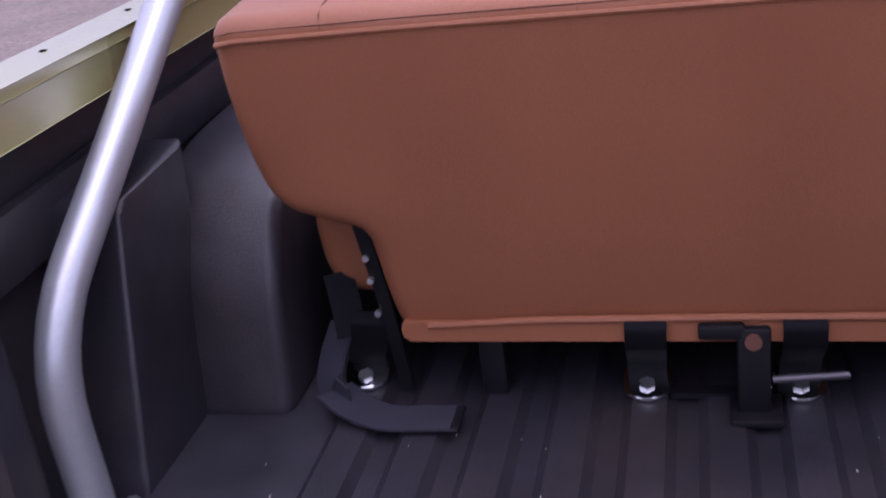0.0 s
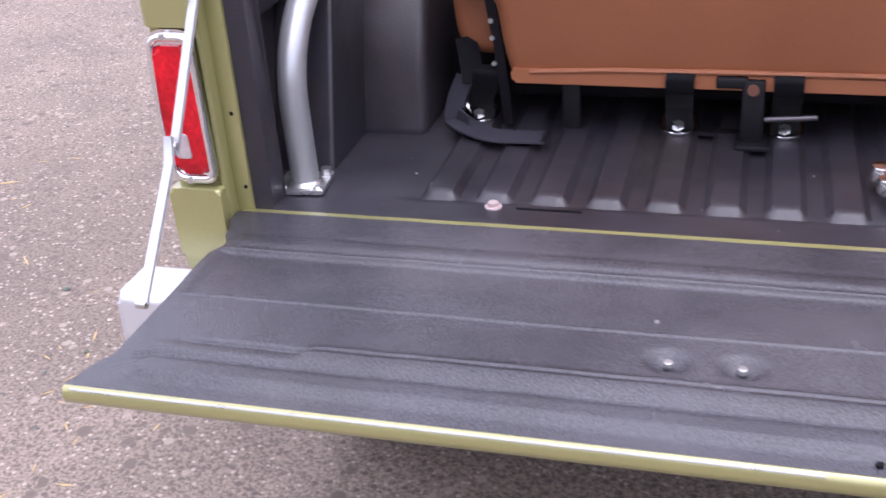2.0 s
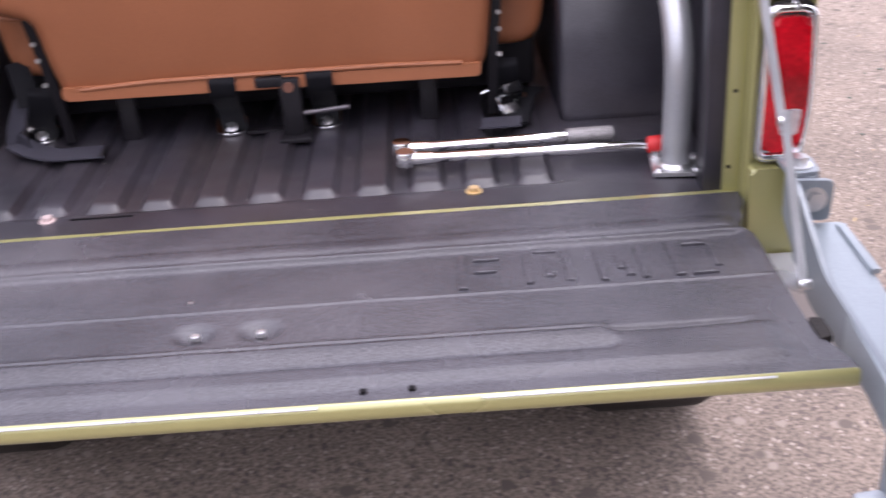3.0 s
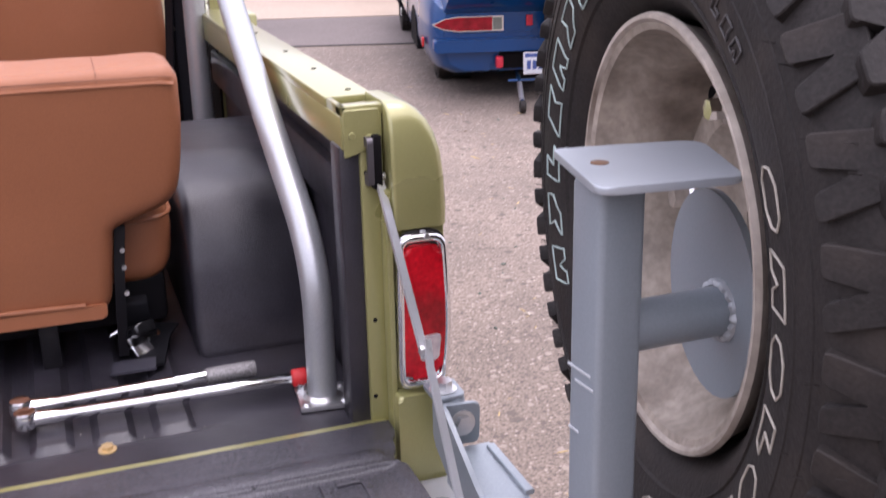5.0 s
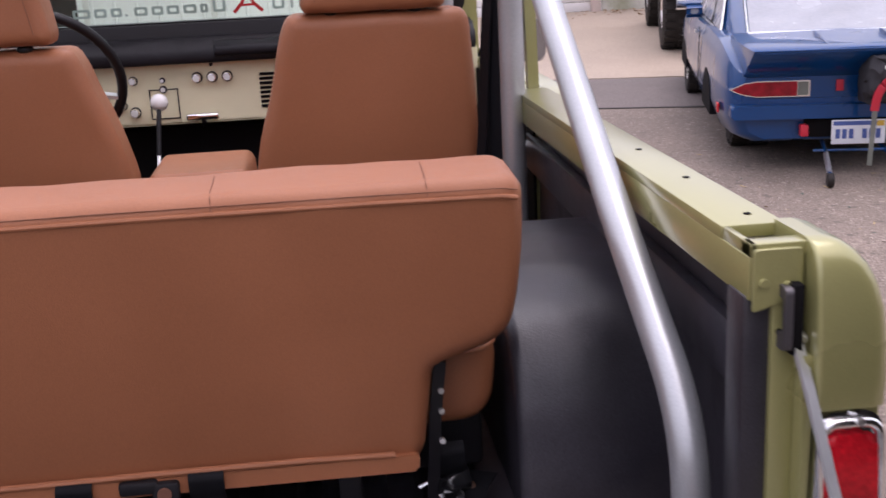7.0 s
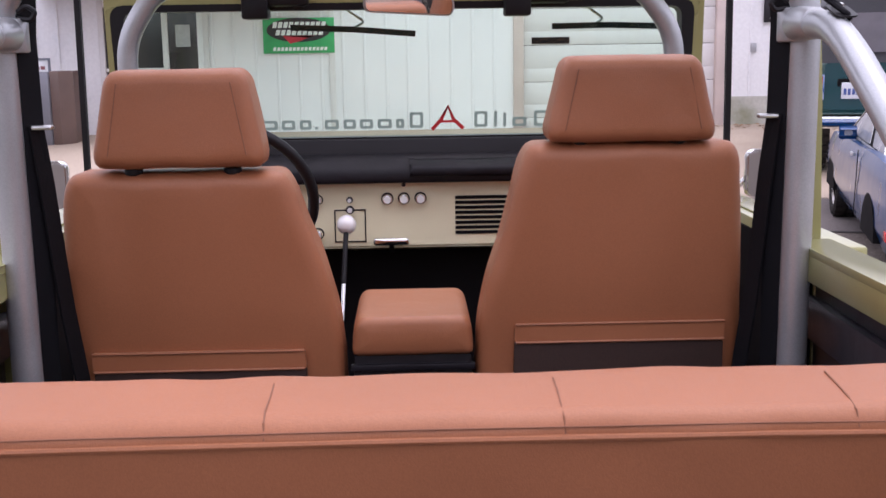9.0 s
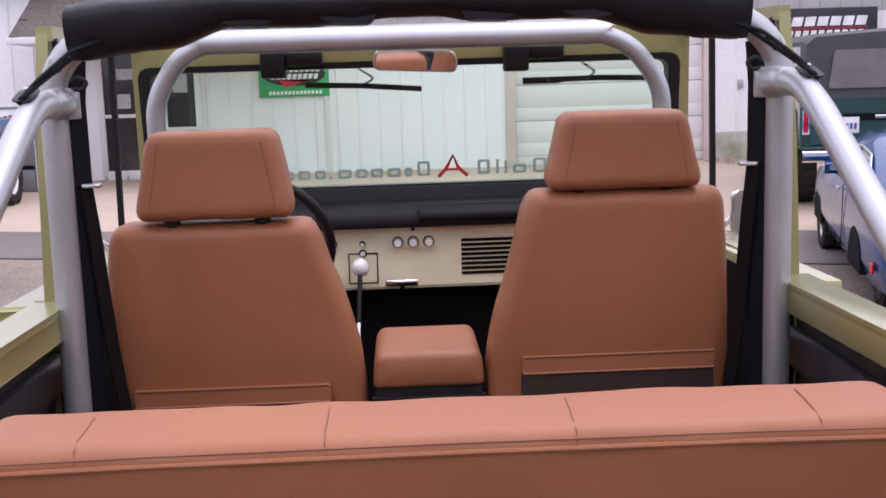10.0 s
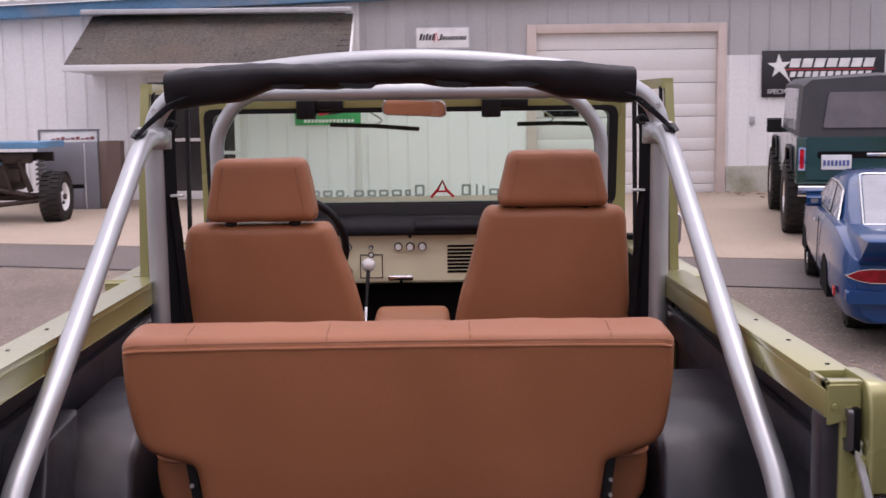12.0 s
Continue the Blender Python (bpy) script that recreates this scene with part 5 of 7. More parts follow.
# seat belts on the bed floor
def floor_belt(x, y, label, lean_x=0.0, top=0.964, fore=0.309):
    b = thing("seat_belt", (x, y, F), label, "seat belt", "belts under the bench")
    bm = B()
    slab(bm, rounded([(-0.028, 0.012), (0.028, 0.012), (0.026, -0.014), (0.010, -0.028), (-0.010, -0.028), (-0.026, -0.014)], 0.006, 3), "z", 0.0, 0.004, 0.001, 1)
    for v in bm.verts:
        v.co.z += 0.016 * max(0, (v.co.y + 0.01) / 0.02)
        v.co += Vector((x, y, F + 0.003))
    part("anchor", bm, chrome, b, "bright steel floor anchor")
    bm = B()
    bolt(bm, (x, y - 0.008, F + 0.007), (0, -0.3, 1), 0.0095, 0.008, False)
    part("anchor_bolt", bm, zinc, b)
    bm = B()
    strip(bm, [(x, y + 0.008, F + 0.02), (x + lean_x * 0.3, y - 0.006, F + 0.045), (x + lean_x * 0.8, fore + 0.006, top - 0.03), (x + lean_x, fore, top - 0.004), (x + lean_x, fore + 0.014, top + 0.003)], 0.044, 0.004, (1, 0, 0), 0.008)
    part("webbing", bm, webbing, b)
    return b


floor_belt(-0.086, 0.366, "short black belt on a bright anchor, tucked under the seat", 0.004)
floor_belt(0.080, 0.366, "short black belt on a bright anchor beside the latch", 0.0)
lb = floor_belt(-0.423, 0.386, "black lap belt lying loose on the bed floor", 0.018, 0.945, 0.366)
bm = B()
strip(bm, [(-0.446, 0.402, 0.99), (-0.436, 0.385, 0.955), (-0.430, 0.372, 0.92)], 0.036, 0.004, (1, 0.3, 0), 0.0)
part("buckle_strap", bm, webbing, lb)
bm = B()
strip(bm, [(-0.448, 0.392, 0.925), (-0.462, 0.372, 0.89), (-0.458, 0.345, 0.868), (-0.425, 0.318, 0.8605)], 0.046, 0.003, (0.75, -0.65, 0), 0.02)
strip(bm, [(-0.452, 0.338, 0.866), (-0.415, 0.305, 0.862), (-0.375, 0.286, 0.860), (-0.29, 0.290, 0.860)], 0.05, 0.003, (0.15, 1, 0.0), 0.02)
part("loose_end", bm, mat("grey_webbing", (0.034, 0.033, 0.045), 0.65, 0, 0.15, 50, 0.15, 900), lb)
bm = B()
box(bm, -0.297, -0.287, 0.265, 0.312, 0.857, 0.8625, 0.001)
part("belt_tip", bm, black_plastic, lb)
rb = floor_belt(0.405, 0.388, "black lap belt hanging beside the folded bracket", -0.012, 0.94, 0.368)
bm = B()
strip(bm, [(0.448, 0.425, 0.872), (0.428, 0.392, 0.866), (0.416, 0.34, 0.8635), (0.404, 0.278, 0.8625)], 0.042, 0.0035, (1, -0.15, 0.12), 0.01)
part("loose_end", bm, webbing, rb)
bm = B()
strip(bm, [(0.412, 0.281, 0.8655), (0.382, 0.284, 0.8645), (0.345, 0.290, 0.8625)], 0.044, 0.003, (0.1, 1, 0), 0.006)
part("belt_tail", bm, MATS["grey_webbing"], rb)
bm = B()
box(bm, -0.02, 0.02, -0.03, 0.03, -0.011, 0.011, 0.006, 3, Matrix.Translation((0.392, 0.372, 0.889)) @ Matrix.Rotation(radians(35), 4, "Z") @ Matrix.Rotation(radians(-24), 4, "X"))
part("buckle", bm, mat("gloss_black_buckle", (0.008, 0.008, 0.009), 0.12, coat=0.5), rb, "glossy black buckle")
bm = B()
box(bm, -0.017, 0.017, -0.018, 0.018, -0.0015, 0.0015, 0.001, 1, Matrix.Translation((0.396, 0.345, 0.873)) @ Matrix.Rotation(radians(30), 4, "Z") @ Matrix.Rotation(radians(38), 4, "X"))
tube(bm, [(0.352, 0.372, 0.886), (0.368, 0.372, 0.893), (0.380, 0.380, 0.902)], 0.003, 0.008, 8)
part("buckle_tongue", bm, chrome, rb, "bright buckle tongue")

# socket wrenches on the bed
def wrench(p0, p1, label, grip=None, red=False):
    p0, p1 = Vector(p0), Vector(p1)
    d = (p1 - p0).normalized()
    w = thing("breaker_bar", tuple((p0 + p1) / 2 - Vector((0, 0, 0.012))), label, "wrench", "wrenches on the bed")
    bm = B()
    cyl(bm, p0 + d * 0.03, p1, 0.0085, seg=14, bev=0.002)
    part("bar", bm, chrome, w)
    bm = B()
    cyl(bm, p0 + Vector((0, 0, -0.010)), p0 + Vector((0, 0, 0.014)), 0.0165, 0.0155, 18, 0.003)
    cyl(bm, p0, p0 + d * 0.045, 0.0125, 0.0095, 14)
    part("drive_head", bm, chrome, w)
    bm = B()
    if grip:
        cyl(bm, p1 - d * grip, p1, 0.0125, seg=16, bev=0.002)
        part("knurled_grip", bm, mat("knurled_steel", (0.32, 0.31, 0.31), 0.5, 0.7, 0.2, 200, 0.4, 700, 0.8, 800), w)
    elif red:
        cyl(bm, p1 - d * 0.004, p1 + d * 0.02, 0.0135, 0.015, 14, 0.003)
        part("red_cap", bm, mat("red_rubber", (0.5, 0.015, 0.015), 0.5), w)
    else:
        bm.free()
    return w


wrench((0.212, 0.190, F + 0.018), (0.552, 0.196, F + 0.018), "chrome breaker bar with a knurled grip on the bed", grip=0.075)
wrench((0.218, 0.148, F + 0.018), (0.598, 0.128, F + 0.022), "chrome breaker bar with a red end cap on the bed", red=True)

# ---- front seats ----
def front_seat(cx, s, label, top, hr_gap, hr_h, wide=0.0):
    """s: +1 where the inner side is towards +x; top: height of the backrest."""
    seat = thing("bucket_seat", (cx, 1.5, 0.72), label, "car seat", "front seats")
    Y = 1.318
    o = [(-0.214 - wide, 0.92), (0.272, 0.92), (0.262, 1.17), (0.215, 1.32), (0.188, top - 0.03), (0.172, top), (-0.180 - wide, top), (-0.196 - wide, top - 0.03), (-0.212 - wide, 1.2)]

    def recline(x, y, z):
        return (x, y - 0.05 * (z - 0.92) / 0.55, z)

    bm = B()
    cushion_form(bm, rounded([(cx + s * x, z) for x, z in o], [0.02, 0.03, 0.14, 0.10, 0.03, 0.03, 0.03, 0.04, 0.1], 5), "y", Y, Y + 0.13, 0.03, 0.001, recline, 0.012, 0.0025)
    back = part("backrest", bm, leather, seat, "", 50)
    z0 = top + hr_gap
    hr = [(-0.140, z0), (0.140, z0), (0.146, z0 + 0.02), (0.120, z0 + hr_h - 0.015), (0.105, z0 + hr_h), (-0.105, z0 + hr_h), (-0.120, z0 + hr_h - 0.015), (-0.146, z0 + 0.02)]
    bm = B()
    cushion_form(bm, rounded([(cx + x, z) for x, z in hr], [0.012, 0.012, 0.02, 0.02, 0.02, 0.02, 0.02, 0.02], 4), "y", 1.252, 1.365, 0.024, 0.0, None, 0.01, 0.002)
    head = part("headrest", bm, leather, seat, "", 50)
    for q in (-1, 1):  # stitched seams down the back of the headrest
        bm = B()
        tube(bm, [(cx + q * 0.116, 1.2518, z0 + 0.022), (cx + q * 0.094, 1.2518, z0 + hr_h - 0.022)], 0.0011, seg=6)
        part("seam", bm, MATS["leather_seam"], head)
    bm = B()
    for x in (-0.085, 0.085):
        cyl(bm, (cx + x, 1.305, top - 0.03), (cx + x, 1.305, z0 + 0.03), 0.006, seg=10)
        cyl(bm, (cx + x, 1.30, top - 0.006), (cx + x, 1.30, top + 0.006), 0.016, seg=14, bev=0.003)
    parts("headrest_post", bm, black_plastic, head)
    yb = Y - 0.05 * 0.2 / 0.55 - 0.008
    zb = top - 0.32
    bm = B()
    slab(bm, rounded([(cx + s * -0.175, 0.93), (cx + s * 0.203, 0.93), (cx + s * 0.20, zb - 0.03), (cx + s * -0.175, zb - 0.03)], 0.01), "y", yb, yb + 0.02, 0.003, 2)
    part("map_pocket", bm, BROWN_MESH, back)
    bm = B()
    slab(bm, rounded([(cx + s * -0.177, zb - 0.034), (cx + s * 0.201, zb - 0.034), (cx + s * 0.198, zb), (cx + s * -0.177, zb)], 0.004), "y", yb - 0.0015, yb + 0.02, 0.003, 2)
    band = part("pocket_band", bm, leather, back)
    for z in (zb - 0.001, zb - 0.034):
        bm = B()
        tube(bm, [(cx + s * -0.176, yb - 0.0025, z), (cx + s * 0.197, yb - 0.0025, z)], 0.0022, seg=6)
        part("welt", bm, leather, band)
    bm = B()
    cushion_form(bm, rounded([(1.30, 0.86), (1.80, 0.88), (1.80, 1.03), (1.7, 1.06), (1.30, 1.02)], 0.03), "x", cx - 0.22, cx + 0.22, 0.03)
    part("cushion", bm, leather, seat, "", 50)
    bm = B()
    for dx in (-0.17, 0.14):
        box(bm, cx + dx, cx + dx + 0.03, 1.35, 1.76, 0.70, 0.87, 0.004)
    parts("seat_base", bm, black_plastic, seat)
    return seat


BROWN_MESH = mat("brown_mesh", (0.032, 0.014, 0.010), 0.7, 0, 0.1, 20, 0.3, 900)
front_seat(-0.390, 1, "saddle-brown leather driver's seat with its headrest raised on posts", 1.430, 0.008, 0.166, 0.012)
front_seat(0.381, -1, "saddle-brown leather passenger seat with its headrest pushed down", 1.468, 0.002, 0.147)

# centre console
con = thing("centre_console", (0, 1.4, 0.80), "brown padded centre console on a black base", "console")
bm = B()
cushion_form(bm, rounded([(-0.110, 1.090), (0.110, 1.090), (0.106, 1.146), (0.094, 1.162), (-0.094, 1.162), (-0.106, 1.146)], 0.012), "y", 1.30, 1.56, 0.016, 0.002, None, 0.008)
part("padded_lid", bm, leather, con, "", 50)
bm = B()
slab(bm, [(-0.122, 0.80), (0.122, 0.80), (0.106, 1.091), (-0.106, 1.091)], "y", 1.315, 1.56, 0.008, 2)
box(bm, -0.112, 0.112, 1.307, 1.32, 1.062, 1.074, 0.002)
part("console_base", bm, vinyl_black, con)

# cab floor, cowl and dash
# floor and firewall near-black: the dark under the dash put into colour
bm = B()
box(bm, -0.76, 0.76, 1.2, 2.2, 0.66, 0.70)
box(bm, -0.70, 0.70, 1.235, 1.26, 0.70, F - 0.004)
part("cab_floor", bm, shade_frame_black, truck)
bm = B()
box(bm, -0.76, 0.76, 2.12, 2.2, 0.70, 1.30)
part("firewall", bm, shade_frame_black, truck)
bm = B()
slab(bm, [(2.03, 1.163), (2.045, 1.163), (2.045, 1.322), (2.03, 1.322)], "x", -0.70, 0.70, 0.003, 2)
box(bm, -0.70, 0.70, 2.03, 2.12, 1.16, 1.168, 0.002)
dash = part("dash_panel", bm, paint_tan, truck, "flat pale olive painted dash panel")
bm = B()
slab(bm, rounded([(1.985, 1.322), (1.985, 1.352), (2.01, 1.385), (2.10, 1.402), (2.10, 1.322)], [0.01, 0.02, 0.03, 0, 0], 4), "x", -0.69, 0.69, 0.012, 3)
slab(bm, rounded([(1.972, 1.338), (1.972, 1.362), (2.0, 1.378), (2.05, 1.378), (2.05, 1.338)], 0.01, 4), "x", 0.0, 0.52, 0.012, 3)
part("dash_pad", bm, vinyl_black, truck, "black padded dash top")


def knob(x, z, r=0.013, h=0.022, m_=None, label=""):
    bm = B()
    cyl(bm, (x, 2.0305, z), (x, 2.027, z), r * 1.14, seg=18, bev=0.001)
    ring_k = part("knob_bezel", bm, black_plastic, dash)
    bm = B()
    cyl(bm, (x, 2.028, z), (x, 2.026 - h, z), r, r * 0.86, 18, 0.002)
    k_ = part("dash_knob", bm, m_ or chrome, dash, label)
    bm = B()
    cyl(bm, (x, 2.0262 - h, z), (x, 2.0248 - h, z), r * 0.72, seg=14)
    part("knob_face", bm, KNOB_FACE, k_)


KNOB_FACE = mat("pale_knob_face", (0.72, 0.72, 0.70), 0.6, spec=0.2)
for x, z in ((-0.055, 1.281), (-0.0155, 1.281), (0.0245, 1.281)):
    knob(x, z)
knob(-0.222, 1.281, 0.011, 0.016)
knob(-0.224, 1.198, 0.013, 0.02)
knob(-0.255, 1.218, 0.011, 0.016)
knob(-0.146, 1.279, 0.007, 0.01, black_plastic)
knob(-0.146, 1.255, 0.009, 0.006, black_plastic)
bm = B()
cyl(bm, (-0.0155, 2.031, 1.314), (-0.0155, 2.024, 1.314), 0.005, seg=10)
part("dash_screw", bm, black_plastic, dash)
bm = B()
ring_slab(bm, rect(-0.184, -0.108, 1.176, 1.256), rect(-0.181, -0.111, 1.179, 1.253), "y", 2.0275, 2.0305)
part("shift_gate_line", bm, black_plastic, dash)
for k in range(8):
    bm = B()
    box(bm, 0.108, 0.272, 2.0265, 2.0305, 1.1915 + k * 0.0122, 1.1995 + k * 0.0122, 0.001, 1)
    part("vent_slot", bm, shade_frame_black, dash)
bm = B()
box(bm, -0.09, -0.005, 1.992, 2.01, 1.172, 1.190, 0.006, 3)
tb = part("brake_handle", bm, chrome, dash, "chrome T-shaped pull handle")
bm = B()
cyl(bm, (-0.047, 2.0, 1.176), (-0.047, 2.03, 1.155), 0.006, seg=10)
part("handle_stem", bm, black_plastic, tb)
lever = thing("gear_lever", (-0.15, 1.8, 0.70), "chrome gear lever with a white ball knob", "gear lever")
bm = B()
tube(bm, [(-0.165, 1.80, 0.70), (-0.165, 1.83, 0.95), (-0.158, 1.897, 1.10)], 0.0065, 0.1, 10)
part("lever_rod", bm, chrome, lever)
bm = B()
tube(bm, [(-0.158, 1.897, 1.10), (-0.152, 1.95, 1.215)], 0.0062, seg=10)
part("lever_sleeve", bm, black_plastic, lever, "black upper sleeve")
bm = B()
bmesh.ops.create_uvsphere(bm, u_segments=20, v_segments=14, radius=0.023, matrix=Matrix.Translation((-0.151, 1.96, 1.230)))
part("ball_knob", bm, mat("white_ball", (0.8, 0.78, 0.78), 0.2, coat=0.5), lever)

# steering wheel
sw = thing("steering_wheel", (-0.38, 1.85, 1.15), "thin black steering wheel", "steering wheel")
bm = B()
cs = Vector((-0.402, 1.80, 1.315))
tl = Matrix.Translation(cs) @ Matrix.Rotation(radians(-62), 4, "X")
tube(bm, [tl @ Vector((0.19 * math.cos(k * math.tau / 48), 0.19 * math.sin(k * math.tau / 48), 0)) for k in range(48)], 0.0125, seg=12, closed=True)
rimw = part("wheel_rim", bm, black_plastic, sw)
bm = B()
for a in (0.3, math.pi - 0.3, -math.pi / 2):
    strip(bm, [tl @ Vector((0.03 * math.cos(a), 0.03 * math.sin(a), -0.02)), tl @ Vector((0.18 * math.cos(a), 0.18 * math.sin(a), 0))], 0.025, 0.008, (0, 1, 0.2))
part("spoke", bm, mat("satin_alloy", (0.62, 0.62, 0.62), 0.35, 0.5), sw, "pale alloy spokes")
bm = B()
cyl(bm, tl @ Vector((0, 0, 0.012)), tl @ Vector((0, 0, -0.03)), 0.055, seg=28, bev=0.006)
part("hub", bm, mat("white_hub", (0.72, 0.72, 0.72), 0.3, coat=0.3), sw, "white wheel hub")
bm = B()
cyl(bm, tl @ Vector((0, 0, -0.05)), tl @ Vector((0, 0, -0.22)), 0.02, seg=14)
part("column", bm, black_plastic, sw)

# ---- windscreen ----
def ws(x, z):
    t = (z - 1.405) / 0.38
    return Vector((x, 2.075 - 0.055 * t, z))


def ws_outline(x0, x1, z0, z1, r):
    return rounded([(x0, z0), (x1, z0), (x1, z1), (x0, z1)], r, 4)


def tilt(x, y, z):
    return (x, y - 0.055 * (z - 1.405) / 0.38, z)


windscreen = part("windscreen", B(), paint_olive, truck, "olive windscreen frame with green tinted glass")
bm = B()
ring_slab(bm, ws_outline(-0.695, 0.683, 1.372, 1.812, 0.04), ws_outline(-0.668, 0.658, 1.418, 1.738, 0.03), "y", 2.055, 2.095)
for v in bm.verts:
    v.co = Vector(tilt(*v.co))
windscreen.data = mesh_of("windscreen", bm, paint_olive)
# seal widened over the olive frame; the extra black stands for its shade
bm = B()
ring_slab(bm, ws_outline(-0.684, 0.673, 1.414, 1.742, 0.034), ws_outline(-0.654, 0.644, 1.428, 1.726, 0.028), "y", 2.05, 2.10)
for v in bm.verts:
    v.co = Vector(tilt(*v.co))
part("glass_seal", bm, black_plastic, windscreen)
bm = B()
slab(bm, ws_outline(-0.66, 0.65, 1.42, 1.734, 0.03), "y", 2.073, 2.077, 0, 3, tilt)
pane = part("pane", bm, GLASS_GREEN, windscreen, "green tinted glass")
pane.visible_shadow = False
bm = B()
slab(bm, rounded([(2.030, 1.376), (2.052, 1.376), (2.050, 1.424), (2.040, 1.424)], 0.003), "x", -0.67, 0.66, 0.002, 1)
part("foot_trim", bm, black_plastic, windscreen, "black trim below the glass")
bm = B()  # lettering seen from behind, as plain bars
for x0, w, top in ((-0.360, 0.045, 0), (-0.305, 0.032, 0), (-0.262, 0.028, 0), (-0.226, 0.007, -0.016), (-0.202, 0.034, 0), (-0.157, 0.030, 0), (-0.118, 0.032, 0), (-0.075, 0.034, 0), (-0.031, 0.020, 0),
                   (0.002, 0.033, 0.015), (0.158, 0.032, 0.015), (0.206, 0.007, 0.015), (0.228, 0.007, 0.011), (0.250, 0.034, 0), (0.302, 0.035, 0.015)):
    if w < 0.02:
        slab(bm, rect(x0, x0 + w, 1.447, 1.470 + top, 0.003), "y", 2.0685, 2.0690, 0, 3, tilt)
        continue
    one = B()
    ring_slab(one, rect(x0, x0 + w, 1.447, 1.470 + top, 0.006), rect(x0 + 0.0075, x0 + w - 0.0075, 1.4535, 1.4635 + top, 0.003), "y", 2.0685, 2.0690)
    for f_ in one.faces:
        bm.faces.new([bm.verts.new(tilt(*v.co)) for v in f_.verts])
    one.free()
bmesh.ops.remove_doubles(bm, verts=bm.verts[:], dist=1e-5)
parts("sticker_bar", bm, mat("pale_green_sticker", (0.30, 0.42, 0.36), 0.6), windscreen)
bm = B()  # red mark
strip(bm, [(0.056, 2.066, 1.442), (0.078, 2.064, 1.466), (0.095, 2.061, 1.498), (0.108, 2.064, 1.466), (0.132, 2.066, 1.444)], 0.009, 0.001, (1, 0, 0.2))
strip(bm, [(0.068, 2.064, 1.461), (0.118, 2.064, 1.462)], 0.006, 0.001, (0, 0, 1))
part("red_sticker", bm, mat("red_sticker", (0.45, 0.01, 0.012), 0.6), windscreen)
# wipers hang from the header outside
for x0, x1, z0, z1, p in ((-0.275, 0.02, 1.688, 1.670, -0.13), (0.345, 0.615, 1.683, 1.680, 0.44)):
    bm = B()
    strip(bm, [ws(x0, z0) + Vector((0, 0.02, 0)), ws((x0 + x1) / 2, (z0 + z1) / 2 + 0.003) + Vector((0, 0.024, 0)), ws(x1, z1) + Vector((0, 0.02, 0))], 0.014, 0.01, (0, 0, 1))
    wp = part("wiper_blade", bm, black_plastic, windscreen)
    bm = B()
    tube(bm, [ws(p - 0.05, 1.755) + Vector((0, 0.03, 0)), ws(p + 0.03, 1.70) + Vector((0, 0.034, 0)), ws(p + 0.005, 1.688) + Vector((0, 0.03, 0))], 0.0035, 0.01, 8)
    part("wiper_arm", bm, zinc, wp)
# wiper motor covers, mirror
bm = B()
for x in (-0.30, 0.30):
    box(bm, x - 0.075, x - 0.015, 1.955, 2.02, 1.706, 1.775, 0.006, 2)
    box(bm, x - 0.02, x + 0.075, 1.965, 2.02, 1.734, 1.775, 0.01, 2)
parts("wiper_motor", bm, black_plastic, windscreen, "black wiper motors under the header")
tip = Matrix.Translation((0.006, 1.975, 1.740)) @ Matrix.Rotation(radians(7), 4, "Z") @ Matrix.Rotation(radians(8), 4, "X") @ Matrix.Rotation(radians(3), 4, "Y")
bm = B()
slab(bm, rounded([(-0.102, -0.027), (0.102, -0.027), (0.106, 0.0), (0.096, 0.027), (-0.096, 0.027), (-0.106, 0.0)], 0.014), "y", -0.006, 0.010, 0.005, 2)
bmesh.ops.transform(bm, matrix=tip, verts=bm.verts[:])
mirror = part("rear_view_mirror", bm, mat("mirror_case", (0.5, 0.5, 0.5), 0.3, 0.6), windscreen, "rear-view mirror in a bright case")
bm = B()
slab(bm, rounded([(-0.097, -0.023), (0.097, -0.023), (0.101, 0.0), (0.091, 0.023), (-0.091, 0.023), (-0.101, 0.0)], 0.012), "y", -0.0085, -0.0062)
bmesh.ops.transform(bm, matrix=tip, verts=bm.verts[:])
part("mirror_glass", bm, MIRROR, mirror)
bm = B()
tube(bm, [(0.006, 1.985, 1.752), (0.006, 2.03, 1.79)], 0.006, seg=10)
part("mirror_stem", bm, zinc, mirror)

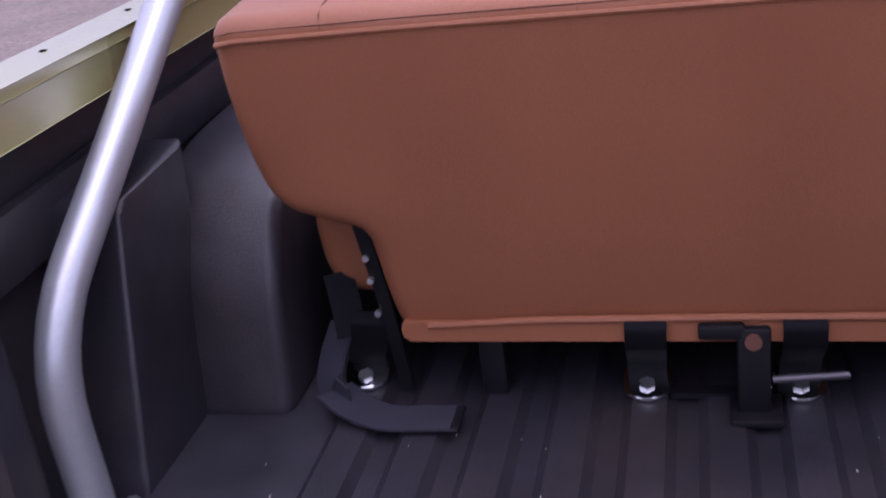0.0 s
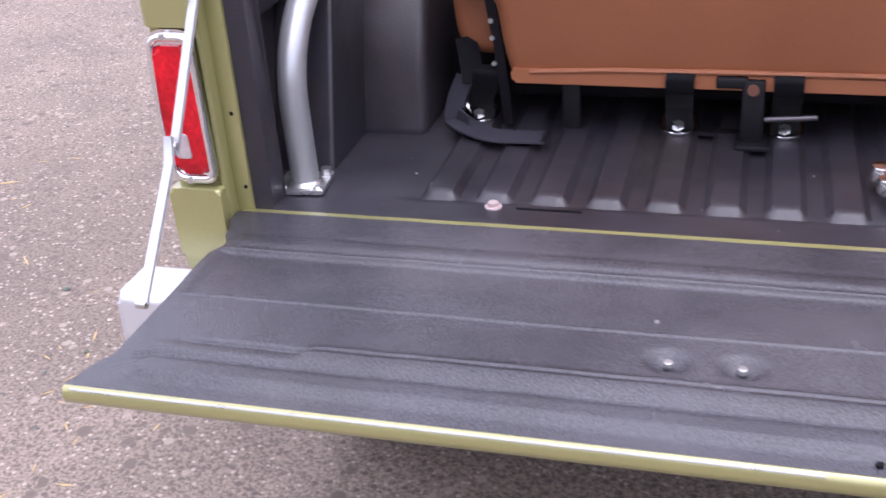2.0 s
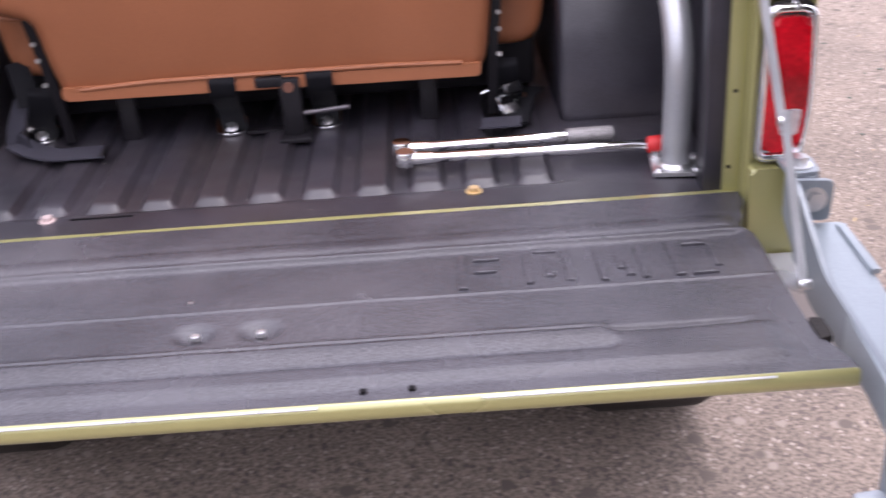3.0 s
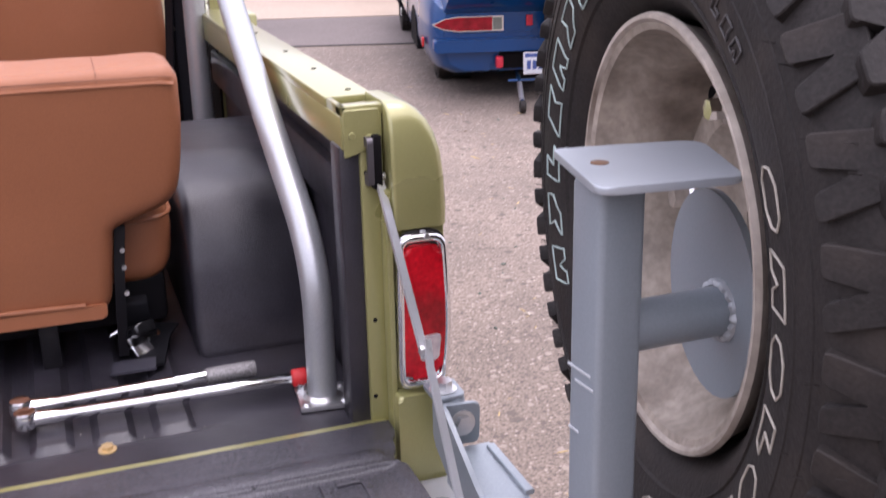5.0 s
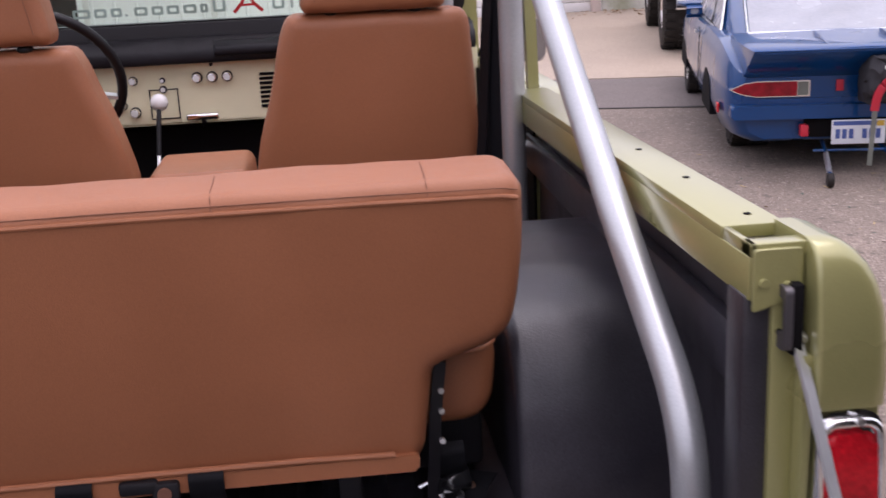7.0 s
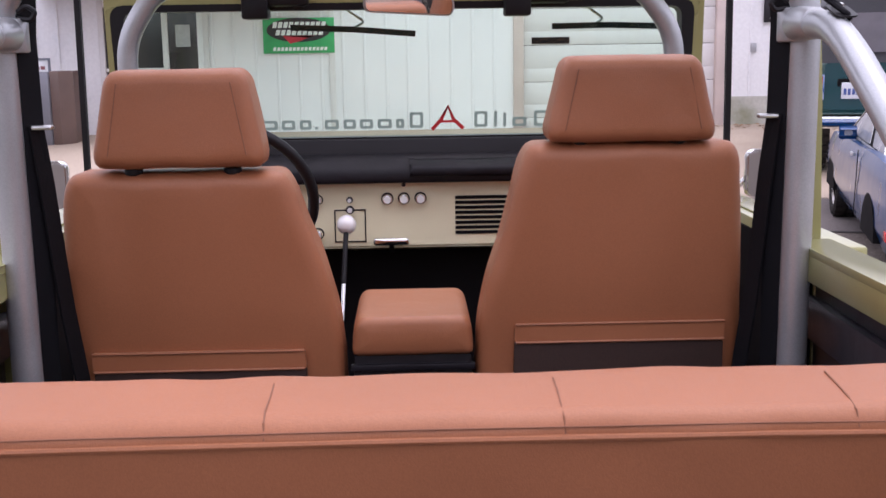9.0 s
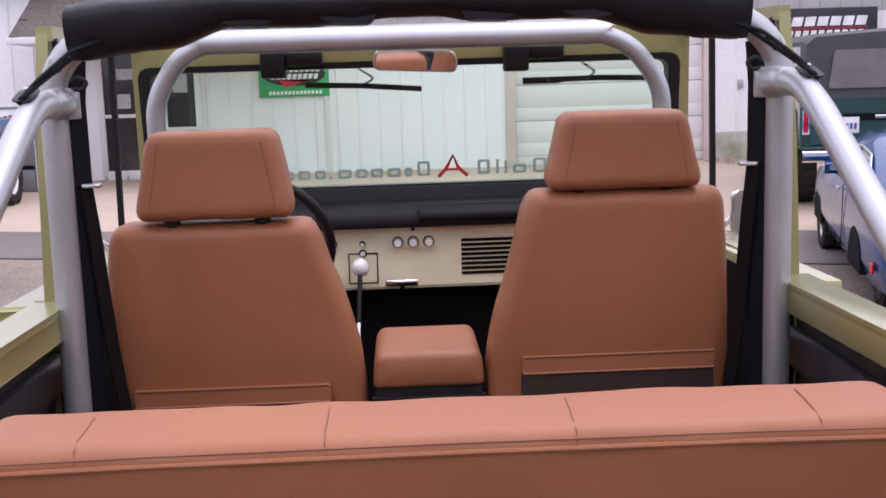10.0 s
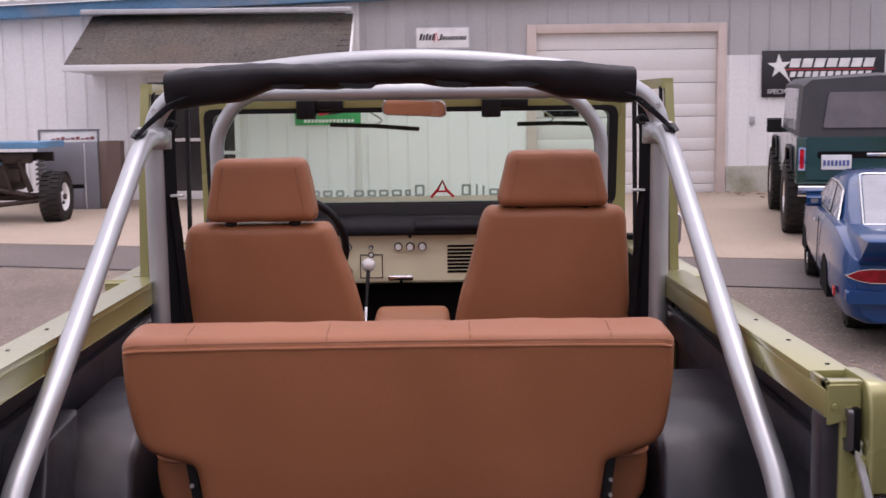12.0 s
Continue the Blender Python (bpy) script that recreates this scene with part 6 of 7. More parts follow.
# ---- doors with window frames ----
for s in (-1, 1):
    dr = part("door", B(), paint_olive, truck, "olive door with a framed window")
    bm = B()
    box(bm, 0.70 * s, 0.795 * s, 1.25, 2.16, 0.66, 1.284, 0.008)
    dr.data = mesh_of("door", bm, paint_olive)
    bm = B()
    strip(bm, [(0.698 * s, 1.262, 1.29), (0.693 * s, 1.272, 1.55), (0.682 * s, 1.285, 1.79)], 0.026, 0.022, (0, 1, 0))
    strip(bm, [(0.678 * s, 1.272, 1.788), (0.682 * s, 2.02, 1.80)], 0.026, 0.03, (0, 0, 1))
    strip(bm, [(0.682 * s, 2.02, 1.80), (0.70 * s, 2.12, 1.30)], 0.026, 0.03, (0, 1, 0))
    part("window_frame", bm, paint_olive, dr)
    bm = B()
    strip(bm, [(0.672 * s, 1.72, 1.81), (0.685 * s, 1.75, 1.30)], 0.012, 0.012, (0, 1, 0))
    part("window_channel", bm, black_plastic, dr)
    bm = B()
    strip(bm, [(0.676 * s, 1.275, 1.30), (0.664 * s, 1.29, 1.78)], 0.01, 0.008, (0, 1, 0))
    part("window_seal", bm, black_plastic, dr)
    # near-black card: the unlit inside of the door put into colour
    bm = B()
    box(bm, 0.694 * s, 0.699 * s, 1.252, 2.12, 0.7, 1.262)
    part("door_card", bm, shade_frame_black, dr)
    # side mirror
    bm = B()
    slab(bm, rounded([(0.81 * s, 1.27), (0.885 * s, 1.27), (0.89 * s, 1.385), (0.81 * s, 1.385)], 0.02), "y", 2.02, 2.035, 0.005, 2)
    tube(bm, [(0.79 * s, 2.06, 1.28), (0.83 * s, 2.045, 1.32)], 0.008, seg=10)
    sm = part("side_mirror", bm, chrome, dr, "chrome side mirror")
    bm = B()
    slab(bm, rounded([(0.816 * s, 1.276), (0.879 * s, 1.276), (0.884 * s, 1.379), (0.816 * s, 1.379)], 0.016), "y", 2.0165, 2.019)
    part("mirror_glass", bm, MIRROR, sm)
    bm = B()
    bolt(bm, (0.672 * s, 1.33, 1.2), (-s, 0, 0), 0.012, 0.02)
    cyl(bm, (0.655 * s, 1.36, 1.16), (0.69 * s, 1.36, 1.16), 0.012, seg=12)
    parts("door_striker", bm, chrome, dr)
    # shoulder belts
    sb = thing("shoulder_belt", (0.578 * s, 1.2, 0.85), "black shoulder belt hanging beside the roll bar", "seat belt", "shoulder belts")
    bm = B()
    strip(bm, [(0.600 * s, 1.190, 1.735), (0.606 * s, 1.192, 1.66), (0.606 * s, 1.196, 1.50), (0.609 * s, 1.20, 1.30), (0.614 * s, 1.21, 1.10), (0.616 * s, 1.22, 0.86)], 0.040, 0.004, (0.52, -0.86 * s, 0))
    part("webbing", bm, webbing, sb)
    bm = B()  # second run of the belt, slanting towards the seat
    strip(bm, [(0.604 * s, 1.20, 1.52), (0.596 * s, 1.21, 1.42), (0.591 * s, 1.225, 1.30), (0.585 * s, 1.235, 1.20), (0.574 * s, 1.25, 1.08), (0.556 * s, 1.27, 0.86)], 0.038, 0.004, (0.30, -0.95 * s, 0))
    part("lower_webbing", bm, webbing, sb)
    bm = B()
    tube(bm, [(0.606 * s, 1.165, 1.697), (0.592 * s, 1.163, 1.707), (0.577 * s, 1.163, 1.697), (0.585 * s, 1.163, 1.684), (0.606 * s, 1.165, 1.687)], 0.004, 0.006, 8)
    part("belt_guide", bm, black_plastic, sb)
    bm = B()
    box(bm, 0.598 * s - 0.024, 0.598 * s + 0.024, 1.186, 1.206, 1.512, 1.519, 0.003)
    part("belt_slide", bm, zinc, sb, "bright belt slide")

# bonnet beyond the windscreen
bm = B()
slab(bm, rounded([(2.12, 1.225), (3.36, 1.205), (3.42, 1.14), (2.12, 1.14)], [0, 0.05, 0.02, 0], 5), "x", -0.66, 0.66, 0.02, 3)
part("bonnet", bm, paint_olive, truck)

# ---- the shop front ----
gd = thing("garage_door", (3.15, WALL_Y, 0.54), "closed white sectional garage door in a pinkish wood frame", "garage door")
bm = B()
for x0, x1, z0, z1 in ((1.47, 1.61, 0.5, 3.075), (4.31, 4.44, 0.5, 3.075), (1.61, 4.31, 2.945, 3.075)):
    box(bm, x0, x1, WALL_Y - 0.05, WALL_Y + 0.12, z0, z1, 0.008)
part("door_frame", bm, trim_tan, gd, "pinkish painted wood frame")
for z0, z1 in ((0.535, 0.688), (0.694, 1.188), (1.194, 1.698), (1.704, 2.198), (2.204, 2.698), (2.704, 2.945)):
    bm = B()  # each section is pressed with one groove
    mid = min(z0 + 0.178, z1)
    box(bm, 1.61, 4.31, WALL_Y + 0.045, WALL_Y + 0.09, z0, mid, 0.006)
    if mid < z1 - 0.02:
        box(bm, 1.61, 4.31, WALL_Y + 0.048, WALL_Y + 0.09, mid - 0.002, mid + 0.012)
        box(bm, 1.61, 4.31, WALL_Y + 0.045, WALL_Y + 0.09, mid + 0.010, z1, 0.006)
    part("panel", bm, door_white, gd)
bm = B()
box(bm, 1.61, 4.31, WALL_Y + 0.085, WALL_Y + 0.1, 0.5, 2.95)
part("door_back", bm, shade_frame_black, gd)
bm = B()
box(bm, 1.73, 2.26, WALL_Y + 0.03, WALL_Y + 0.045, 1.72, 1.81, 0.004)
part("mail_slot", bm, shade_frame_black, gd, "dark slot in the door")

aw = thing("shingle_awning", (-3.0, WALL_Y, 2.4), "sloping awning of old brown-streaked shingles with white fascia", "awning")
A0, A1, AY, AZ0, AZ1 = -4.99, -1.09, 13.75, 2.50, 3.27
for r in range(9):
    t0, t1 = r / 9, (r + 1) / 9
    bm = B()
    y0, z0 = AY + (WALL_Y - AY) * t0, AZ0 + (AZ1 - AZ0) * t0
    y1, z1 = AY + (WALL_Y - AY) * t1, AZ0 + (AZ1 - AZ0) * t1
    sl = 0.06 * t0
    slab(bm, [(y0 - 0.02, z0 - 0.004), (y1 + 0.02, z1 + 0.012), (y1 + 0.02, z1 - 0.03), (y0 - 0.02, z0 - 0.03)], "x", A0 + sl, A1 - 0.0, 0, 1)
    rs = random.Random(40 + r)
    x = A0 + sl + rs.uniform(0, 0.2)
    while x < A1 - 0.3:  # lapped tabs, each a little proud
        w = rs.uniform(0.22, 0.34)
        lift_ = rs.uniform(0.002, 0.005)
        slab(bm, [(y0 - 0.03 - lift_, z0 - 0.006 + lift_), (y1 - 0.01, z1 + 0.010 + lift_ * 0.6), (y1 - 0.01, z1 - 0.01), (y0 - 0.03 - lift_, z0 - 0.016)], "x", x, x + w - 0.004, 0, 1)
        x += w
    part("shingle_course", bm, shingle, aw)
bm = B()
box(bm, A0 - 0.02, A1 + 0.02, AY - 0.05, AY + 0.0, AZ0 - 0.085, AZ0 + 0.0, 0.006)
part("fascia", bm, door_white, aw, "white fascia board")
bm = B()
box(bm, A0, A1, AY, WALL_Y, AZ0 - 0.08, AZ0 - 0.06)
part("soffit", bm, siding, aw)
bm = B()
slab(bm, [(AY, AZ0 - 0.06), (WALL_Y, AZ0 - 0.06), (WALL_Y, AZ1 + 0.02), (AY, AZ0 + 0.0)], "x", A1, A1 + 0.03)
slab(bm, [(AY, AZ0 - 0.06), (WALL_Y, AZ0 - 0.06), (WALL_Y, AZ1 - 0.04), (AY, AZ0 - 0.03)], "x", A0 + 0.04, A0 + 0.07)
part("cheek_board", bm, door_white, aw)
bm = B()
box(bm, A0 - 0.02, A1 + 0.0, WALL_Y - 0.36, WALL_Y - 0.27, AZ1 - 0.01, AZ1 + 0.07, 0.02, 3)
part("gutter", bm, mat("grey_gutter", (0.45, 0.45, 0.47), 0.4, 0.3), aw)
bm = B()
box(bm, -1.09, -1.01, WALL_Y - 0.03, WALL_Y + 0.02, 0.5, 3.43, 0.004)
solo("trim_board", bm, door_white, "white vertical trim board on the shop wall", "trim", "structure")

# glazed shop entrance
en = thing("shop_entrance", (-3.55, WALL_Y, 0.55), "dark glazed shop doors in white frames under the awning", "shop door")
bm = B()
for x0, x1, z0, z1 in ((-4.25, -4.17, 0.55, 2.38), (-3.38, -3.30, 0.55, 2.38), (-2.82, -2.74, 0.55, 2.38), (-4.17, -2.82, 2.3, 2.38), (-4.17, -3.38, 1.42, 1.47), (-3.30, -2.82, 1.22, 1.27), (-4.17, -2.82, 0.55, 0.68)):
    box(bm, x0, x1, WALL_Y - 0.02, WALL_Y + 0.05, z0, z1, 0.006)
part("door_frame", bm, door_white, en)
bm = B()
box(bm, -4.17, -2.82, WALL_Y + 0.02, WALL_Y + 0.03, 0.68, 2.3)
part("pane", bm, DARK_PANE, en, "dark reflecting glass")
for x0, x1, z0, z1 in ((-4.02, -3.75, 1.95, 2.1), (-3.2, -3.0, 1.75, 2.05), (-4.05, -3.8, 1.55, 1.75)):
    bm = B()
    box(bm, x0, x1, WALL_Y + 0.012, WALL_Y + 0.018, z0, z1)
    part("window_notice", bm, mat("notice_paper", (0.45, 0.45, 0.45), 0.7, 0, 0.2, 40) if x0 < -4.01 and z0 > 1.9 else MATS["notice_paper"], en)

# signs
def wall_sign(name, x0, x1, z0, z1, material, label):
    s_ = thing(name, ((x0 + x1) / 2, WALL_Y - 0.03, z0), label, "sign")
    bm = B()
    box(bm, x0, x1, WALL_Y - 0.045, WALL_Y - 0.025, z0, z1, 0.004)
    part("sign_board", bm, material, s_)
    return s_


def bars(s_, items, material, name="sign_bar", y=WALL_Y - 0.047):
    for x0, x1, z0, z1 in items:
        bm = B()
        slab(bm, [(x0, z0), (x1, z0), (x1 + 0.25 * (z1 - z0), z1), (x0 + 0.25 * (z1 - z0), z1)], "y", y - 0.002, y + 0.003)
        part(name, bm, material, s_)


WHITE = mat("sign_white", (0.8, 0.8, 0.8), 0.5)
SIGN_BLACK = mat("banner_black", (0.02, 0.018, 0.022), 0.45, 0, 0.2, 3)
SIGN_RED = mat("sign_red", (0.5, 0.02, 0.04), 0.5)
ban = wall_sign("wall_banner", 4.97, 6.80, 1.97, 2.655, SIGN_BLACK, "black vinyl banner with a white star and white lettering bars")
for v in ban.children[0].data.vertices:  # the cloth sags a little between its corners
    v.co.z -= 0.012 * math.sin(math.pi * (v.co.x - 4.97) / 1.83)
bm = B()
pts = []
for k in range(10):
    a = math.pi / 2 + 0.06 + k * math.tau / 10
    r = 0.185 if k % 2 == 0 else 0.072
    pts.append((5.225 + r * math.cos(a) + (0.06 if k == 6 else 0), 2.425 + r * math.sin(a) - (0.10 if k == 6 else 0)))
slab(bm, pts, "y", WALL_Y - 0.051, WALL_Y - 0.046)
part("white_star", bm, WHITE, ban)
bars(ban, [(5.37 + k * 0.184, 5.37 + k * 0.184 + 0.150, 2.405, 2.535) for k in range(7)], WHITE)
bars(ban, [(5.38 + k * 0.112, 5.38 + k * 0.112 + 0.080, 2.265, 2.345) for k in range(11)], WHITE)
bars(ban, [(5.30, 6.66, 2.366, 2.382)], SIGN_RED)


def words(name, text, x0, x1, z0, z1, y, material, parent, shear=0.0):
    """Lettering in the built-in font, facing the yard."""
    curve = bpy.data.curves.new(name, "FONT")
    curve.body, curve.extrude, curve.shear = text, 0.0015, shear
    ob = bpy.data.objects.new(name, curve)
    scene.collection.objects.link(ob)
    bpy.context.view_layer.update()
    me = bpy.data.meshes.new_from_object(ob.evaluated_get(bpy.context.evaluated_depsgraph_get()))
    bpy.data.objects.remove(ob)
    xs_, zs_ = [v.co.x for v in me.vertices], [v.co.y for v in me.vertices]
    for v in me.vertices:
        v.co = (x0 + (x1 - x0) * (v.co.x - min(xs_)) / (max(xs_) - min(xs_)), y - v.co.z, z0 + (z1 - z0) * (v.co.y - min(zs_)) / (max(zs_) - min(zs_)))
    me.materials.clear()
    me.materials.append(material)
    made = new(name, me)
    made.parent, made.matrix_parent_inverse = parent, Matrix.Translation(-ORIGIN[parent.name])
    return made


words("lettering", "SPECIALTY", 5.05, 5.52, 2.022, 2.088, WALL_Y - 0.048, WHITE, ban, 0.25)
sg = wall_sign("shop_sign", -0.185, 0.63, 2.735, 3.07, WHITE, "small white shop sign with dark lettering bars")
bm = B()
ring_slab(bm, rect(-0.195, 0.64, 2.725, 3.08), rect(-0.165, 0.61, 2.755, 3.05), "y", WALL_Y - 0.05, WALL_Y - 0.03)
part("sign_frame", bm, MATS["grey_gutter"], sg)
bars(sg, [(-0.125 + k * 0.046, -0.125 + k * 0.046 + 0.034, 2.865, 2.94 + (0.02 if k in (0, 2, 4) else 0)) for k in range(5)], SIGN_BLACK)
bars(sg, [(0.175 + k * 0.040, 0.175 + k * 0.040 + 0.029, 2.865, 2.92 + (0.03 if k == 0 else 0)) for k in range(10)], SIGN_BLACK)
bm = B()
strip(bm, [(0.100, WALL_Y - 0.049, 2.845), (0.132, WALL_Y - 0.049, 2.985), (0.162, WALL_Y - 0.049, 2.85)], 0.018, 0.003, (1, 0, 0))
part("red_mark", bm, SIGN_RED, sg)
gs = wall_sign("battery_sign", -1.99, -1.01, 1.64, 2.12, mat("sign_green", (0.03, 0.36, 0.12), 0.4), "green enamel sign with a black, white and red emblem")
bm = B()
slab(bm, [(-1.50 + 0.44 * math.cos(k * math.tau / 36), 1.955 + 0.165 * math.sin(k * math.tau / 36)) for k in range(36)], "y", WALL_Y - 0.0475, WALL_Y - 0.044)
part("emblem_field", bm, SIGN_BLACK, gs)
bm = B()
slab(bm, [(-1.72, 1.88), (-1.36, 1.845), (-1.28, 1.88), (-1.50, 1.80), (-1.62, 1.77)], "y", WALL_Y - 0.0485, WALL_Y - 0.046)
part("red_emblem", bm, SIGN_RED, gs)
bars(gs, [(-1.86 + k * 0.074, -1.86 + k * 0.074 + 0.056, 1.985, 2.065) for k in range(10)], WHITE, y=WALL_Y - 0.049)
bars(gs, [(-1.82 + k * 0.074, -1.82 + k * 0.074 + 0.056, 1.885, 1.958) for k in range(9)], WHITE, y=WALL_Y - 0.049)
bars(gs, [(-1.86 + k * 0.054, -1.86 + k * 0.054 + 0.038, 1.675, 1.722) for k in range(14)], WHITE)
# outlet box and green algae stain on the wall foot
bm = B()
box(bm, 4.80, 4.88, WALL_Y - 0.04, WALL_Y, 1.57, 1.69, 0.006)
solo("outlet_box", bm, MATS["grey_gutter"], "small grey outlet box on the shop wall", "outlet box")
bm = B()
box(bm, 4.46, 9.5, WALL_Y - 0.024, WALL_Y - 0.004, 0.5, 0.95)
solo("base_flashing", bm, ALGAE, "algae-stained wall foot along the shop wall", "wall", "structure")

# side wing in blue and a grass strip far right
siding_wall("wall_side_wing", 7.05, 24, 0.2, 4.2, 11.6, mat("pale_blue_siding", (0.30, 0.44, 0.52), 0.55, 0, 0.05, 0.5), "pale blue ribbed siding of the next building", 0.3)
bm = B()
slab(bm, [(7.3, 8.6), (24, 7.4), (24, 11.58), (7.2, 11.58)], "z", -0.1, 0.03, 0, 1, lambda x, y, z: (x, y, z + ground_z(y)))
solo("grass_strip", bm, mat("weedy_grass", (0.075, 0.12, 0.03), 0.9, 0, 0.3, 2, 0.5, 60, 0.8, 60, (0.16, 0.13, 0.08), 0.5, 2), "short weedy grass beside the next building", "grass", "structure")


# ---- vehicles in the yard ----
def road_wheel(parent, c, r, w, rim_r, rim_mat, side):
    """A wheel with its axle along x; side: the direction of its outer face."""
    c = Vector(c)
    bm = B()
    revolve(bm, [(-w / 2 + 0.03, rim_r), (-w / 2, rim_r + 0.03), (-w / 2, r * 0.86), (-w / 2 + 0.03, r * 0.97), (0, r), (w / 2 - 0.03, r * 0.97), (w / 2, r * 0.86), (w / 2, rim_r + 0.03), (w / 2 - 0.03, rim_r)], 44, c)
    wh = part("wheel", bm, rubber, parent, "black tyre")
    bm = B()
    f = side
    revolve(bm, [(f * (w / 2 - 0.015), rim_r + 0.012), (f * (w / 2 - 0.03), rim_r - 0.015), (f * (w / 2 - 0.10), rim_r - 0.03), (f * (w / 2 - 0.08), rim_r * 0.45), (f * (w / 2 - 0.03), 0.05), (f * (w / 2 - 0.03), 0.002), (f * (w / 2 - 0.14), 0.002), (f * (w / 2 - 0.14), rim_r + 0.012)], 36, c)
    part("rim", bm, rim_mat, wh)
    bm = B()
    for k in range(28):
        a = k * math.tau / 28
        m = Matrix.Translation(c) @ Matrix.Rotation(a, 4, "X")
        for q in (-1, 1):
            box(bm, q * w * 0.27 - w * 0.2, q * w * 0.27 + w * 0.2, -0.026, 0.026, r * 0.97, r + 0.008, 0, 1, m @ Matrix.Translation((0, q * 0.02, 0)))
    tagged(part("tread", bm, rubber, wh), kind="stuff")
    return wh


def loft(bm, secs, close=True):
    """Joins half sections (x >= 0, from low to high) mirrored to both sides; secs: (y, [(x, z), ...])."""
    rings = []
    for y, half_ in secs:
        full = [(x, z) for x, z in half_] + [(-x, z) for x, z in half_[::-1] if x > 1e-6]
        rings.append([bm.verts.new((x, y, z)) for x, z in full])
    n = len(rings[0])
    for a, b in zip(rings, rings[1:]):
        for k in range(n):
            j = (k + 1) % n
            bm.faces.new((a[k], a[j], b[j], b[k]))
    if close:
        bm.faces.new(rings[0])
        bm.faces.new(rings[-1])
    return bm


# blue drag coupe, built with its tail at y = 0, then turned into place
car = thing("blue_coupe", (0, 0, 0), "low blue drag coupe with spoiler, wheelie bars and parachute pack", "car")


def hull(w, z0, belt, shoulder=0.95):
    return [(0, z0), (w * 0.80, z0), (w * 0.93, z0 + 0.05), (w, z0 + 0.20), (w, (z0 + belt) / 2 + 0.05), (w * 0.985, belt - 0.08), (w * shoulder, belt - 0.01), (w * 0.80, belt), (0, belt + 0.01)]


bm = B()
loft(bm, [(0.0, hull(0.715, 0.22, 0.64)), (0.025, hull(0.76, 0.205, 0.655)), (0.08, hull(0.79, 0.195, 0.68)), (0.16, hull(0.81, 0.185, 0.71)), (0.34, hull(0.825, 0.18, 0.76)), (0.62, hull(0.835, 0.17, 0.80)), (1.1, hull(0.84, 0.17, 0.81)), (2.0, hull(0.83, 0.17, 0.78)), (2.9, hull(0.82, 0.17, 0.76)), (3.6, hull(0.81, 0.18, 0.72)), (4.1, hull(0.76, 0.2, 0.64)), (4.35, hull(0.66, 0.25, 0.52))])
for v in bm.verts:  # open arches in the flanks
    for wy in (1.0, 3.35):
        d = math.hypot(v.co.y - wy, v.co.z - 0.25)
        if d < 0.3 and abs(v.co.x) > 0.6:
            v.co.x *= 0.985
body = part("body", bm, car_blue, car, "", 45)
bm = B()
top = [(0.50, [(0, 0.77), (0.70, 0.77), (0.66, 0.80), (0.60, 0.81), (0, 0.815)]), (0.95, [(0, 0.77), (0.72, 0.77), (0.66, 0.90), (0.58, 0.935), (0, 0.95)]), (1.55, [(0, 0.77), (0.74, 0.77), (0.64, 1.03), (0.54, 1.09), (0, 1.115)]),
       (2.0, [(0, 0.77), (0.74, 0.77), (0.63, 1.06), (0.53, 1.125), (0, 1.15)]), (2.45, [(0, 0.76), (0.74, 0.76), (0.63, 1.05), (0.53, 1.11), (0, 1.135)]), (3.1, [(0, 0.74), (0.70, 0.74), (0.66, 0.78), (0.6, 0.79), (0, 0.80)])]
top = [(y_, [(x_, 0.77 + (z_ - 0.77) * 0.95) for x_, z_ in sec_]) for y_, sec_ in top]
loft(bm, top)
cabin_part = part("cabin", bm, car_blue, car, "", 45)
bm = B()  # hatch glass
slab(bm, rounded([(-0.60, 0.54), (0.60, 0.54), (0.52, 1.50), (-0.52, 1.50)], 0.05), "z", 0.0, 0.012, 0, 1)
for v in bm.verts:
    v.co.z += 0.826 + (v.co.y - 0.56) / 0.94 * 0.272 + 0.018 * (1 - (v.co.x / 0.56) ** 2)
part("hatch_window", bm, SHEEN_PANE, cabin_part, "grey hatch window with the sky's reflection painted in")
bm = B()
pr = [(-0.615, 0.525), (0.615, 0.525), (0.535, 1.53), (-0.535, 1.53)]
tube(bm, [Vector((q.x, q.y, 0.838 + (q.y - 0.56) / 0.94 * 0.272)) for q in fillet([(p[0], p[1], 0) for p in pr + pr[:1]], 0.05)], 0.011, seg=8)
part("window_trim", bm, chrome, cabin_part)
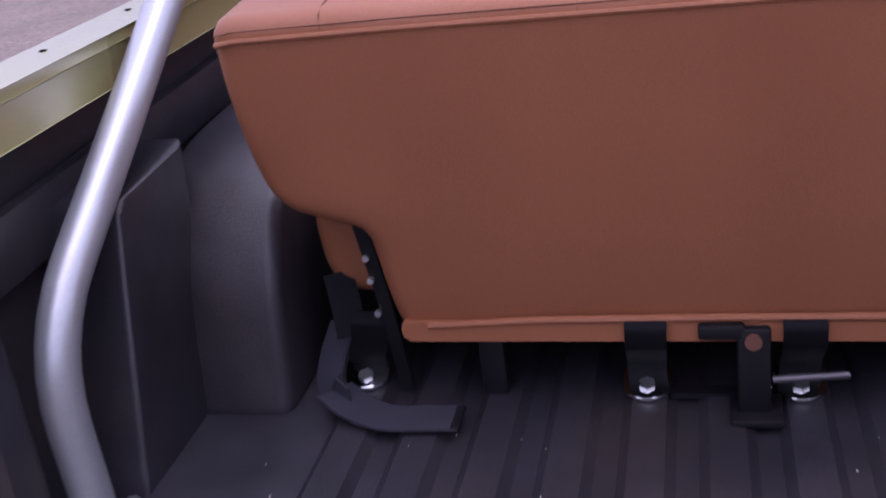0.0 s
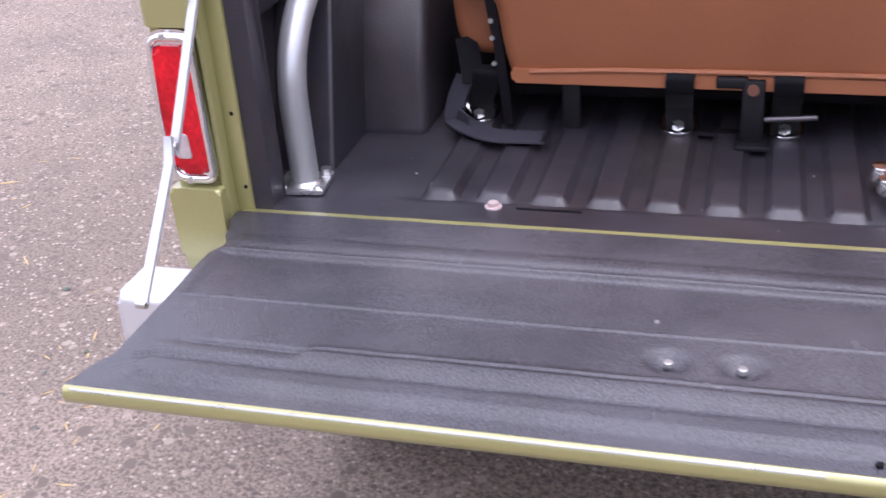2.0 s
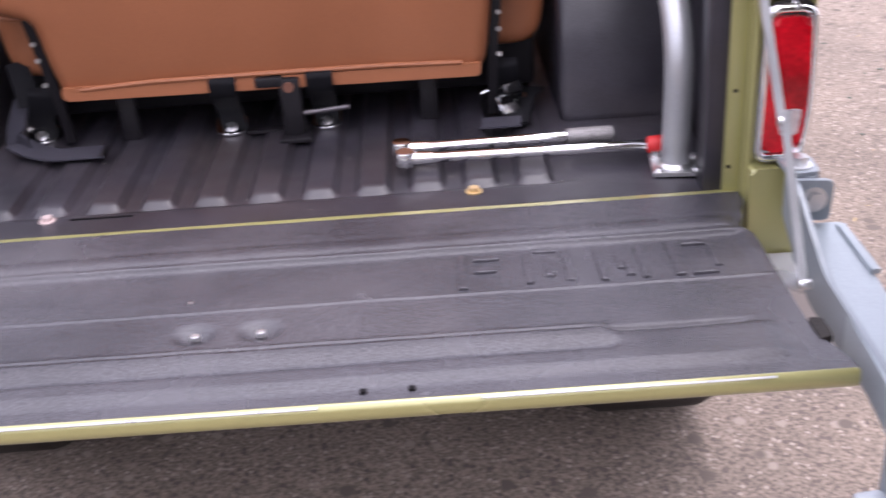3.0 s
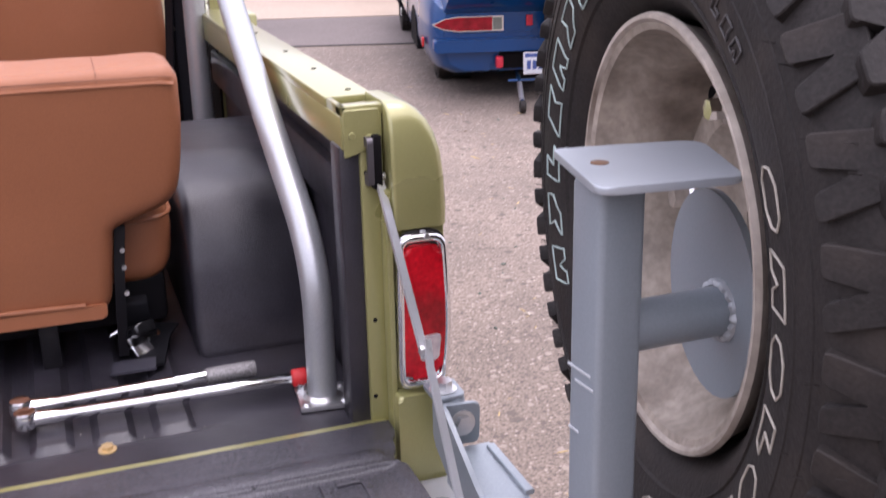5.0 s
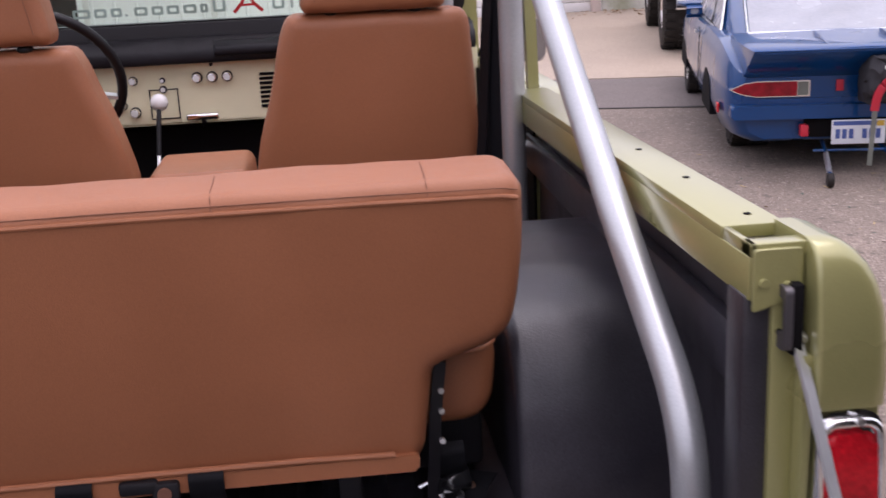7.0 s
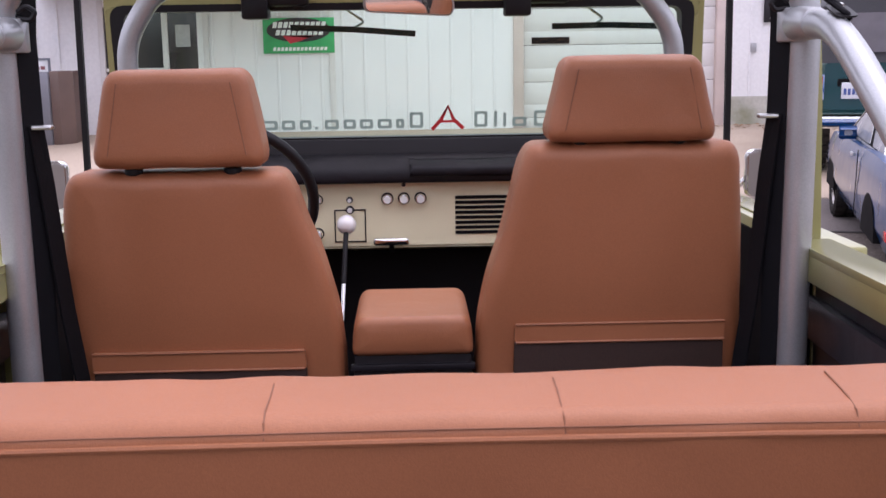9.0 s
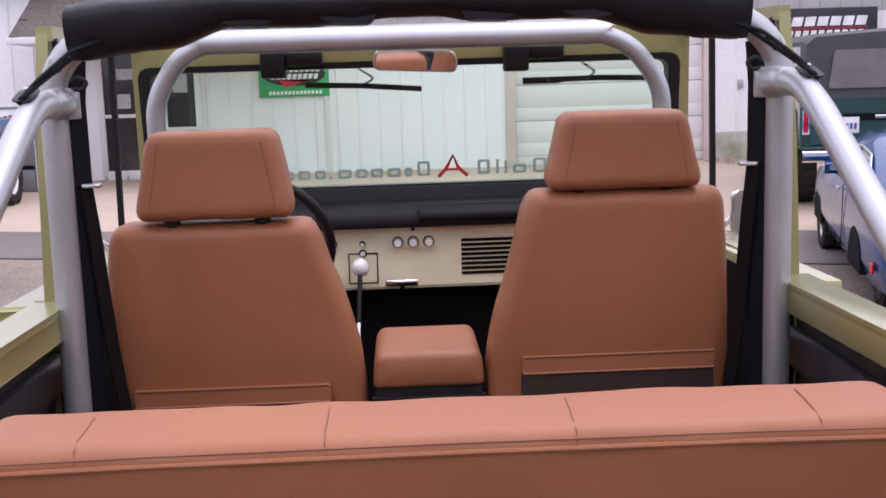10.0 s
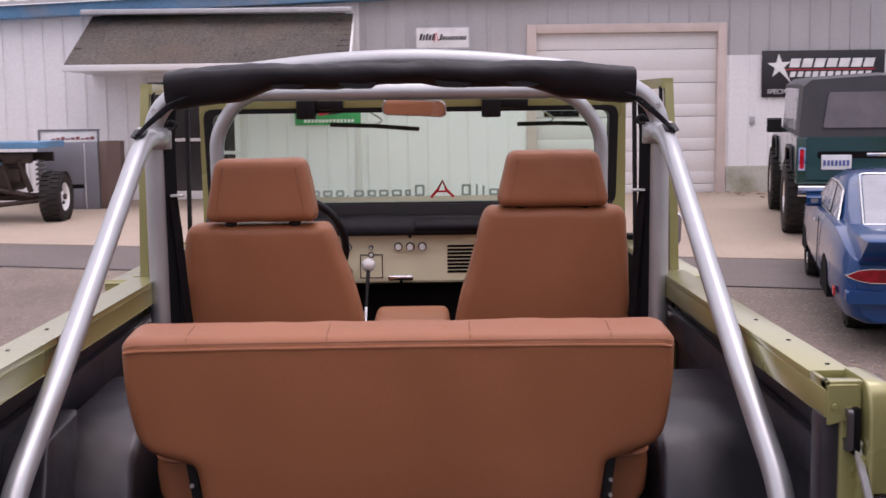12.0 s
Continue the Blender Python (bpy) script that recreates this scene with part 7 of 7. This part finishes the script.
for s in (-1, 1):

    def on_flank(bm):
        for v in bm.verts:
            v.co.x = s * (0.744 - (v.co.z - 0.77) * 0.39 + v.co.x)
        return bm

    bm = B()  # dark frame round both panes, with the sloping pillar between them
    slab(bm, rounded([(1.02, 0.785), (2.78, 0.785), (2.44, 1.012), (1.95, 1.022), (1.48, 1.0)], 0.02), "x", -0.004, 0.006, 0, 1)
    fr_ = part("side_window", on_flank(bm), shade_frame_black, cabin_part, "grey side window in a bright rim")
    for q in ([(1.08, 0.80), (1.58, 0.80), (1.88, 1.006), (1.50, 0.988)], [(1.72, 0.80), (2.70, 0.80), (2.40, 1.002), (2.0, 1.008)]):
        bm = B()
        slab(bm, rounded(q, 0.02), "x", 0.004, 0.010, 0, 1)
        part("pane", on_flank(bm), SHEEN_PANE, fr_)
    bm = B()
    tube(bm, [(0.006, y, z) for y, z in rounded([(1.02, 0.785), (2.78, 0.785), (2.44, 1.012), (1.95, 1.022), (1.48, 1.0)], 0.03)], 0.008, seg=6, closed=True)
    part("window_trim", on_flank(bm), zinc, fr_)
    bm = B()
    box(bm, s * 0.770, s * 0.850, 2.36, 2.42, 0.795, 0.847, 0.024, 5)
    tube(bm, [(s * 0.76, 2.42, 0.775), (s * 0.80, 2.40, 0.81)], 0.012, seg=8)
    mir = part("door_mirror", bm, car_blue, car)
    bm = B()
    slab(bm, rounded(rect(s * 0.778, s * 0.842, 0.800, 0.842), 0.018, 4), "y", 2.356, 2.362)
    part("mirror_glass", bm, SHEEN_PANE, mir)
    bm = B()
    tube(bm, [(s * 0.838, 1.78, 0.72), (s * 0.846, 1.84, 0.715), (s * 0.838, 1.92, 0.72)], 0.012, seg=8)
    part("door_handle", bm, zinc, car)
    bm = B()
    tube(bm, [(s * 0.834, 1.62, 0.77), (s * 0.842, 1.60, 0.55), (s * 0.838, 1.68, 0.28)], 0.004, 0.05, 6)
    part("door_gap", bm, shade_frame_black, car)
    # wrap-round tail lamp: runs to a point where it sweeps forward
    def lamp_run(z0, z1, tip, a, b, front):
        bm = B()
        if b < 0.5:
            o = [(a, z0), (b, z0), (b, z1), (a, z1)]
        else:
            o = [(a, z0), (0.62, z0), (0.70, z0 + 0.012), (b - 0.03, tip - 0.016), (b, tip), (b - 0.03, tip + 0.014), (0.70, z1 - 0.012), (0.62, z1), (a, z1)]
        slab(bm, [(s * x, z) for x, z in o], "y", front, 0.03)
        for v in bm.verts:
            v.co.y += 0.24 * max(0, abs(v.co.x) - 0.655)
        return bm

    tl_ = part("tail_lamp", lamp_run(0.490, 0.592, 0.538, 0.29, 0.79, -0.018), chrome, car, "wide red tail lamp in a bright rim")
    part("red_lens", lamp_run(0.496, 0.586, 0.538, 0.37, 0.775, -0.022), LENS_DARK, tl_)
    part("grey_lens", lamp_run(0.499, 0.583, 0.538, 0.30, 0.366, -0.022), mat("grey_lens", (0.16, 0.17, 0.15), 0.3) if s < 0 else MATS["grey_lens"], tl_)
    bm = B()  # wheelie bar
    x = 0.19
    tube(bm, [(s * x * 0.75, 0.5, 0.22), (s * x, -0.12, 0.14), (s * (x + 0.03), -0.40, 0.07)], 0.014, 0.05, 10)
    wb = part("wheelie_bar", bm, car_blue, car, "blue tube wheelie bar with small wheel")
    bm = B()
    cyl(bm, (s * (x + 0.03) - 0.02, -0.42, 0.045), (s * (x + 0.03) + 0.02, -0.42, 0.045), 0.042, seg=18, bev=0.006)
    part("castor", bm, rubber, wb)
    bm = B()
    tube(bm, [(s * (x + 0.01), -0.16, 0.15), (s * (x + 0.028), -0.38, 0.075)], 0.018, seg=10)
    part("bar_sleeve", bm, zinc, wb)
bm = B()
slab(bm, rounded([(-0.785, 0.355), (0.785, 0.355), (0.785, 0.44), (-0.785, 0.44)], 0.02), "y", -0.10, 0.06, 0.026, 4)
for v in bm.verts:
    v.co.y += 0.9 * max(0, abs(v.co.x) - 0.66) ** 1.4
part("rear_bumper", bm, car_blue, car)
bm = B()
tube(bm, [(-0.26, -0.05, 0.15), (0.26, -0.05, 0.15)], 0.01, seg=8)
part("cross_tube", bm, car_blue, car)
bm = B()  # ducktail spoiler: a wedge that flares off the hatch, hollow below
secs = []
for yy, w, zt, zl in ((-0.24, 0.675, 0.808, 0.790), (-0.225, 0.68, 0.815, 0.772), (-0.10, 0.695, 0.818, 0.682), (0.0, 0.705, 0.820, 0.612), (0.25, 0.72, 0.822, 0.62), (0.56, 0.725, 0.832, 0.64)):
    secs.append((yy, [(0, zl), (w - 0.03, zl), (w, zl + 0.012), (w, zt - 0.01), (w - 0.012, zt), (0, zt + 0.008)]))
loft(bm, secs)
sp = part("spoiler", bm, car_blue, car, "", 40)
bm = B()
tube(bm, [(-0.675, -0.241, 0.805), (0.675, -0.241, 0.805)], 0.007, seg=8)
part("spoiler_lip", bm, car_blue, sp)
for s in (-1, 1):
    bm = B()
    slab(bm, [(-0.18, 0.822), (0.36, 0.826), (0.36, 0.856), (0.30, 0.858)], "x", s * 0.21 - 0.008, s * 0.21 + 0.008, 0.002, 1)
    part("spoiler_fin", bm, car_blue, sp)
# dark box on the tail, standing for the shaded cutout round the plate
bm = B()
box(bm, -0.32, 0.35, -0.006, 0.03, 0.226, 0.352, 0.004)
part("valance_cutout", bm, shade_frame_black, car)
bm = B()
slab(bm, rounded([(-0.60, 0.44), (0.60, 0.44), (0.60, 0.478), (-0.60, 0.478)], 0.008), "y", -0.012, 0.02, 0.004, 2)
part("tail_panel", bm, car_blue, car)
bm = B()
cushion_form(bm, rounded([(-0.01, 0.47), (0.22, 0.46), (0.245, 0.60), (0.225, 0.755), (0.02, 0.765), (-0.015, 0.62)], 0.04), "y", -0.30, -0.03, 0.05, 0.01, None, 0.02, 0.0)
for v in bm.verts:
    v.co += Vector((0.02, 0.03, 0.02)) * noise.noise(v.co * 16) + Vector((0.008, 0.014, 0.008)) * noise.noise(v.co * 42)
pk = part("parachute_pack", bm, mat("dark_canvas_pack", (0.022, 0.021, 0.026), 0.8, 0, 0.2, 10, 0.2, 200), car, "dark canvas parachute pack")
bm = B()
strip(bm, [(0.17, -0.315, 0.63), (0.10, -0.325, 0.615), (0.05, -0.325, 0.54), (0.04, -0.315, 0.44)], 0.05, 0.008, (0.6, 0, 0.8), 0.04)
part("red_strap", bm, SIGN_RED, pk)
bm = B()
box(bm, 0.09, 0.17, -0.312, -0.30, 0.685, 0.705, 0.002)
part("white_tag", bm, WHITE, pk)
bm = B()
strip(bm, [(0.045, -0.315, 0.46), (0.042, -0.30, 0.30), (0.036, -0.29, 0.10)], 0.03, 0.006, (1, 0, 0))
part("grey_strap", bm, MATS["grey_lens"], pk)
bm = B()
box(bm, -0.165, 0.165, -0.115, -0.107, 0.20, 0.352, 0.003)
pl = part("number_plate", bm, PLATE, car, "white and blue number plate with unreadable bars")
bm = B()
for k in range(7):
    if k != 3:
        box(bm, -0.14 + k * 0.041, -0.14 + k * 0.041 + 0.028, -0.1175, -0.114, 0.235, 0.295)
tagged(part("plate_bar", bm, mat("plate_blue", (0.06, 0.10, 0.3), 0.5), pl), kind="stuff")
bm = B()
box(bm, -0.155, 0.155, -0.1175, -0.114, 0.318, 0.344)
part("plate_band", bm, MATS["plate_blue"], pl)
bm = B()
box(bm, 0.11, 0.155, -0.119, -0.116, 0.312, 0.345)
part("plate_tab", bm, mat("yellow_tab", (0.6, 0.38, 0.05), 0.5), pl)
for x, z in ((-0.13, 0.52), (-0.35, 0.25)):
    bm = B()
    box(bm, x, x + 0.045, -0.024 if z > 0.4 else -0.1, -0.01 if z > 0.4 else -0.02, z, z + 0.07, 0.003)
    part("red_sticker", bm, SIGN_RED, car)
bm = B()
box(bm, -0.842, -0.828, 0.22, 0.32, 0.36, 0.42, 0.003)
part("side_marker", bm, LENS_RED, car)
for s in (-1, 1):
    for wy in (1.0, 3.35):
        # dark half disc whose colour stands for shade in the arch
        bm = B()
        q = 0.29 if wy < 2 else 0.26
        slab(bm, [(wy + q * math.cos(a), 0.26 + q * math.sin(a)) for a in [k * math.pi / 20 for k in range(21)]], "x", s * 0.72, s * (0.8405 if wy < 2 else 0.8125))
        part("wheel_arch", bm, shade_frame_black, body)
    road_wheel(car, (s * 0.545, 0.95, 0.31), 0.31, 0.28, 0.19, chrome, s)
    road_wheel(car, (s * 0.69, 3.35, 0.29), 0.29, 0.2, 0.18, chrome, s)
car.matrix_basis = pose(3.235, 4.86, ground_z(5.0), 1.7, 0, -14.2) @ Matrix.Diagonal((0.87, 0.86, 0.89, 1.0))


def boxy_truck(name, label, paint, has_top, where):
    tk = thing(name, (0, 0, 0), label, "truck", "other off-road trucks")
    bm = B()
    slab(bm, rounded([(0.0, 0.62), (0.36, 0.62), (0.36, 0.85), (0.50, 1.0), (1.0, 1.0), (1.12, 0.85), (1.12, 0.60), (2.5, 0.60), (2.5, 0.85), (2.65, 1.0), (3.2, 1.0), (3.3, 0.85), (3.3, 0.65), (3.55, 0.65), (3.55, 1.12), (2.35, 1.17), (0.0, 1.15)], 0.03, 3), "x", -0.82, 0.82, 0.025, 3)
    bd = part("body", bm, paint, tk)
    bm = B()
    slab(bm, rounded([(-0.72, 0.68), (0.72, 0.68), (0.72, 1.14), (-0.72, 1.14)], 0.02), "y", -0.012, 0.01, 0.005, 2)
    tg = part("tailgate", bm, paint, bd)
    bm = B()
    slab(bm, rounded([(-0.60, 0.91), (0.60, 0.91), (0.60, 0.985), (-0.60, 0.985)], 0.02), "y", -0.016, -0.008, 0.004, 2)
    part("gate_recess", bm, shade_frame_black, tg)
    bm = B()
    box(bm, -0.1, 0.12, -0.03, -0.01, 0.93, 0.97, 0.008)
    part("gate_handle", bm, chrome, tg)
    bm = B()
    slab(bm, rounded([(-0.09, 0.50), (0.0, 0.50), (0.0, 0.62), (-0.09, 0.62)], 0.02), "x", -0.80, 0.80, 0.012, 2)
    part("rear_bumper", bm, chrome, tk, "chrome rear bumper")
    for s in (-1, 1):
        bm = B()
        ring_slab(bm, rect(s * 0.725, s * 0.80, 0.78, 1.03, 0.015), rect(s * 0.74, s * 0.785, 0.80, 1.01, 0.01), "y", -0.03, 0.0)
        tl2 = part("tail_lamp", bm, chrome, tk, "tall red tail lamp in a chrome rim")
        bm = B()
        slab(bm, rect(s * 0.74, s * 0.785, 0.80, 1.01, 0.01), "y", -0.022, 0.0)
        part("red_lens", bm, LENS_RED, tl2)
        road_wheel(tk, (s * 0.74, 0.75, 0.42 if has_top else 0.39), 0.42 if has_top else 0.39, 0.30, 0.2, chrome, s)
        road_wheel(tk, (s * 0.74, 3.10, 0.42 if has_top else 0.39), 0.42 if has_top else 0.39, 0.30, 0.2, chrome, s)
        bm = B()
        box(bm, s * 0.84, s * 0.98, 2.1, 2.14, 1.12, 1.26, 0.02)
        part("door_mirror", bm, black_plastic, tk)
        for y0 in (0.75, 3.0):
            bm = B()
            tube(bm, [(s * 0.83, y0 - 0.42, 0.75), (s * 0.835, y0 - 0.30, 1.0), (s * 0.835, y0 + 0.28, 1.0), (s * 0.83, y0 + 0.40, 0.75)], 0.022, 0.12, 8)
            part("arch_flare", bm, black_plastic if has_top else MATS["sign_white"], tk)
    bm = B()
    box(bm, -0.5, 0.5, 0.3, 3.4, 0.45, 0.62, 0.01)
    part("chassis", bm, shade_frame_black, tk)
    if has_top:
        bm = B()
        loft(bm, [(0.0, [(0, 1.14), (0.80, 1.14), (0.79, 1.3), (0.765, 1.68), (0.68, 1.755), (0, 1.79)]), (0.25, [(0, 1.14), (0.80, 1.14), (0.79, 1.3), (0.77, 1.71), (0.68, 1.785), (0, 1.82)]), (2.2, [(0, 1.14), (0.80, 1.14), (0.79, 1.3), (0.77, 1.70), (0.68, 1.765), (0, 1.80)])])
        tp = part("soft_top", bm, soft_top, tk, "dark canvas soft top", 35)
        bm = B()
        slab(bm, rounded([(-0.55, 1.24), (0.55, 1.24), (0.50, 1.62), (-0.50, 1.62)], 0.03), "y", -0.022, -0.012)
        part("plastic_window", bm, mat("cloudy_plastic", (0.16, 0.15, 0.165), 0.35, 0, 0.2, 4, bump=0.2, bump_scale=6), tp, "cloudy plastic rear window")
        for s in (-1, 1):
            bm = B()
            slab(bm, [(0.35, 1.2), (2.1, 1.2), (2.0, 1.66), (0.35, 1.66)], "x", 0, 0.01)
            for v in bm.verts:
                v.co.x = s * (0.797 - (v.co.z - 1.2) * 0.055 + v.co.x)
            part("side_window", bm, SHEEN_PANE, tp)
        bm = B()
        box(bm, -0.56, -0.25, -0.03, -0.014, 0.79, 0.95, 0.003)
        pl2 = part("number_plate", bm, PLATE, tk, "white and blue number plate with unreadable bars")
        bm = B()
        for k in range(7):
            box(bm, -0.54 + k * 0.04, -0.54 + k * 0.04 + 0.026, -0.033, -0.029, 0.83, 0.89)
        tagged(part("plate_bar", bm, MATS["plate_blue"], pl2), kind="stuff")
    else:
        for k in range(3):
            bm = B()
            box(bm, -0.836, -0.815, 1.14, 2.48, 0.60 + 0.042 * k, 0.638 + 0.042 * k, 0.008)
            part("rocker_trim", bm, MATS["sign_white"], tk)
        for ob in tk.children:  # this one sits lower over its wheels
            if not ob.name.startswith("wheel"):
                ob.location.z -= 0.21
    tk.matrix_basis = where
    return tk


boxy_truck("green_truck", "dark green lifted truck with a black soft top and chrome bumper", car_green, True, pose(4.56, 9.59, ground_z(10.1), 1.7, 0, -13.3) @ Matrix.Diagonal((0.945, 0.99, 0.945, 1.0)))
boxy_truck("orange_truck", "orange lifted truck with pale lower trim, parked by the grass", car_orange, False, pose(7.15, 6.75, ground_z(8.4), 1.7, 0, -8))

# stripped chassis with a blue frame, and cabinets by the wall
ch = thing("stripped_chassis", (-5.6, 12.8, ground_z(12.8)), "stripped truck chassis with a blue painted panel and greasy running gear", "truck chassis")
gz = ground_z(12.45)
GREASE = mat("greasy_brown_metal", (0.06, 0.04, 0.035), 0.6, 0.4, 0.3, 12)
for c, side in (((-4.737, 12.45, gz + 0.316), 1), ((-6.2, 12.75, gz + 0.316), -1)):
    wh = road_wheel(ch, c, 0.316, 0.25, 0.165, WHITE, side)
    bm = B()  # dark openings between the spokes
    for k in range(5):
        a = k * math.tau / 5 + 0.3
        cyl(bm, Vector(c) + Vector((side * 0.06, 0.095 * math.cos(a), 0.095 * math.sin(a))), Vector(c) + Vector((side * 0.075, 0.095 * math.cos(a), 0.095 * math.sin(a))), 0.022, seg=12)
    parts("rim_opening", bm, shade_frame_black, wh)
    bm = B()
    cyl(bm, Vector(c) + Vector((side * 0.06, 0, 0)), Vector(c) + Vector((side * 0.125, 0, 0)), 0.04, 0.035, 16, 0.006)
    part("hub", bm, GREASE, wh)
bm = B()
slab(bm, rounded([(-8.0, 12.0), (-4.80, 12.0), (-4.76, 12.1), (-4.84, 13.2), (-8.0, 13.3)], 0.05), "z", 1.405, 1.485, 0.015, 2)
part("blue_panel", bm, blue_trim, ch, "blue painted panel")
bm = B()
for y in (12.2, 13.0):
    box(bm, -8.0, -4.95, y, y + 0.08, 1.22, 1.34, 0.008)
parts("frame_rail", bm, GREASE, ch)
bm = B()
tube(bm, [(-6.2, 12.75, gz + 0.316), (-4.84, 12.45, gz + 0.316)], 0.05, seg=12)
part("axle", bm, GREASE, ch)
bm = B()
tube(bm, [(-6.6, 12.2, 1.0), (-5.5, 12.2, 0.92), (-5.0, 12.35, 0.80)], 0.035, seg=10)
tube(bm, [(-6.8, 12.15, 0.74), (-5.4, 12.2, 0.70), (-4.95, 12.4, 0.74)], 0.03, seg=10)
tube(bm, [(-5.10, 12.2, 1.26), (-5.0, 12.3, 0.86)], 0.035, seg=10)
tube(bm, [(-5.3, 12.2, 1.24), (-5.22, 12.25, 0.84)], 0.02, seg=8)
parts("link_arm", bm, GREASE, ch)
bm = B()
tube(bm, [(-4.90 + 0.055 * math.cos(k * 0.7), 12.4 + 0.055 * math.sin(k * 0.7), 0.92 + k * 0.0068) for k in range(50)], 0.012, seg=6)
part("coil_spring", bm, mat("dusty_spring_steel", (0.22, 0.2, 0.2), 0.5, 0.5), ch)
bm = B()
box(bm, -6.5, -5.25, 12.3, 12.9, 0.86, 1.24, 0.06, 3)
cyl(bm, (-5.7, 12.25, 1.08), (-5.7, 12.34, 1.08), 0.11, seg=18, bev=0.01)
box(bm, -5.28, -5.12, 12.3, 12.5, 0.98, 1.16, 0.03)
part("engine_block", bm, GREASE, ch)
bm = B()
cyl(bm, (-5.35, 12.2, 1.25), (-5.35, 12.3, 1.25), 0.055, seg=16, bev=0.008)
part("blue_cap", bm, blue_trim, ch)
gz = ground_z(13.8)
cb = thing("metal_cabinet", (-5.0, 14.0, gz), "grey steel cabinet standing by the shop wall", "cabinet")
bm = B()
box(bm, -5.42, -4.585, 13.75, 14.2, gz, 1.448, 0.012)
part("body", bm, mat("grey_cabinet", (0.20, 0.20, 0.23), 0.45, 0.2, 0.1, 3), cb)
bm = B()
box(bm, -5.40, -4.775, 13.735, 13.752, gz + 0.36, 1.43, 0.006)
part("cabinet_door", bm, MATS["grey_cabinet"], cb)
bm = B()
box(bm, -5.40, -4.80, 13.737, 13.752, gz + 0.04, gz + 0.30, 0.006)
part("drawer_front", bm, MATS["grey_cabinet"], cb)
bm = B()
box(bm, -5.36, -4.79, 13.742, 13.7505, gz + 0.305, gz + 0.355)
part("drawer_gap", bm, shade_frame_black, cb)
bm = B()
box(bm, -4.768, -4.760, 13.742, 13.752, gz + 0.02, 1.43)
part("panel_seam", bm, MATS["sign_white"], cb)
cb2 = thing("brown_cabinet", (-4.45, 14.1, gz), "brown-sided steel cabinet standing by the shop wall", "cabinet")
bm = B()
slab(bm, [(-4.578, 13.80), (-4.47, 13.80), (-4.333, 13.98), (-4.36, 14.3), (-4.578, 14.3)], "z", gz, 1.458, 0.008, 2)
part("body", bm, mat("brown_cabinet_side", (0.15, 0.10, 0.085), 0.55, 0.1, 0.15, 2), cb2)
bd = thing("leaning_sign", (-5.15, 14.3, gz), "pale framed board with red writing leaning behind the cabinets", "sign")
bm = B()
box(bm, -5.56, -4.74, 14.30, 14.315, gz, 1.60, 0.002)
part("board", bm, MATS["sign_white"], bd)
bm = B()
ring_slab(bm, rect(-5.585, -4.715, gz, 1.625), rect(-5.56, -4.74, gz + 0.02, 1.60), "y", 14.285, 14.318)
part("frame", bm, MATS["grey_cabinet"], bd)
bm = B()
for k in range(9):
    box(bm, -5.40 + k * 0.07, -5.345 + k * 0.07, 14.296, 14.3005, 1.475, 1.495 + 0.012 * (k % 3))
tagged(part("sign_bar", bm, mat("faded_red_writing", (0.26, 0.09, 0.09), 0.6), bd), kind="stuff")
